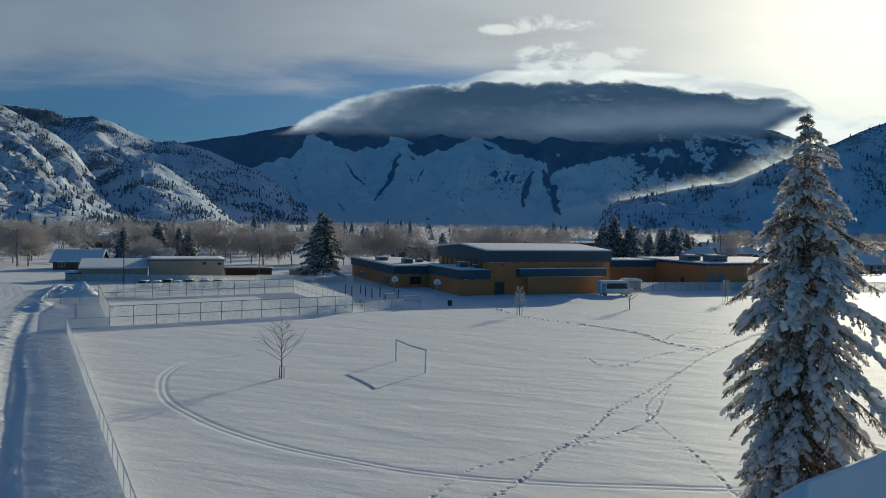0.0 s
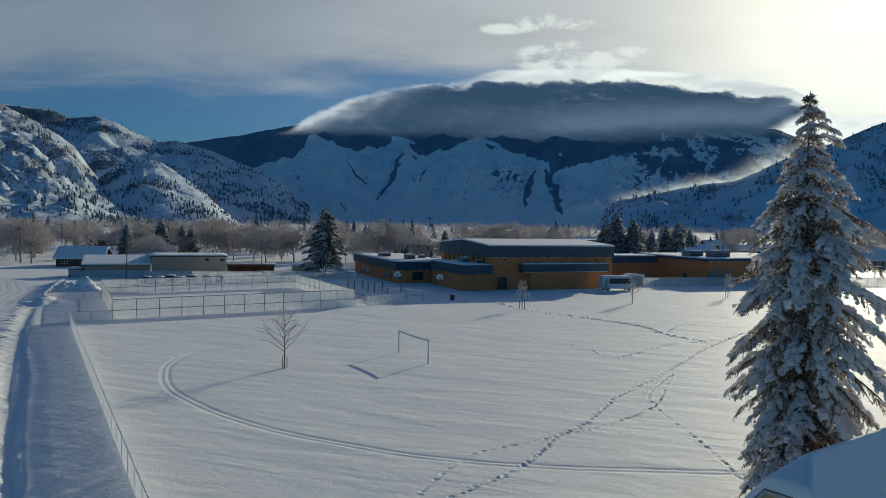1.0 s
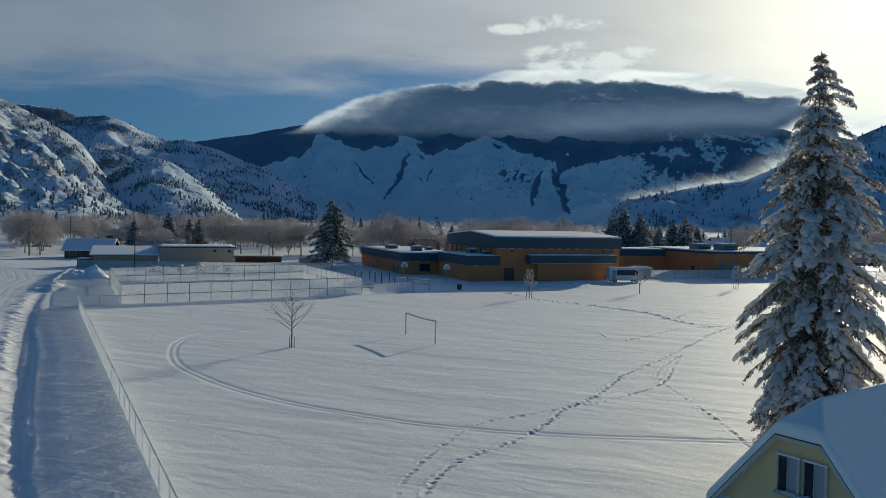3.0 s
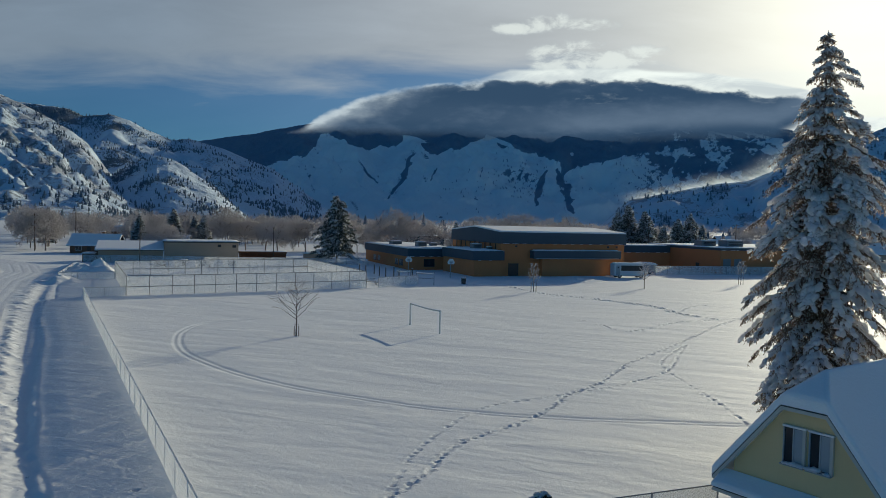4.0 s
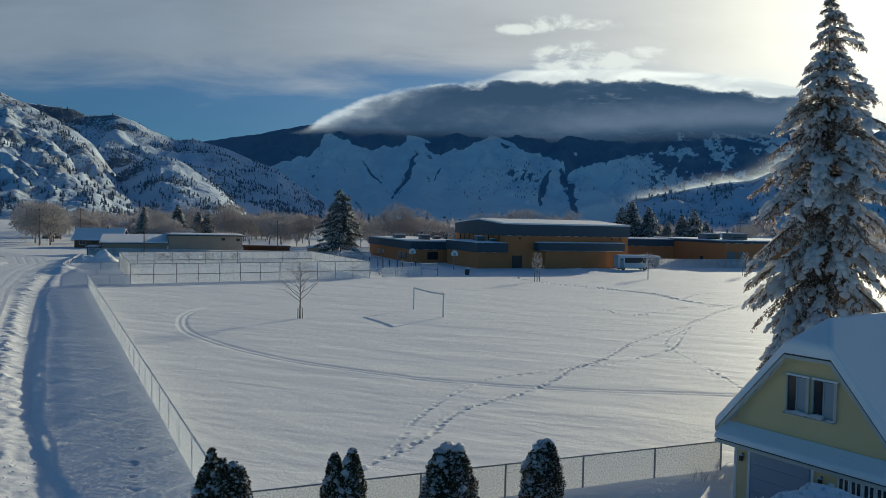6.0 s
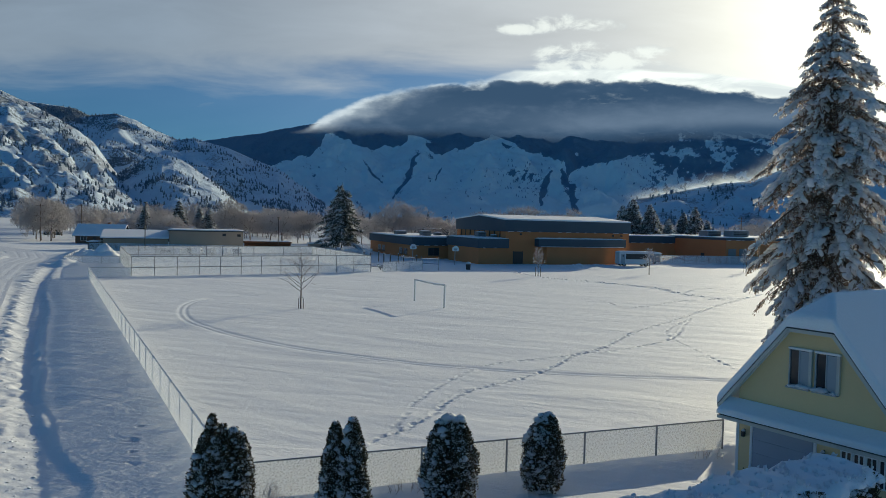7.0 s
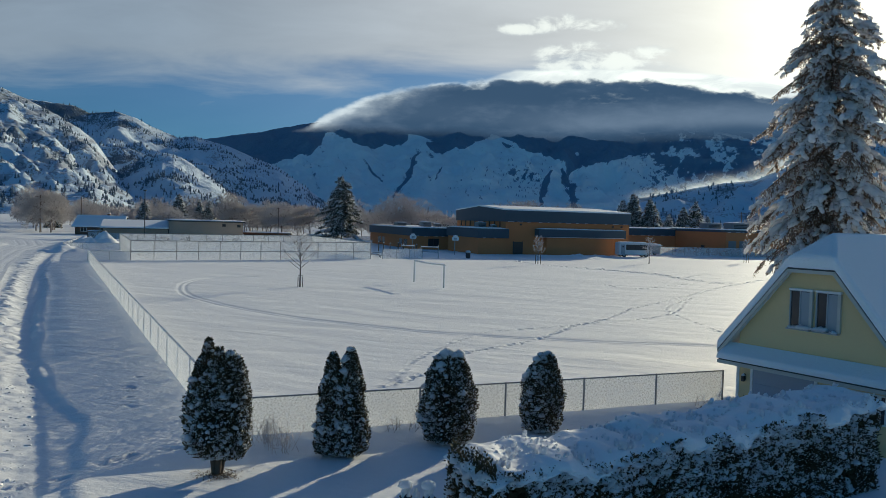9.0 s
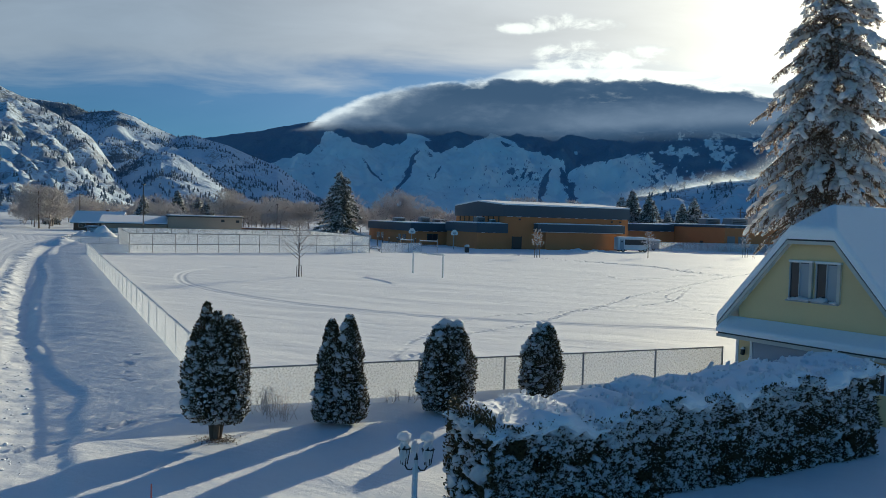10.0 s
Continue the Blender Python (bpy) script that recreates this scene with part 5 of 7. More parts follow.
# columnar cedars and the hedge
def cedar_column(stems, count, blob_count, seed, capped=1.0, base_w=0.9):
    """stems: rows of x, y, height, radius at the widest, height of the widest."""
    r_ = np.random.default_rng(seed)
    P, D, BP, BS, core = [], [], [], [], []
    weight = np.array([s[2] * s[3] for s in stems])
    for (sx, sy, h, r, hw), w in zip(stems, weight / weight.sum()):
        n = int(count * w)
        t = r_.uniform(0.0, 1, n)
        a = r_.uniform(0, 2 * np.pi, n)
        rough = 1 + 0.28 * grid_noise(a * 1.6, t * 7, seed) + 0.14 * grid_noise(a * 4, t * 16, seed + 1)
        shape = np.where(t < hw, 0.72 + 0.28 * np.sin(t / hw * np.pi / 2), np.clip(1 - np.clip((t - hw) / (1 - hw), 0, 1) ** 2.0, 0, 1) ** 0.8)
        rad = r * shape * rough * np.minimum(1, base_w + t * 6) * r_.uniform(0.78, 1.03, n) + 0.02
        o = np.stack([np.cos(a), np.sin(a), 0 * a], 1)
        P.append(o * rad[:, None] + np.stack([0 * a + sx, 0 * a + sy, t * h], 1))
        D.append(unit(o * r_.uniform(0.2, 0.9, n)[:, None] + np.array([0, 0, 0.7]) + r_.normal(0, 0.35, (n, 3))))
        nb = int(blob_count * 4.0 * w)
        t = np.r_[r_.beta(0.9, 1.15, nb - 7), r_.uniform(0.95, 1.0, 7)]
        a = r_.uniform(0, 2 * np.pi, nb)
        shape = np.where(t < hw, 0.72 + 0.28 * np.sin(t / hw * np.pi / 2), np.clip(1 - np.clip((t - hw) / (1 - hw), 0, 1) ** 2.0, 0, 1) ** 0.8)
        o = np.stack([np.cos(a), np.sin(a), 0 * a], 1)
        bulge = 1 + 0.28 * grid_noise(a * 1.6, t * 7, seed) + 0.14 * grid_noise(a * 4, t * 16, seed + 1)
        BP.append(o * (r * shape * bulge * np.minimum(1, base_w + t * 6) * 0.98)[:, None] + np.stack([0 * a + sx, 0 * a + sy, t * h + 0.02], 1))
        s = np.minimum(r_.gamma(0.8, 0.020, nb), 0.062) + 0.009
        s = np.where(r_.random(nb) < 0.022, r_.uniform(0.055, 0.105, nb), s)
        s = s * np.where(grid_noise(a * 2.2 + sx, t * 9 + sy, seed + 5) + 0.5 * grid_noise(a * 5, t * 20, seed + 6) > -0.1, 1.0, 0.5)
        s = s * (1 + 0.7 * np.clip(-o[:, 0], 0, 1))
        s[-7:] = capped * r * r_.uniform(0.12, 0.22, 7)
        BS.append(np.stack([s * 1.2, s], 1))
        # solid near-black filling paints the shade inside the foliage and blocks see-through
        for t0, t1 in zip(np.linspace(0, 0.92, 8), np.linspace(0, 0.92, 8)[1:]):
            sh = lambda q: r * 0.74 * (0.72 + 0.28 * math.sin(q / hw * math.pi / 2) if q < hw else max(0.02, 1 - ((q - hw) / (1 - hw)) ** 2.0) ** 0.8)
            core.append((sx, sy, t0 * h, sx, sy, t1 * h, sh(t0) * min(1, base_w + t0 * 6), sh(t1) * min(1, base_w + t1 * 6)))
    P, D = np.concatenate(P), np.concatenate(D)
    SD = unit(np.cross(D, r_.normal(size=D.shape)))
    BP = np.concatenate(BP)
    pick = r_.random(len(P)) < 0.24 + 0.16 * grid_noise(P[:, 0] * 3 + P[:, 1] * 3, P[:, 2] * 3, seed + 7)
    frost = cards("frost", P[pick] * np.array([1.03, 1.03, 1]), D[pick], SD[pick], r_.uniform(0.03, 0.09, pick.sum()), r_.uniform(0.02, 0.045, pick.sum()), m_pad)
    inner = tubes("core", core, m_cedar_shade, 12)
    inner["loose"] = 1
    return (inner, cards("foliage", P, D, SD, r_.uniform(0.05, 0.12, len(P)), r_.uniform(0.026, 0.05, len(P)), m_cedar),
            blobs("snow", BP, r_.normal(size=BP.shape) * np.array([1, 1, 0.2]), np.concatenate(BS), m_pad, 0.95, 0.14, True), frost)


# near-black colour stands for the shade between sprays, not for foliage
m_cedar_shade = mat("cedar_inner_shade", (0.018, 0.020, 0.012), 0.9, 0.4, 4.0, 20.0, spec=0.1)
CEDARS = ((-6.25, 18.75, "broad many-stemmed columnar cedar with a bare trunk base, dusted with snow", [(-0.05, 0, 2.95, 0.68, 0.26), (-0.42, 0.05, 3.05, 0.44, 0.28), (0.34, -0.05, 3.2, 0.46, 0.32), (-0.30, 0.1, 3.5, 0.26, 0.4), (0.05, -0.1, 3.3, 0.26, 0.4), (0.5, 0.05, 3.05, 0.3, 0.4)], 30000, 1500),
          (-3.33, 20.6, "slim twin-stemmed columnar cedar dusted with snow", [(-0.28, 0, 2.9, 0.42, 0.12), (0.22, 0, 3.04, 0.45, 0.12)], 22000, 1000),
          (-0.40, 22.3, "stout columnar cedar with a snow-capped rounded top", [(0, 0, 2.72, 0.78, 0.32), (-0.28, 0, 2.62, 0.46, 0.4), (0.26, 0.0, 2.7, 0.52, 0.4)], 24000, 1100),
          (2.62, 23.8, "columnar cedar with a rounded snow-capped top", [(-0.05, 0, 2.5, 0.60, 0.35), (0.12, 0, 2.55, 0.46, 0.45)], 18000, 850))
for n, (x, y, label, stems, c, b) in enumerate(CEDARS):
    raise_ = 0.42 if n == 0 else 0.06
    ob = thing("columnar_cedar", pose(x, y, ground_z(x, y)), label, "cedar", "cedars along the fence")
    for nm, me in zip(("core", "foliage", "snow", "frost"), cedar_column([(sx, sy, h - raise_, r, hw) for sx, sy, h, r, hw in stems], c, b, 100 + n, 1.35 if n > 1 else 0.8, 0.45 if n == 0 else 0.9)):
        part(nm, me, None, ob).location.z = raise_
    if n == 0:
        for k, (xa, xb, r0) in enumerate(((0.03, 0.12, 0.085), (-0.06, -0.16, 0.07), (0.0, -0.03, 0.08), (0.08, 0.24, 0.05))):
            part("trunk", rod((xa, 0.03 * k - 0.05, -0.08), (xb, 0.04 * k - 0.08, 0.85), r0, r0 * 0.8, 9), m_bark, ob, "reddish bare stem")
        lr = np.random.default_rng(12)
        lp = np.stack([lr.normal(0.1, 0.28, 420), lr.normal(-0.15, 0.2, 420), lr.uniform(0.02, 0.06, 420)], 1)
        ld = unit(lr.normal(size=(420, 3)) * np.array([1, 1, 0.15]))
        litter = cards("litter", lp, ld, unit(np.cross(ld, [[0, 0, 1.0]]) + lr.normal(0, 0.2, (420, 3))), lr.uniform(0.04, 0.1, 420), lr.uniform(0.02, 0.04, 420), m_bark)
        litter["loose"] = 1
        part("litter", litter, None, ob, "brown needles fallen on the snow")


def hedge():
    r_ = np.random.default_rng(5)
    length, deep = 11.65, 1.75
    ob = thing("cedar_hedge", pose(0.80, 13.83, 0, 0, 0, 29.8), "clipped dark cedar hedge under a thick cap of snow", "hedge")

    def top_h(x):
        return 1.80 + 0.038 * x + 0.06 * np.sin(x * 1.7) + 0.05 * np.sin(x * 4.3 + 1)

    n = 95000
    x = r_.uniform(-0.1, length, n)
    face = r_.choice(4, n, p=(0.77, 0.10, 0.12, 0.01))
    z = r_.uniform(0, 1, n) * top_h(x)
    bulge = 0.14 * grid_noise(x * 1.2, z * 1.2, 3) + 0.09 * grid_noise(x * 3.1, z * 3.1, 4)
    y = np.where(face == 0, -bulge, np.where(face == 1, deep + bulge, r_.uniform(0, deep, n)))
    x = np.where(face == 2, np.where(r_.random(n) < 0.7, -0.05, length) + 0.1 * grid_noise(y * 2, z * 2, 6), x)
    z = np.where(face == 3, top_h(x) - 0.03, z)
    P = np.stack([x, y, z], 1) + r_.normal(0, 0.035, (n, 3))
    o = np.where((face == 0)[:, None], [[0, -1.0, 0]], np.where((face == 1)[:, None], [[0, 1.0, 0]], [[-0.6, 0, 0.3]]))
    D = unit(o * r_.uniform(0.1, 0.9, n)[:, None] + np.array([0, 0, 0.55]) + r_.normal(0, 0.4, (n, 3)))
    part("foliage", cards("foliage", P, D, unit(np.cross(D, r_.normal(size=D.shape))), r_.uniform(0.05, 0.12, n), r_.uniform(0.026, 0.052, n), m_cedar), None, ob)
    # added near-black boxes put the hedge's inner shade into colour
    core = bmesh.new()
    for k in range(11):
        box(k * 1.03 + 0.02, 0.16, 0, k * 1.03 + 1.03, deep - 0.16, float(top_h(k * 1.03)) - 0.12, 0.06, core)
    part("core", core, m_cedar_shade, ob)
    # snow cap: a thick rounded blanket whose front hangs down in uneven tongues
    nx, ns = 420, 60
    gx_, q = np.meshgrid(np.linspace(-0.15, length + 0.12, nx), np.linspace(0, 1, ns))
    hang = np.clip(0.13 + 0.34 * fbm(gx_ * 0.7, 0 * gx_, 2, 15) + 0.30 * fbm(gx_ * 2.4, 0 * gx_, 2, 18, 0.5), 0.0, 0.8)
    ends = np.sqrt(np.clip(np.minimum(gx_ + 0.15, length + 0.12 - gx_) / 0.35, 0, 1))
    across = np.clip((q - 0.34) / 0.66, 0, 1)
    round_ = np.clip(1 - (2 * across - 1) ** 4, 0, 1) ** 0.6
    lump_ = 0.30 * fbm(gx_ * 0.9, across * 1.2, 2, 16) + 0.30 * fbm(gx_ * 2.4, across * 3.4, 2, 17, 0.4)
    front_ = np.clip(q / 0.34, 0, 1)
    yy = -0.13 + across * (deep + 0.30) - 0.05 * np.sin(front_ * np.pi) * (q < 0.34) - 0.05 * fbm(gx_ * 2, q * 9, 3, 14)
    yy = yy + 0.16 * (1 - front_) ** 2 - 0.14 * grid_noise(gx_ * 1.2, 0 * gx_ + 1.6, 3) * (1 - across)
    zz = top_h(gx_) - 0.05 - hang * (1 - front_) + round_ * ends * (0.25 + 0.20 * lump_)
    part("snow", mesh_from("snow", np.stack([gx_, yy, zz], -1).reshape(-1, 3), grid_faces(ns, nx), m_snow, True), None, ob)
    # tufts standing through the cap
    k = 420
    x, y = r_.uniform(-0.05, length, k), deep * r_.beta(0.9, 1.2, k)
    s = r_.gamma(2.2, 0.012, k) + 0.02
    part("snow", blobs("snow", np.stack([x, y, top_h(x) + 0.17 + 0.3 * s], 1), np.stack([0 * x + 0.2, r_.normal(0, 0.3, k), 1 + 0 * x], 1), np.stack([s * 1.3, s], 1), m_pad, 0.9, 0.12), None, ob)
    # clumps and specks of snow caught on the front and the open end
    nb = 13000
    x = r_.uniform(0, length, nb)
    z = np.clip(r_.beta(1.25, 1.0, nb), 0.03, 0.98) * top_h(x)
    keep = grid_noise(x * 0.9, z * 1.3, 19) + 0.6 * grid_noise(x * 3, z * 3, 20) + 0.7 * (z / 2.2) ** 3 - 0.01 * x > -0.28
    x, z = x[keep], z[keep]
    y = -0.03 - 0.14 * grid_noise(x * 1.2, z * 1.2, 3) - 0.09 * grid_noise(x * 3.1, z * 3.1, 4)
    s = np.minimum(r_.gamma(0.9, 0.022, len(x)), 0.08) + 0.008 + 0.03 * (z / top_h(x)) ** 6
    part("snow", blobs("snow", np.stack([x, y, z], 1), np.stack([1 + 0 * x, r_.normal(0, 0.4, len(x)), r_.normal(0, 0.5, len(x))], 1), np.stack([s * 1.2, s], 1), m_pad, 0.9, 0.14, True), None, ob)
    k = 90
    x = r_.uniform(0, length, k)
    z = np.clip(r_.beta(2.0, 1.2, k), 0.1, 0.92) * top_h(x)
    y = -0.04 - 0.14 * grid_noise(x * 1.2, z * 1.2, 3) - 0.09 * grid_noise(x * 3.1, z * 3.1, 4)
    s = np.minimum(r_.gamma(4.0, 0.016, k), 0.09) + 0.03
    part("snow", blobs("snow", np.stack([x, y, z], 1), np.stack([1 + 0 * x, r_.normal(0, 0.1, k), r_.normal(0, 0.4, k)], 1), np.stack([s * 1.5, s * 0.9], 1), m_pad, 0.9, 0.3), None, ob)
    nf = 10000
    x = r_.uniform(0, length, nf)
    z = r_.uniform(0.02, 1, nf) * top_h(x)
    keep = grid_noise(x * 1.3, z * 1.3, 29) + 0.5 * grid_noise(x * 4, z * 4, 30) > -0.25
    x, z = x[keep], z[keep]
    y = -0.05 - 0.14 * grid_noise(x * 1.2, z * 1.2, 3) - 0.09 * grid_noise(x * 3.1, z * 3.1, 4)
    D = unit(np.array([0, -0.5, 0.5]) + r_.normal(0, 0.5, (len(x), 3)))
    part("frost", cards("frost", np.stack([x, y, z], 1) + r_.normal(0, 0.03, (len(x), 3)), D, unit(np.cross(D, r_.normal(size=D.shape))), r_.uniform(0.03, 0.09, len(x)), r_.uniform(0.02, 0.04, len(x)), m_pad), None, ob, "specks of snow on the foliage")
    k = 240
    x = np.full(k, -0.08)
    y, z = r_.uniform(0, deep, k), r_.uniform(0.05, 1.9, k)
    s = r_.gamma(1.6, 0.03, k) + 0.02
    part("snow", blobs("snow", np.stack([x, y, z], 1), r_.normal(size=(k, 3)), np.stack([s, s], 1), m_pad, 0.8, 0.2), None, ob)


hedge()


# crumbled clods along the ploughed bank
def snow_clods(count=2200):
    r_ = np.random.default_rng(31)
    y = 14 + 76 * r_.uniform(0, 1, count) ** 1.5
    inn = r_.beta(1.1, 1.3, count) * 3.8
    x = along(y, CRUST) + 0.45 - inn / 0.83
    ok = x > along(y, BANK) - 3.9
    x, y = x[ok], y[ok]
    z = np.array([ground_z(a, b) for a, b in zip(x, y)])
    s = r_.gamma(1.6, 0.010, len(x)) + 0.012
    me = blobs("snow_clods", np.stack([x, y, z + 0.2 * s], 1), r_.normal(size=(len(x), 3)) * np.array([1, 1, 0.3]), np.stack([s * 1.3, s], 1), m_snow, 0.6, 0.25)
    tagged(new("snow_clods", me), "crumbled clods of snow along the ploughed roadside bank", "snow", kind="stuff")


snow_clods()

# ---- buildings ----
def thick(polys, dz_low, dz_high, bevel=0.0, segments=3):
    """Roof planes with thickness: polygons that share corners, drawn out upright."""
    bm = bmesh.new()
    seen, lows, highs = {}, [], []

    def vert(p, dz):
        key = (*[round(c, 3) for c in p], dz)
        if key not in seen:
            seen[key] = bm.verts.new((p[0], p[1], p[2] + dz))
        return seen[key]

    edges = {}
    for poly in polys:
        bm.faces.new([vert(p, dz_high) for p in poly])
        bm.faces.new([vert(p, dz_low) for p in poly][::-1])
        for a, b in zip(poly, poly[1:] + poly[:1]):
            k = frozenset((tuple(round(c, 3) for c in a), tuple(round(c, 3) for c in b)))
            edges.setdefault(k, []).append((a, b))
    for pairs in edges.values():
        if len(pairs) == 1:
            a, b = pairs[0]
            bm.faces.new((vert(a, dz_low), vert(b, dz_low), vert(b, dz_high), vert(a, dz_high)))
    bmesh.ops.recalc_face_normals(bm, faces=bm.faces)
    if bevel:
        top_edges = [e for e in bm.edges if len(e.link_faces) == 2 and e.calc_face_angle() > 0.15 and max(v_.co.z for v_ in e.verts) > -1e9
                     and all(any(abs(v_.co.z - w.co.z) < 1e-5 for w in [v_]) for v_ in e.verts)]
        high = set(seen[k] for k in seen if k[3] == dz_high)
        bmesh.ops.bevel(bm, geom=[e for e in top_edges if all(v_ in high for v_ in e.verts)], offset=bevel, segments=segments, profile=0.5, affect="EDGES")
    return bm


def window_unit(parent, x0, x1, z0, z1, y=0.0, frame_w=0.05, material=None, sill=False, split_at=0.5):
    """A window set 3 mm proud in a wall that faces -y: frame, two panes, mullion."""
    material = material or m_white
    w = part("window", box(x0, y - 0.01, z0, x1, y + 0.02, z1), m_glass, parent)
    bm = bmesh.new()
    for a, b, c, d in ((x0 - frame_w, x1 + frame_w, z1, z1 + frame_w), (x0 - frame_w, x1 + frame_w, z0 - frame_w, z0), (x0 - frame_w, x0, z0, z1), (x1, x1 + frame_w, z0, z1)):
        box(a, y - 0.06, c, b, y + 0.03, d, 0, bm)
    part("frame", bm, material, w)
    xm = x0 + (x1 - x0) * split_at
    part("mullion", box(xm - 0.02, y - 0.045, z0, xm + 0.02, y + 0.0, z1), material, w)
    if sill:
        part("sill", box(x0 - 0.08, y - 0.16, z0 - frame_w - 0.05, x1 + 0.08, y + 0.02, z0 - frame_w), material, w)
    return w


def yellow_house():
    ob = thing("house", pose(10.72, 24.89, 0, 0, 0, -52.7), "pale yellow garage house with a steep clipped gable under deep snow", "house")
    gable = [(-1.75, -0.1), (3.5, -0.1), (3.5, 3.18), (1.62, 5.42), (0.12, 5.42), (-1.75, 3.18)]
    part("wall", prism(gable, 0.0, 9.0), m_yellow, ob)
    F, B, R0 = -0.34, 9.4, 0.95
    le, re, cl, cr, ri = (-2.38, 2.38), (4.12, 2.38), (0.10, 5.46), (1.64, 5.46), (0.87, 6.28)
    polys = [[(le[0], F, le[1]), (cl[0], F, cl[1]), (ri[0], R0, ri[1]), (ri[0], B, ri[1]), (le[0], B, le[1])],
             [(cr[0], F, cr[1]), (re[0], F, re[1]), (re[0], B, re[1]), (ri[0], B, ri[1]), (ri[0], R0, ri[1])],
             [(cl[0], F, cl[1]), (cr[0], F, cr[1]), (ri[0], R0, ri[1])]]
    roof = part("roof", thick(polys, 0.0, 0.05), m_darktrim, ob, "dark roof edge under the snow")

    def puffed(p, dz):
        return [(x * 1.0, y + (-0.03 if y < 0 else 0), z) for x, y, z in p]

    part("snow", thick([puffed(p, 0) for p in polys], 0.054, 0.46, 0.16, 4), m_snow, roof, "deep smooth snow on the roof")
    # rake boards along the gable
    for (xa, za), (xb, zb) in ((le, cl), (cl, cr), (cr, re)):
        d = Vector((xb - xa, 0, zb - za)).normalized()
        nrm = Vector((-d.z, 0, d.x)) * 0.105
        pts = [(xa, za), (xb, zb), (xb - nrm.x, zb - nrm.z), (xa - nrm.x, za - nrm.z)]
        part("rake_board", prism(pts, F - 0.03, F + 0.02), m_board, roof, "pale weathered rake board")
    soffit = thick([[(x, y, z) for x, y, z in polys[0]], polys[1], polys[2]], -0.08, -0.024)
    part("soffit", soffit, m_white, roof)
    # pent roof over the garage door
    pent = [[(-2.1, -0.66, 2.16), (4.1, -0.66, 2.16), (4.1, 0.0, 2.5), (-2.1, 0.0, 2.5)]]
    pr = part("pent_roof", thick(pent, -0.06, 0.05), m_darktrim, ob)
    part("fascia", box(-2.13, -0.70, 2.03, 4.13, -0.662, 2.14), m_board, pr)
    part("snow", thick([[(-2.14, -0.73, 2.14), (4.14, -0.73, 2.14), (4.14, -0.004, 2.52), (-2.14, -0.004, 2.52)]], 0.056, 0.24, 0.09, 4), m_snow, pr, "rounded snow on the pent roof")
    part("soffit", box(-2.1, -0.66, 2.02, 4.1, -0.004, 2.06), m_white, pr)
    # corner boards, garage door, upper windows, lower windows
    for x in (-1.80, 3.45):
        part("corner_board", box(x, -0.02, 0, x + 0.1, 0.08, 1.97), m_white, ob)
    gd = part("garage_door", box(-1.15, -0.03, -0.05, 0.98, 0.02, 1.92), m_garage, ob, "blue-grey sectional garage door")
    for k in range(4):
        part("panel", box(-1.12, -0.05, 0.02 + k * 0.475, 0.95, -0.032, 0.02 + k * 0.475 + 0.455, 0.008), m_garage, gd)
    for x in (-1.25, 0.99):
        part("door_trim", box(x, -0.05, 0, x + 0.09, 0.0, 1.96), m_white, gd)
    for x0, x1 in ((0.10, 0.72), (0.98, 1.62)):
        w = window_unit(ob, x0, x1, 3.56, 4.74, -0.02, 0.035, m_curtain, sill=True, split_at=0.5)
        part("blind", box(x0 + (x1 - x0) * 0.52, -0.034, 3.58, x1 - 0.01, -0.031, 4.72), m_curtain, w, "pale lowered blind")
        r_ = np.random.default_rng(int(x0 * 100))
        n = 16
        xs = r_.uniform(x0 - 0.04, x1 + 0.04, n)
        s = r_.gamma(3.0, 0.018, n) + 0.025
        part("snow", blobs("snow", np.stack([xs, np.full(n, -0.14), 3.50 + s * 0.6], 1), np.tile([1.0, 0, 0], (n, 1)), np.stack([s * 1.5, s], 1), m_pad, 0.9), None, w, "snow clinging to the sill")
        part("head_trim", box(x0 - 0.05, -0.13, 4.76, x1 + 0.14, 0.0, 4.83, 0.015), m_white, w, "white cap board dusted with snow")
        part("casing", box(x1 + 0.02, -0.11, 3.52, x1 + 0.12, 0.0, 4.76, 0.01), m_board, w, "grey weathered side casing")
        part("casing", box(x0 - 0.035, -0.06, 3.52, x0 - 0.004, 0.0, 4.76, 0.008), m_board, w)
    for k in range(4):
        window_unit(ob, 1.9 + k * 0.38, 2.18 + k * 0.38, 1.0, 1.82, -0.02, 0.04)
    for x in (-1.48, 1.32):
        lamp = part("wall_lamp", box(x - 0.05, -0.16, 1.42, x + 0.05, -0.04, 1.62, 0.02), m_black, ob, "small dark coach lamp")
        part("bracket", box(x - 0.03, -0.05, 1.45, x + 0.03, 0.0, 1.68), m_black, lamp)
        part("cap", rod((x, -0.1, 1.62), (x, -0.1, 1.70), 0.08, 0.02, 8), m_pad, lamp, "snow on the lamp")
    return ob


yellow_house()


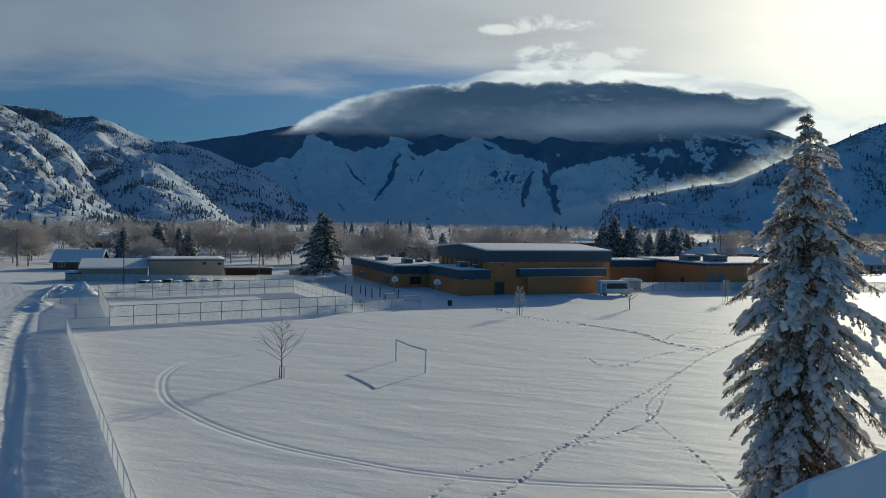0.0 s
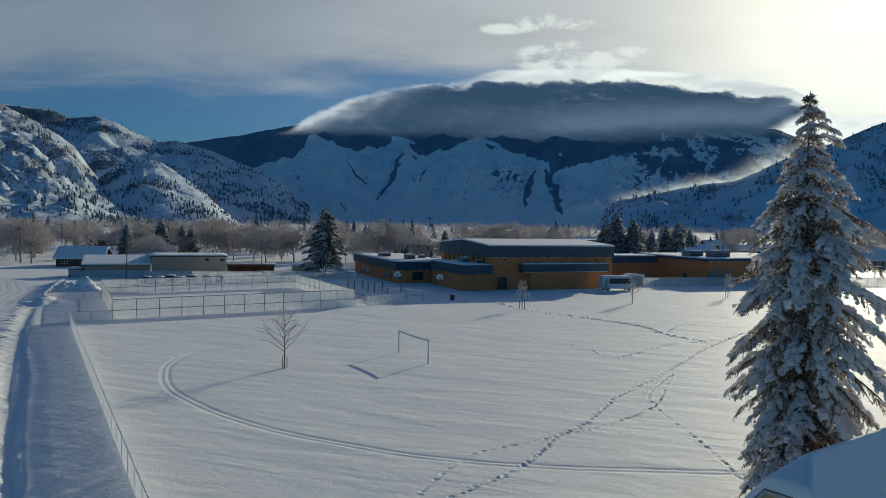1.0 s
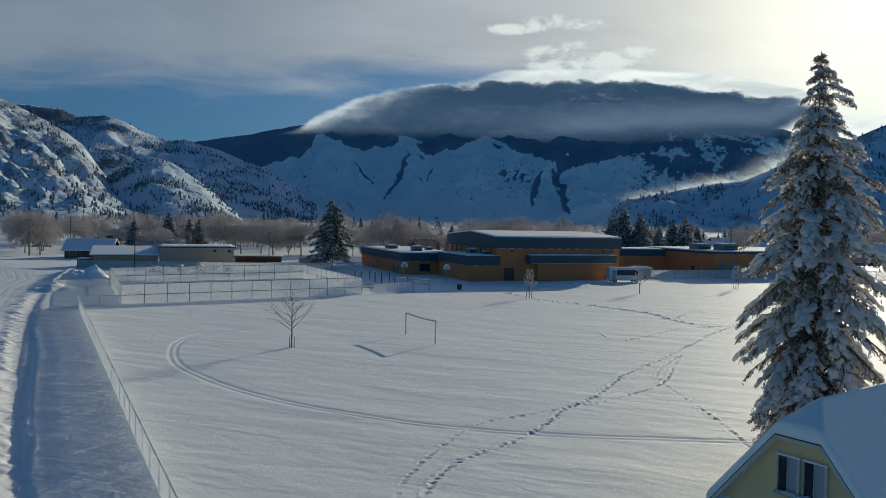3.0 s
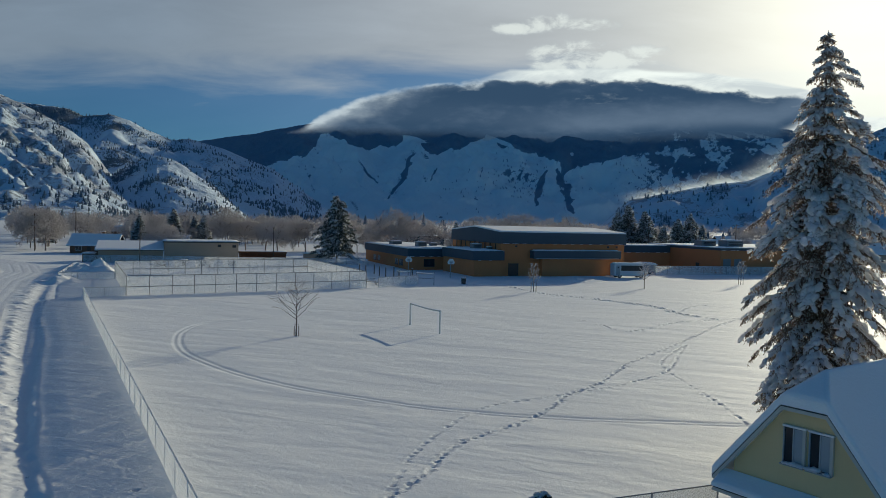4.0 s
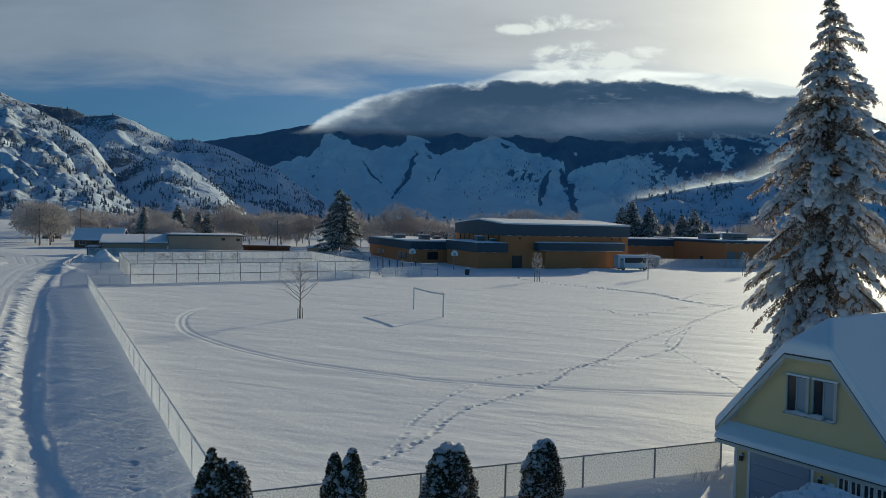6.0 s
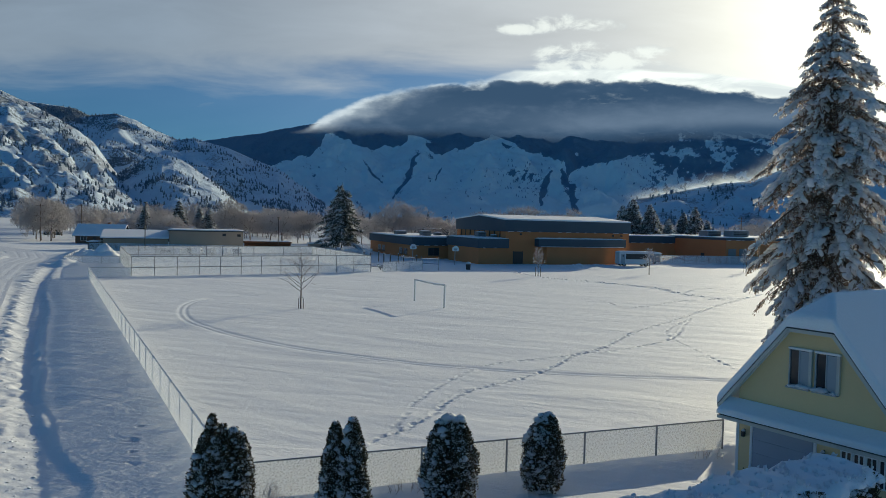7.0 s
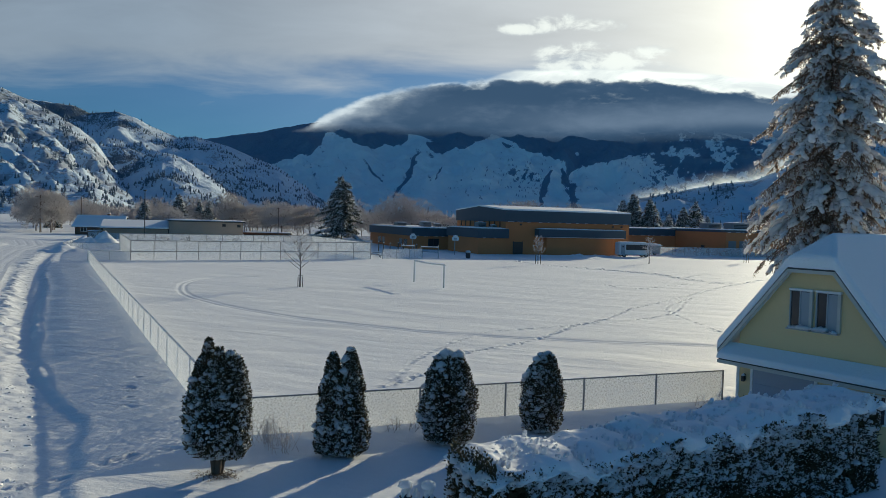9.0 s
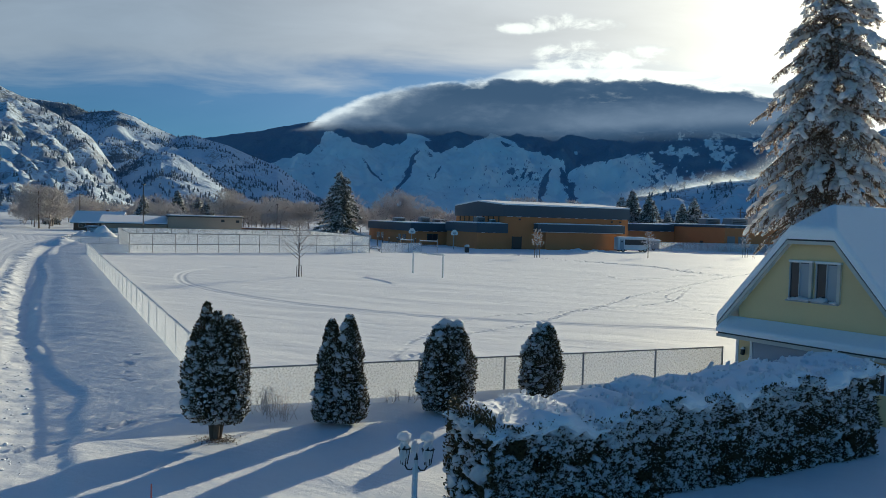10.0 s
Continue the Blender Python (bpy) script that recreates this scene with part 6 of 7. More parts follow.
def flat_block(parent, x0, y0, x1, y1, wall_h, top_h, wall_mat, over=0.25, name="wall", ridge=0.0):
    """Walls, a band of metal fascia round the top, and snow lying on the flat roof."""
    part(name, box(x0, y0, -0.3, x1, y1, wall_h), wall_mat, parent)
    bm = bmesh.new()
    o, tk = over, 0.35
    if ridge:
        ym = (y0 + y1) / 2
        for xa in (x0 - o, x1 + o - tk):
            sec = prism([(y0 - o, wall_h), (y1 + o, wall_h), (y1 + o, top_h), (ym, top_h + ridge), (y0 - o, top_h)], 0, tk)
            for v_ in sec.verts:
                v_.co = Vector((xa + v_.co.y, v_.co.x, v_.co.z))
            bmesh.ops.recalc_face_normals(sec, faces=sec.faces)
            me = bpy.data.meshes.new("tmp")
            sec.to_mesh(me)
            sec.free()
            bm.from_mesh(me)
            bpy.data.meshes.remove(me)
    else:
        box(x0 - o, y0 - o, wall_h, x0 - o + tk, y1 + o, top_h, 0, bm)
        box(x1 + o - tk, y0 - o, wall_h, x1 + o, y1 + o, top_h, 0, bm)
    box(x0 - o + tk, y0 - o, wall_h, x1 + o - tk, y0 - o + tk, top_h, 0, bm)
    box(x0 - o + tk, y1 + o - tk, wall_h, x1 + o - tk, y1 + o, top_h, 0, bm)
    f = part("fascia", bm, m_fascia, parent, "slate blue metal fascia band")
    if ridge:
        ym = (y0 + y1) / 2
        polys = [[(x0 - o, y0 - o, top_h), (x1 + o, y0 - o, top_h), (x1 + o, ym, top_h + ridge), (x0 - o, ym, top_h + ridge)],
                 [(x0 - o, ym, top_h + ridge), (x1 + o, ym, top_h + ridge), (x1 + o, y1 + o, top_h), (x0 - o, y1 + o, top_h)]]
        part("roof_snow", thick(polys, 0.004, 0.30, 0.1, 2), m_snow, f, "snow on the low-pitched roof")
    else:
        part("roof_snow", snow_slab(x0 - o + 0.02, y0 - o + 0.02, x1 + o - 0.02, y1 + o - 0.02, top_h + 0.004, 0.24, 1.0, 0.0), None, f, "snow on the flat roof")
    # strip of snow held on the bottom edge of the fascia
    r_ = np.random.default_rng(int(abs(x0 * 31 + y0 * 7)) + 1)
    bays = int((x1 - x0) / 2.2)
    for k in range(bays):
        a = x0 + (x1 - x0) * (k + r_.uniform(0.0, 0.3)) / bays
        part("ledge_snow", box(a, y0 - o - 0.05, wall_h - 0.03, a + r_.uniform(0.3, 1.4), y0 - o - 0.003, wall_h + 0.05, 0.02), m_pad, f)
    return f


def roof_unit(parent, x, y, z, w, d, h):
    u_ = part("roof_unit", box(x, y, z, x + w, y + d, z + h, 0.06), m_greyroof, parent, "grey rooftop ventilation unit")
    for k in range(3):
        part("louvre", box(x + 0.1 * w, y - 0.03, z + h * (0.2 + 0.22 * k), x + 0.9 * w, y - 0.003, z + h * (0.32 + 0.22 * k)), m_darksteel, u_)
    part("snow", snow_slab(x - 0.02, y - 0.02, x + w + 0.02, y + d + 0.02, z + h + 0.004, 0.18, 0.4, 0.0), None, u_)


def school():
    ob = thing("school", pose(6.8, 152.8, 0, 0, 0, 22.8), "low ochre school with tall gym, slate blue fascia, snowy roofs", "school")
    gym = part("gym", box(0, 0, -0.3, 29.8, 27, 6.7), m_brick, ob, "tall ochre gymnasium block")
    flat_block(gym, 0.02, 0.02, 29.78, 26.98, 6.7, 9.05, m_brick, 0.3, "upper_wall", 0.9)
    # ribs on the gym's west face, below the fascia
    for k in range(9):
        part("rib", box(-0.16, 2.5 + k * 2.7, 5.0, 0.0, 2.75 + k * 2.7, 6.7), m_door, gym)
    door = part("entrance_door", box(1.9, -0.06, -0.1, 3.9, 0.02, 2.6), m_door, gym, "dark double entrance door")
    part("door_frame", box(1.78, -0.09, -0.1, 1.9, 0.0, 2.7), m_darksteel, door)
    part("door_frame", box(3.9, -0.09, -0.1, 4.02, 0.0, 2.7), m_darksteel, door)
    for x in (3.2, 25.4, 27.6):
        part("vent", box(x, -0.06, 6.0, x + 0.5, 0.0, 6.35), m_darksteel, gym)
    annex = part("annex", box(8.8, -1.5, -0.3, 24.3, 0.0, 3.7), m_brick, ob, "projecting low ochre annex")
    part("fascia", box(6.7, -1.9, 3.7, 27.8, 0.0, 5.35), m_fascia, annex, "slate blue metal fascia band")
    part("roof_snow", snow_slab(6.72, -1.88, 27.78, -0.02, 5.354, 0.22, 0.5, 0.0), None, annex)
    part("ledge_snow", box(7.2, -1.97, 3.66, 27.2, -1.904, 3.76, 0.02), m_pad, annex)
    west = part("west_block", box(-6.35, -0.94, -0.3, -0.02, 16.4, 3.3), m_brick, ob)
    flat_block(west, -6.33, -0.92, -0.04, 16.38, 3.3, 5.2, m_brick, 0.3)
    roof_unit(west, -3.8, 5.5, 5.2, 1.9, 1.9, 1.2)
    roof_unit(west, -1.4, 3.5, 5.2, 1.1, 1.0, 0.7)
    wing = part("west_wing", box(-13.85, 18.7, -0.3, -0.35, 55, 2.95), m_brick, ob)
    flat_block(wing, -13.83, 18.72, -0.37, 54.98, 2.95, 4.75, m_brick, 0.3)
    window_unit(wing, -10.1, -7.7, 0.75, 2.35, 18.68, 0.08, m_darksteel)
    for y0, y1 in ((22.5, 25.2), (26.2, 28.6), (41.0, 43.5), (44.5, 47.4)):
        w = part("window", box(-13.90, y0, 0.8, -13.84, y1, 2.1), m_glass, wing)
        part("frame", box(-13.93, (y0 + y1) / 2 - 0.06, 0.8, -13.905, (y0 + y1) / 2 + 0.06, 2.1), m_curtain, w)
        part("sill", box(-13.98, y0 - 0.1, 0.68, -13.84, y1 + 0.1, 0.78), m_darksteel, w)
    roof_unit(wing, -9.5, 25, 4.75, 2.2, 2.2, 1.3)
    roof_unit(wing, -11.8, 38, 4.75, 2.6, 2.6, 1.0)
    roof_unit(wing, -4.5, 30, 4.75, 1.6, 1.4, 0.9)
    link = part("link", box(29.85, 19, -0.3, 56.9, 29, 4.2), m_brick, ob)
    flat_block(link, 30.2, 19.02, 56.7, 28.98, 4.2, 5.9, m_brick, 0.1)
    east = part("east_wing", box(57, 0.8, -0.3, 97, 29, 5.6), m_brick, ob, "long ochre east wing")
    flat_block(east, 57.02, 0.82, 96.98, 28.98, 5.6, 6.15, m_brick, 0.2)
    roof_unit(east, 58.5, 9, 6.15, 4.2, 3, 1.5)
    roof_unit(east, 62.5, 5, 6.15, 5.0, 3, 1.7)
    for x in (57.8, 61.0):
        part("loading_door", box(x, 0.7, 0, x + 2.2, 0.79, 3.6), m_greyroof, east, "blue-grey loading door")
    part("side_door", box(56.9, 8.0, 0, 56.99, 9.2, 2.3), m_door, east)


school()


def tan_hall():
    ob = thing("tan_hall", pose(-70.3, 169.8, 0, 0, 0, 22.8), "flat-roofed tan stucco hall with a white snowy edge", "building")
    part("wall", box(0, 0, -0.2, 16.6, 11, 4.6), m_tan, ob)
    part("roof_edge", box(-0.4, -0.4, 4.6, 17.0, 11.4, 4.86), m_darktrim, ob)
    part("roof_snow", snow_slab(-0.42, -0.42, 17.02, 11.42, 4.864, 0.22, 1.0, 0.0), None, ob)
    for x, z in ((5.6, 0.7), (11.8, 3.6), (15.2, 3.5)):
        part("vent", box(x, -0.05, z, x + 0.8, 0.0, z + 0.6), m_darksteel, ob)
    lean = thing("low_annex", pose(-83.3, 164.4, 0, 0, 0, 22.8), "low tan annex with a snow-covered shed roof", "building")
    part("wall", box(0, 0.3, -0.2, 13.8, 9, 2.75), m_tan, lean)
    part("roof", thick([[(-0.6, -0.6, 2.7), (13.9, -0.6, 2.7), (13.9, 9, 4.3), (-0.6, 9, 4.3)]], 0, 0.12), m_darktrim, lean)
    part("roof_snow", thick([[(-0.63, -0.63, 2.7), (13.93, -0.63, 2.7), (13.93, 9, 4.3), (-0.63, 9, 4.3)]], 0.125, 0.4, 0.12), m_snow, lean)
    part("porch", box(-3.2, 0.4, 0, -0.02, 6, 1.9), m_brown, lean, "dark timber porch")
    part("porch_snow", snow_slab(-3.5, 0.1, -0.62, 6.2, 1.904, 0.2, 0.5, 0.0), None, lean)
    for x in (9.6, 11.4):
        window_unit(lean, x, x + 0.9, 0.8, 1.5, 0.29, 0.06, m_darksteel)


tan_hall()


def bungalow(x, y, turn, w, d, wall_h, ridge_h, material, label, porch=False, chimney=True):
    """A gabled house; the ridge runs along its width."""
    ob = thing("bungalow", pose(x, y, 0, 0, 0, turn), label, "house")
    sec = prism([(0, -0.2), (d, -0.2), (d, wall_h), (d / 2, wall_h + (ridge_h - wall_h) * 0.92), (0, wall_h)], 0, w)
    for v_ in sec.verts:
        v_.co = Vector((v_.co.y, v_.co.x, v_.co.z))
    bmesh.ops.recalc_face_normals(sec, faces=sec.faces)
    part("wall", sec, material, ob)
    o = 0.7
    k = (ridge_h - wall_h) / (d / 2)
    polys = [[(-o, -o, wall_h - k * o), (w + o, -o, wall_h - k * o), (w + o, d / 2, ridge_h), (-o, d / 2, ridge_h)],
             [(-o, d / 2, ridge_h), (w + o, d / 2, ridge_h), (w + o, d + o, wall_h - k * o), (-o, d + o, wall_h - k * o)]]
    roof = part("roof", thick(polys, 0.02, 0.14), m_darktrim, ob)
    part("snow", thick(polys, 0.145, 0.45, 0.12, 2), m_snow, roof)
    for f in (0.12, 0.55, 0.8):
        window_unit(ob, w * f, w * f + 1.5, 0.9, min(2.0, wall_h - 0.2), -0.01, 0.07)
    part("door", box(w * 0.38, -0.04, 0, w * 0.38 + 0.95, 0.02, 2.0), m_door, ob)
    if chimney:
        c = part("chimney", box(w * 0.6, d * 0.55, ridge_h - 0.6, w * 0.6 + 0.7, d * 0.55 + 0.7, ridge_h + 0.9), m_brown, roof)
        part("cap", box(w * 0.6 - 0.06, d * 0.55 - 0.06, ridge_h + 0.9, w * 0.6 + 0.76, d * 0.55 + 0.76, ridge_h + 1.05), m_pad, c)
    return ob


bungalow(-107, 196, 14, 11.5, 10, 2.3, 4.9, m_brown, "brown bungalow with a wide snow-covered roof beside the road")
for x, y, t, w, d, a, b, mm, label in (
        (101, 330, 12, 15, 10, 2.6, 5.0, m_tan, "far bungalow with a snowy gable roof"), (122, 345, -8, 16, 10, 2.6, 4.8, m_brown, "far brown bungalow with a snowy roof"),
        (128, 300, 20, 18, 11, 2.8, 5.2, m_tan, "snow-roofed house behind the school"), (160, 290, 10, 18, 11, 2.8, 5.2, m_brown, "snow-roofed brown house beside parked cars"),
        (150, 360, 0, 14, 9, 2.6, 4.8, m_white, "far white house with a snowy roof"), (85, 400, 15, 16, 10, 2.6, 5, m_tan, "small far house with a snowy roof"), (178, 330, 12, 16, 10, 2.6, 5, m_tan, "far tan bungalow under snow"),
        (140, 420, 5, 16, 10, 2.8, 5.2, m_brown, "far brown house under snow"), (-135, 300, 0, 16, 10, 2.8, 5, m_tan, "far house with a snowy roof among frosted trees"), (112, 268, 18, 15, 10, 2.6, 4.9, m_brown, "brown bungalow with a snowy gable roof"),
        (140, 262, 14, 17, 10, 2.7, 5.1, m_tan, "tan bungalow under a smooth snowy roof"), (96, 372, 6, 14, 9, 2.6, 4.8, m_white, "small white house under snow"), (205, 300, 16, 17, 11, 2.8, 5.2, m_tan, "wide snow-roofed house at the valley's edge"), (190, 395, 4, 16, 10, 2.7, 5, m_brown, "far brown house with a white roof"),
        (-165, 330, 8, 16, 10, 2.8, 5, m_brown, "brown house under snow among bare trees"), (-98, 222, 14, 12, 9, 2.4, 4.4, m_tan, "snow-roofed house behind the brown bungalow"), (70, 460, 0, 18, 11, 2.8, 5.2, m_tan, "far house below the mountain")):
    bungalow(x, y, t, w, d, a, b, mm, label, chimney=False)


def shed_flat(name, x, y, turn, w, d, h, material, label, category="building", edge=None):
    ob = thing(name, pose(x, y, 0, 0, 0, turn), label, category)
    part("wall", box(0, 0, -0.2, w, d, h), material, ob)
    part("roof_edge", box(-0.2, -0.2, h, w + 0.2, d + 0.2, h + 0.25), edge or m_darktrim, ob)
    part("roof_snow", snow_slab(-0.22, -0.22, w + 0.22, d + 0.22, h + 0.254, 0.22, 1.0, 0.0), None, ob)
    return ob


shed_flat("flat_building", -22.5, 262, 0, 14, 10, 5.2, m_fascia, "low grey-blue flat-roofed building among frosted trees")
shed_flat("flat_building", 36, 330, 10, 46, 20, 6.0, m_brown, "long flat-roofed building far behind the gym")
shed_flat("flat_building", 62, 232, 12, 20, 10, 4.0, m_brown, "low dark building behind the school's link")
shed_flat("portable_classroom", -42, 190, 22, 5.8, 2.5, 1.7, m_tan, "small tan portable shed", "shed", m_white)
canopy = thing("covered_shelter", pose(-58.5, 187, 0, 0, 0, 12), "long brown timber shelter with a snow-edged roof", "shelter")
part("wall", box(0.3, 2.6, 0, 11.9, 2.8, 1.7), m_brown, canopy)
part("roof", box(0, -0.3, 1.7, 12.2, 3.4, 2.1), m_brown, canopy)
part("roof_snow", snow_slab(0, -0.3, 12.2, 3.4, 2.104, 0.2, 0.6, 0.0), None, canopy)
for k in range(6):
    part("post", box(0.3 + 2.3 * k, -0.1, -0.1, 0.5 + 2.3 * k, 0.1, 1.7), m_brown, canopy)

# ---- fences ----
def chain_fence(a, b, height, bays, material, label, name="chain_link_fence", rails=(1.0,), post_r=0.035, steel=None, group="", thick_snow=0.0):
    """Posts, rails and a sheet of woven wire from a to b."""
    steel = steel or m_steel
    a, b = Vector((*a, 0)), Vector((*b, 0))
    length = (b - a).length
    ob = thing(name, pose(a.x, a.y, 0, 0, 0, math.degrees(math.atan2(b.y - a.y, b.x - a.x))), label, "fence", group)
    post = None
    for k in range(bays + 1):
        x = length * k / bays
        if post is None:
            post = part("post", rod((0, 0, -0.15), (0, 0, height + 0.03), post_r, sides=8), steel, ob)
        else:
            p_ = new("post", post.data)
            p_.parent = ob
            p_.location.x = x
    for f in rails:
        part("rail", rod((0, 0, height * f), (length, 0, height * f), max(post_r * 0.72, 0.026) if height < 2 else 0.05, sides=6), steel, ob)
    if thick_snow:
        n = int(length / 0.22)
        xs = np.linspace(0, length, n)
        zs = height + post_r * 0.7 + 0.02 * rng.random(n)
        s = thick_snow * rng.uniform(0.5, 1.2, n)
        part("rail_snow", blobs("rail_snow", np.stack([xs, 0 * xs, zs], 1), np.tile([1.0, 0, 0], (n, 1)), np.stack([0 * s + 0.16, s], 1), m_pad, 0.9, 0.1), None, ob)
    n = bays * 2 + 1
    xs = np.linspace(0, length, n)
    wave = 0.008 * np.sin(xs * 2.3)
    low, high = -0.04, height - 0.01
    v_ = np.r_[np.stack([xs, wave + 0.02, np.full(n, low)], 1), np.stack([xs, wave + 0.02, np.full(n, high)], 1)]
    uv = np.r_[np.stack([xs, np.full(n, low)], 1), np.stack([xs, np.full(n, high)], 1)]
    part("wire_mesh", mesh_from("wire_mesh", v_, grid_faces(2, n), material, False, uv), None, ob, "woven wire thick with frost")
    return ob


chain_fence((-7.15, 21.85), (-50.8, 96.4), 1.37, 29, m_chain, "galvanised chain-link fence white with frost along the field", post_r=0.036, thick_snow=0.055, steel=m_frosted_steel)
chain_fence((-7.15, 21.85), (10.15, 29.25), 1.15, 6, m_chain_yard, "galvanised chain-link fence white with frost behind the yard", post_r=0.035)
chain_fence((-50.8, 96.4), (-46.3, 99.2), 1.25, 2, m_chain, "short chain-link fence joining the court fence")
COURT = [(-46.3, 99.2), (-16.3, 119.6), (-32.5, 149.9), (-62.5, 129.5)]
for a, b, n, label in ((COURT[0], COURT[1], 12, "tall chain-link court fence with two rails"), (COURT[1], COURT[2], 11, "side fence of the snowy court"),
                       (COURT[3], COURT[2], 12, "rear chain-link fence of the snowy court"), (COURT[0], COURT[3], 11, "side chain-link fence of the snowy court")):
    chain_fence(a, b, 2.7, n, m_chain_far, label, "court_fence", (1.0, 0.45), 0.052, m_courtsteel, "fences round the court")
chain_fence((-67.3, 119.8), (-59.9, 124.0), 1.2, 3, m_chain_far, "low chain-link fence before the snow heaps")
chain_fence((-67.3, 119.8), (-77.5, 143.5), 1.2, 9, m_chain_far, "low chain-link fence along the road's verge")
chain_fence((-86, 163.2), (-37, 171), 1.6, 17, m_chain_far, "snow-topped chain-link fence of the parking lot", thick_snow=0.07)
chain_fence((-47, 176), (-24, 178), 1.4, 9, m_chain_far, "chain-link fence beside the snowy lot")
chain_fence((-36, 205), (-10, 214), 1.5, 10, m_chain_far, "far chain-link fence beneath the frosted trees")
chain_fence((42.5, 169.5), (112, 186), 1.9, 24, m_chain, "frosted fence before the school's east wing", post_r=0.05, thick_snow=0.08)
chain_fence((-14.5, 121), (-8.5, 128.4), 1.6, 3, m_chain_far, "chain-link panels beside the playground")


# ---- sports and playground ----
def goal():
    ob = thing("football_goal", pose(-2.55, 73.1, 0, 0, 0, math.degrees(math.atan2(5.7, -3.35))), "white tubular football goal without a net, standing in snow", "goal")
    w, h = 6.7, 2.3
    for x in (0, w):
        part("post", rod((x, 0, -0.2), (x, 0, h), 0.085, sides=10), m_white, ob)
    bar = bmesh.new()
    sag = [(w * k / 6, 0, h - 0.11 * math.sin(math.pi * k / 6) * (1 - 0.1 * k)) for k in range(7)]
    for p0, p1 in zip(sag, sag[1:]):
        rod(p0, p1, 0.085, sides=10, bm=bar)
    part("crossbar", bar, m_white, ob, "white crossbar, sagging a little")
    for x in (0, w):
        part("stay", rod((x, 0, h - 0.05), (x, -0.22, h - 0.10), 0.03), m_white, ob)
    n = 46
    xs = np.linspace(0, w, n)
    s = rng.uniform(0.03, 0.06, n)
    part("bar_snow", blobs("bar_snow", np.stack([xs, 0 * xs, h + 0.06 - 0.11 * np.sin(np.pi * xs / w) * (1 - 0.6 * xs / w)], 1), np.tile([1.0, 0, 0], (n, 1)), np.stack([0 * s + 0.14, s], 1), m_pad), None, ob)


goal()


def hoop(x, y, turn, first=None):
    m = pose(x, y, 0, 0, 0, turn)
    if first:
        return copy_thing(first, m)
    ob = thing("basketball_hoop", m, "basketball hoop with a white fan-shaped board on a steel pole", "basketball hoop", "hoops of the playground")
    part("pole", rod((0, 0, -0.1), (0, 0, 3.0), 0.07), m_steel, ob)
    part("arm", rod((0, 0, 2.8), (0, -0.7, 3.1), 0.05), m_steel, ob)
    pts = [(0.7 * math.cos(a), 3.0 + 0.75 * math.sin(a)) for a in np.linspace(0, math.pi, 12)] + [(-0.55, 2.75), (0.55, 2.75)]
    board = part("backboard", prism(pts, -0.76, -0.70), m_white, ob)
    part("frame", box(-0.3, -0.775, 2.95, 0.3, -0.762, 3.3), m_curtain, board)
    bm = bmesh.new()
    for k in range(12):
        a, b = k / 12 * 6.283, (k + 1) / 12 * 6.283
        rod((0.23 * math.cos(a), -1.0 + 0.23 * math.sin(a), 2.85), (0.23 * math.cos(b), -1.0 + 0.23 * math.sin(b), 2.85), 0.015, sides=5, bm=bm)
    part("rim", bm, m_brown, ob)
    part("cap_snow", blobs("cap_snow", [(0, -0.73, 3.76), (0.2, -0.73, 3.72), (-0.2, -0.73, 3.72)], [(1, 0, 0)] * 3, [(0.22, 0.08)] * 3, m_pad), None, ob)
    return ob


h1 = hoop(-3.3, 144.1, 10)
hoop(-11.9, 149.0, 10, h1)

bin_ = thing("litter_bin", pose(-0.6, 132.1, 0), "dark round litter bin capped with snow", "bin")
part("body", rod((0, 0, -0.05), (0, 0, 0.95), 0.40, 0.45, 14), m_darksteel, bin_)
part("rim", rod((0, 0, 0.95), (0, 0, 1.02), 0.48, 0.48, 14), m_steel, bin_)
part("snow", blobs("snow", [(0, 0, 1.12)], [(1, 0, 0)], [(0.46, 0.45)], m_pad, 0.7, 0.05), None, bin_)

for x, y, w in ((-8.8, 128.9, 3.3), (-12.5, 131.8, 2.6)):
    ob = thing("climbing_frame", pose(x, y, 0, 0, 0, -20), "steel climbing frame with snowy bars on the playground", "playground equipment", "playground frames")
    for k in (0, w):
        part("post", rod((k, 0, -0.1), (k, 0, 2.3), 0.06), m_steel, ob)
    for z in (1.9, 1.1):
        part("bar", rod((0, 0, z), (w, 0, z), 0.05), m_steel, ob)
    part("bar_snow", box(0, -0.07, 1.95, w, 0.07, 2.05, 0.03), m_pad, ob)
POSTS = [(-21.8, 149.2), (-20.2, 147.0), (-18.9, 150.0), (-17.2, 144.6), (-15.6, 141.5), (-14.4, 145.0), (-12.6, 136.6), (-10.4, 139.8)]
bollard = None
for x, y in POSTS:
    m = pose(x, y, 0)
    if bollard is None:
        bollard = thing("playground_post", m, "weathered timber post with a cap of snow", "post", "posts of the playground")
        part("shaft", rod((0, 0, -0.1), (0, 0, 1.9), 0.11, 0.10, 8), m_pole, bollard)
        part("snow", blobs("snow", [(0, 0, 1.95)], [(1, 0, 0)], [(0.14, 0.14)], m_pad), None, bollard)
    else:
        copy_thing(bollard, m)


def bench(x, y, turn, first=None):
    m = pose(x, y, 0, 0, 0, turn)
    if first:
        return copy_thing(first, m)
    ob = thing("bench", m, "wooden bench half buried in snow", "bench", "benches round the court")
    part("seat", box(0, 0, 0.42, 2.4, 0.4, 0.47), m_pole, ob)
    for k in (0.3, 2.0):
        part("leg", box(k, 0.05, -0.05, k + 0.1, 0.35, 0.42), m_steel, ob)
    part("snow", snow_slab(0, 0, 2.4, 0.4, 0.474, 0.18, 0.2, 0.0), None, ob)
    return ob


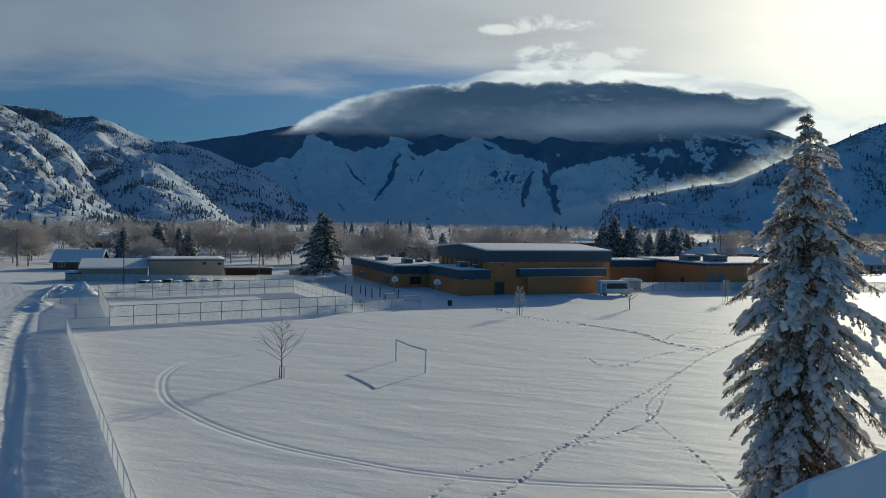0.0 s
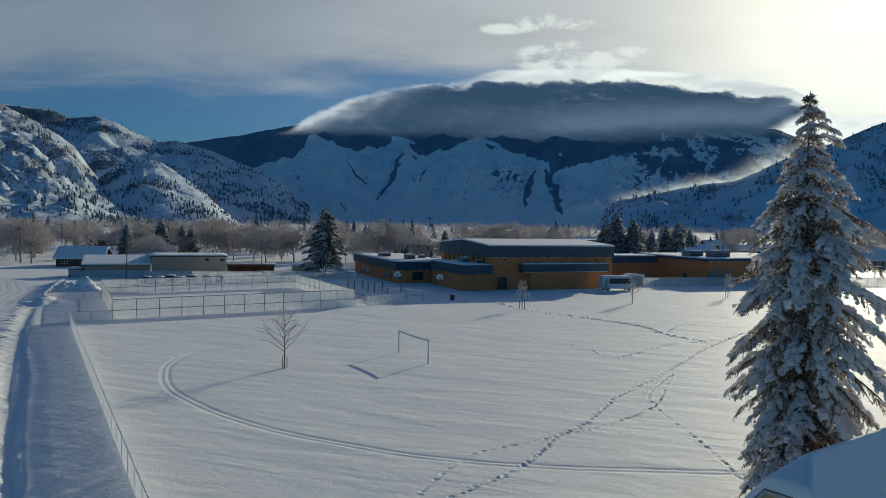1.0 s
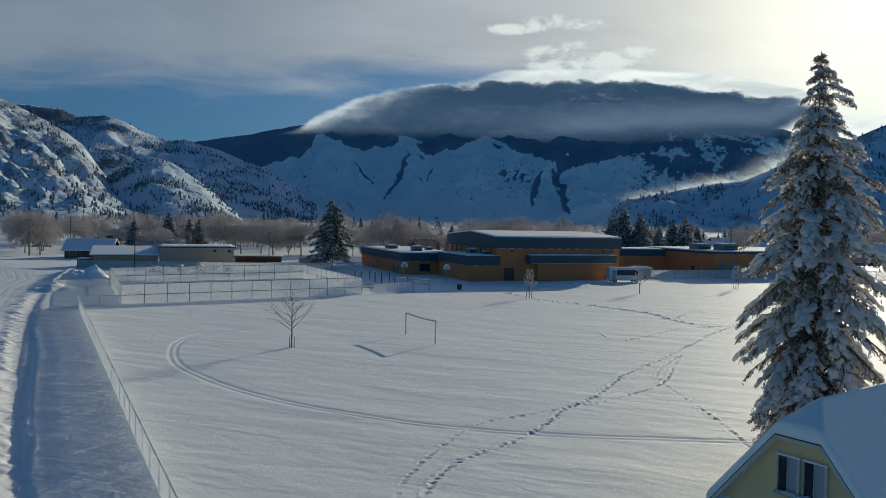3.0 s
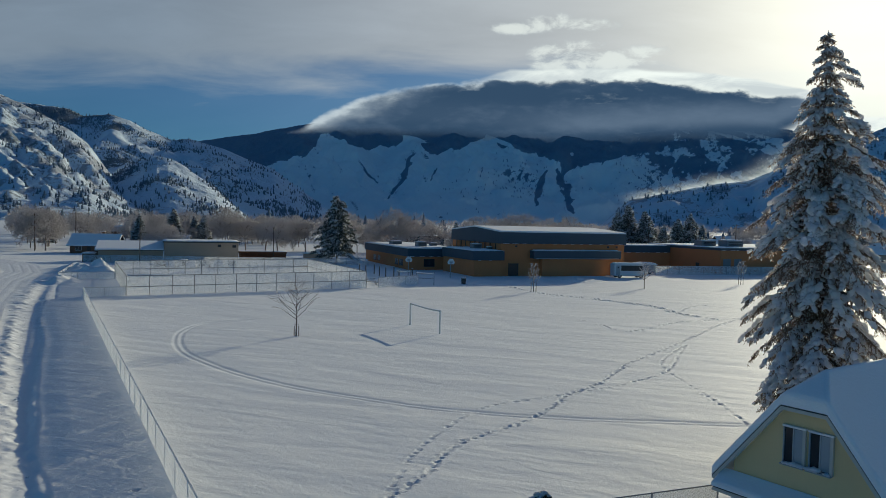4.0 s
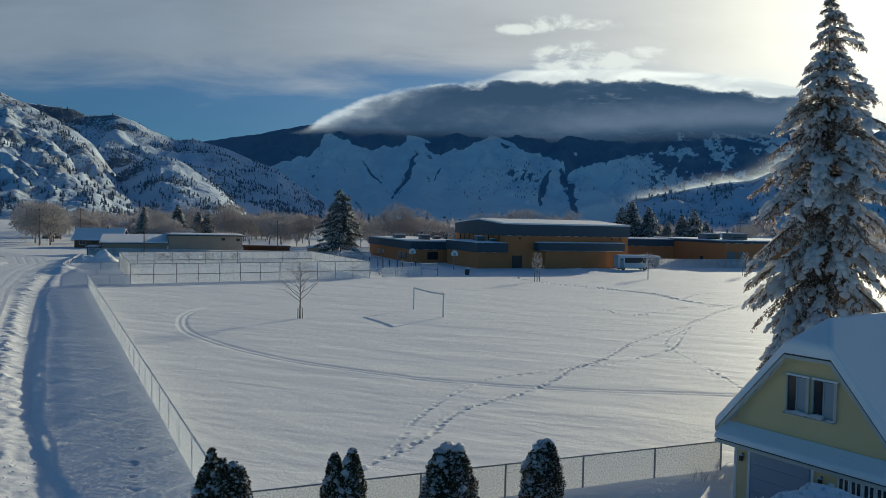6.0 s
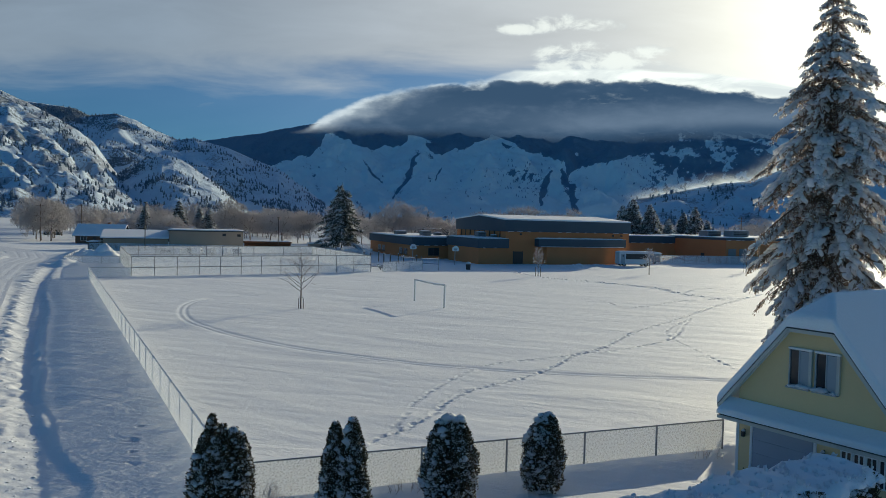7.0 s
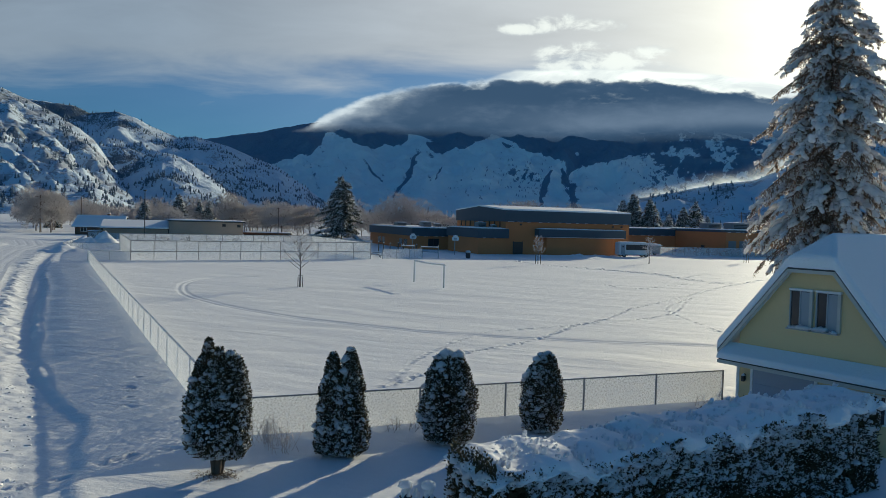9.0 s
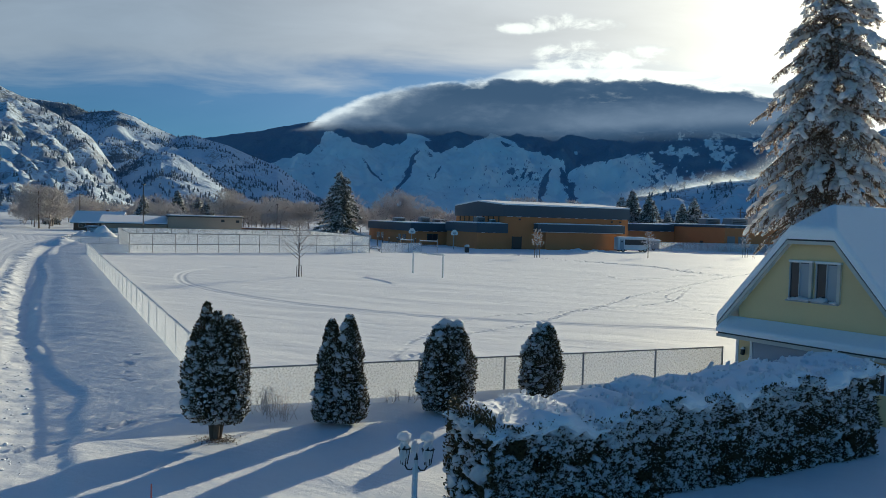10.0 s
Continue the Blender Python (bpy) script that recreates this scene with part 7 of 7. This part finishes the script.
b1 = bench(-17.5, 126.5, 30)
for x, y, t in ((-19.5, 129.5, 30), (-16.4, 129.8, 32), (-21.5, 132, 34), (-18.6, 133.2, 30), (-15.6, 124.6, 20), (-50.5, 110.5, 60), (-54, 116, 62)):
    bench(x, y, t, b1)


# ---- vehicles ----
def wheel(parent, x, y, r=0.33, w=0.22):
    wh = part("wheel", rod((x, y - w / 2, r), (x, y + w / 2, r), r, sides=16), m_tyre, parent)
    part("rim", rod((x, y - w / 2 - 0.01, r), (x, y + w / 2 + 0.01, r), r * 0.58, sides=12), m_steel, wh)


def car(x, y, turn, first=None, paint=None, label="dark parked car with snow on its roof and bonnet"):
    m = pose(x, y, 0, 0, 0, turn)
    if first:
        return copy_thing(first, m)
    ob = thing("parked_car", m, label, "car", "cars in the parking lot")
    body = prism([(-2.2, 0.35), (2.2, 0.35), (2.25, 0.75), (1.3, 0.95), (0.55, 1.45), (-1.3, 1.5), (-2.05, 1.0), (-2.25, 0.8)], -0.88, 0.88)
    bmesh.ops.bevel(body, geom=list(body.edges), offset=0.07, segments=2, profile=0.6, affect="EDGES")
    b_ = part("body", body, paint or m_cardark, ob)
    for s in (-1, 1):
        part("side_window", prism([(-1.75, 1.0), (1.0, 1.0), (0.48, 1.38), (-1.2, 1.42)], s * 0.88 - 0.006, s * 0.88 + 0.006), m_glass, b_)
        for wx in (-1.35, 1.4):
            wheel(ob, wx, s * 0.78)
        part("headlight", box(2.18, s * 0.6 - 0.18, 0.62, 2.26, s * 0.6 + 0.18, 0.76, 0.02), m_curtain, b_)
    part("roof_snow", snow_slab(-1.3, -0.78, 0.55, 0.78, 1.46, 0.16, 0.25, 0.0), None, ob)
    part("bonnet_snow", thick([[(1.0, -0.7, 1.06), (2.1, -0.7, 0.82), (2.1, 0.7, 0.82), (1.0, 0.7, 1.06)]], -0.02, 0.1, 0.04, 2), m_snow, ob)
    return ob


c1 = car(-56.4, 157.5, 100)
for x, y, t in ((-60.7, 157.0, 98), (-50.7, 158.5, 104), (-64.0, 152.5, 96), (-52, 200, 10), (-55.5, 204, 8), (126.5, 241, 30), (132.5, 243.5, 30), (138.5, 246, 30)):
    car(x, y, t, c1)
c2 = car(-61.6, 153.0, 100, None, m_buswhite, "pale parked car half covered with snow")
for x, y, t in ((-57.5, 153.6, 98), (-53.4, 158.0, 102), (120.5, 238.5, 30)):
    car(x, y, t, c2)


def shuttle_bus():
    ob = thing("shuttle_bus", pose(33.7, 157.5, 0, 0, 0, 12), "white shuttle bus with dark windows parked beside the gym", "bus")
    b_ = part("body", box(-3.4, -1.15, 0.45, 3.0, 1.15, 3.0, 0.14), m_buswhite, ob)
    part("nose", box(3.0, -1.05, 0.5, 3.9, 1.05, 1.6, 0.14), m_buswhite, ob)
    part("window_band", box(-1.9, -1.165, 1.5, 2.85, -1.152, 2.62), m_darksteel, b_, "dark tinted side windows")
    for k in range(4):
        part("pillar", box(-1.0 + k * 1.1, -1.18, 1.5, -0.94 + k * 1.1, -1.166, 2.62), m_black, b_)
    part("door", box(-3.0, -1.165, 0.6, -2.1, -1.152, 2.6), m_curtain, b_)
    part("lamp", box(-2.7, -1.18, 2.05, -2.4, -1.167, 2.3), m_darksteel, b_)
    for x in (-2.2, 2.6):
        for s in (-1, 1):
            wheel(ob, x, s * 1.0, 0.45, 0.28)
    part("roof_snow", snow_slab(-3.3, -1.05, 2.9, 1.05, 3.0, 0.2, 0.35, 0.0), None, ob)
    shelter = thing("snowy_trailer", pose(38.6, 169.5, 0, 0, 0, 12), "low pale trailer rounded over with snow", "trailer")
    part("body", box(0, 0, 0.4, 4.6, 2.1, 2.2, 0.2), m_curtain, shelter)
    for x in (1.4, 3.0):
        wheel(shelter, x, 0.2, 0.35)
    part("roof_snow", snow_slab(-0.1, -0.1, 4.7, 2.2, 2.18, 0.5, 0.3, 0.0), None, shelter)


shuttle_bus()


# ---- poles and yard things ----
def utility_pole(x, y, h, arms, turn, label="wooden utility pole with crossarms"):
    ob = thing("utility_pole", pose(x, y, 0, 0, 0, turn), label, "utility pole")
    part("pole", rod((0, 0, -0.2), (0, 0, h), 0.16, 0.11, 10), m_pole, ob)
    for k in range(arms):
        z = h - 0.5 - 0.9 * k
        arm = part("crossarm", box(-1.2, -0.06, z - 0.06, 1.2, 0.06, z + 0.06), m_pole, ob)
        for x_ in (-1.1, -0.5, 0.5, 1.1):
            part("insulator", rod((x_, 0, z + 0.06), (x_, 0, z + 0.22), 0.05, 0.03, 6), m_curtain, arm)
    return ob


for x, y, h, n, t in ((-122, 205, 10.5, 1, 30), (-129, 240, 11, 1, 30), (-152, 230, 10, 1, 10), (87, 245, 12, 2, 10), (104, 246, 13, 2, 10), (60, 250, 11, 1, 0), (-27, 290, 11, 1, 0), (-105, 262, 10, 1, 20), (2, 330, 11, 1, 0), (152, 262, 12, 2, 10)):
    utility_pole(x, y, h, n, t)


def light_pole(x, y, h):
    ob = thing("light_pole", pose(x, y, 0), "slim dark lamp pole with a small lamp head", "street lamp")
    part("pole", rod((0, 0, -0.1), (0, 0, h), 0.10, 0.08, 8), m_darksteel, ob)
    part("lamp_head", box(-0.25, -0.18, h, 0.25, 0.18, h + 0.22, 0.05), m_darksteel, ob)


light_pole(-60.9, 135.9, 10.5)
light_pole(-48.3, 183, 8.2)


def post_lantern():
    ob = thing("post_lantern", pose(-0.68, 13.6, 0), "twin-lantern garden lamp post plastered and heaped with snow", "garden lamp")
    part("post", rod((0, 0, -0.1), (0, 0, 1.36), 0.045, 0.04, 10), m_frosted_steel, ob, "post plastered with frozen snow")
    part("post_snow", blobs("post_snow", [(-0.03, -0.03, 0.25), (-0.03, -0.035, 0.55), (-0.035, -0.03, 0.85), (-0.03, -0.035, 1.12)], [(0, 0, 1)] * 4, [(0.19, 0.045), (0.2, 0.05), (0.19, 0.048), (0.18, 0.05)], m_pad, 1.0, 0.06), None, ob)
    part("finial", rod((0, 0, 1.36), (0, 0, 1.5), 0.04, 0.015, 8), m_black, ob)
    part("post_snow", blobs("post_snow", [(0, 0, 1.5), (-0.05, 0, 1.6)], [(0, 0, 1), (0, 0, 1)], [(0.14, 0.07), (0.1, 0.08)], m_pad), None, ob)
    for s in (-1, 1):
        arm = bmesh.new()
        pts = [(0.0, 1.28), (0.08, 1.16), (0.16, 1.16), (0.22, 1.26)]
        for (xa, za), (xb, zb) in zip(pts, pts[1:]):
            rod((s * xa, -s * 0.06 * xa, za), (s * xb, -s * 0.06 * xb, zb), 0.014, sides=6, bm=arm)
        part("arm", arm, m_black, ob)
        lan = part("lantern", rod((s * 0.22, 0, 1.26), (s * 0.22, 0, 1.56), 0.055, 0.10, 6), m_pad, ob, "lantern pane plastered with snow")
        for k in range(6):
            a = k * math.pi / 3
            part("rib", rod((s * 0.22 + 0.056 * math.cos(a), 0.056 * math.sin(a), 1.26), (s * 0.22 + 0.103 * math.cos(a), 0.103 * math.sin(a), 1.56), 0.01, sides=4), m_black, lan)
        part("cap", rod((s * 0.22, 0, 1.56), (s * 0.22, 0, 1.63), 0.13, 0.04, 8), m_black, lan)
        part("snow", blobs("snow", [(s * 0.22, 0, 1.66), (s * 0.22 - 0.02, 0, 1.77), (s * 0.22 - 0.03, -0.07, 1.5), (s * 0.22 + 0.05, -0.06, 1.53)], [(0, 0, 1), (1, 0, 0), (0, 0, 1), (0, 0, 1)], [(0.16, 0.13), (0.14, 0.13), (0.16, 0.075), (0.13, 0.07)], m_pad, 0.9, 0.08), None, lan, "heap of snow on the lantern")


post_lantern()


def snowy_post():
    ob = thing("garden_post", pose(9.85, 16.35, 0, 0, 0, 20), "slender dark garden post heaped with snow beside the hedge", "garden post")
    part("post", rod((0, 0, -0.1), (0, 0, 1.75), 0.06, 0.05, 10), m_black, ob)
    part("bracket", box(-0.14, -0.14, 1.6, 0.14, 0.14, 1.72, 0.02), m_black, ob)
    z = np.array([1.75, 1.9, 2.05, 1.35, 1.0, 0.6])
    s = np.array([0.24, 0.26, 0.2, 0.1, 0.09, 0.1])
    part("snow", blobs("snow", np.stack([[-0.04, 0.0, 0.03, -0.06, -0.05, -0.06], 0 * z - 0.03, z], 1), np.tile([0, 0, 1.0], (6, 1)), np.stack([s * 0.8, s], 1), m_pad, 0.95, 0.08), None, ob, "heaped snow")


snowy_post()

marker = thing("driveway_marker", pose(-5.57, 13.34, 0), "thin reddish driveway marker rod stuck in the snow", "marker")
part("rod", rod((0, 0, -0.1), (0, 0, 0.78), 0.012, sides=6), m_red, marker)


def frosted_weeds(x, y, seed, n=26, tall=0.95, name="frosted_shrub"):
    r_ = np.random.default_rng(seed)
    segs = []
    for _ in range(n):
        b = np.array([r_.normal(0, 0.28), r_.normal(0, 0.14), -0.05])
        d = unit(np.array([r_.normal(0, 0.3), r_.normal(0, 0.3), 1.0]))
        l = tall * r_.uniform(0.4, 1.0)
        segs.append((*b, *(b + d * l), 0.009, 0.004))
        for t in r_.uniform(0.4, 1.0, 5):
            q = b + d * l * t
            segs.append((*q, *(q + unit(d + r_.normal(0, 0.7, 3)) * 0.16), 0.007, 0.003))
    ob = thing(name, pose(x, y, ground_z(x, y)), "dry frosted weeds poking out of the snow by the fence", "weeds", "weeds along the fence")
    stalk = tubes("stalk", segs, m_frost_twig, 4)
    stalk["loose"] = 1
    part("stalk", stalk, None, ob)


for n, (x, y) in enumerate(((-5.4, 21.2), (-4.9, 20.8), (-5.9, 21.6), (-1.9, 23.4), (-1.3, 23.6), (9.2, 28.0))):
    frosted_weeds(x, y, 300 + n, 15 if n < 3 else 9, 0.9 if n < 3 else 0.5)
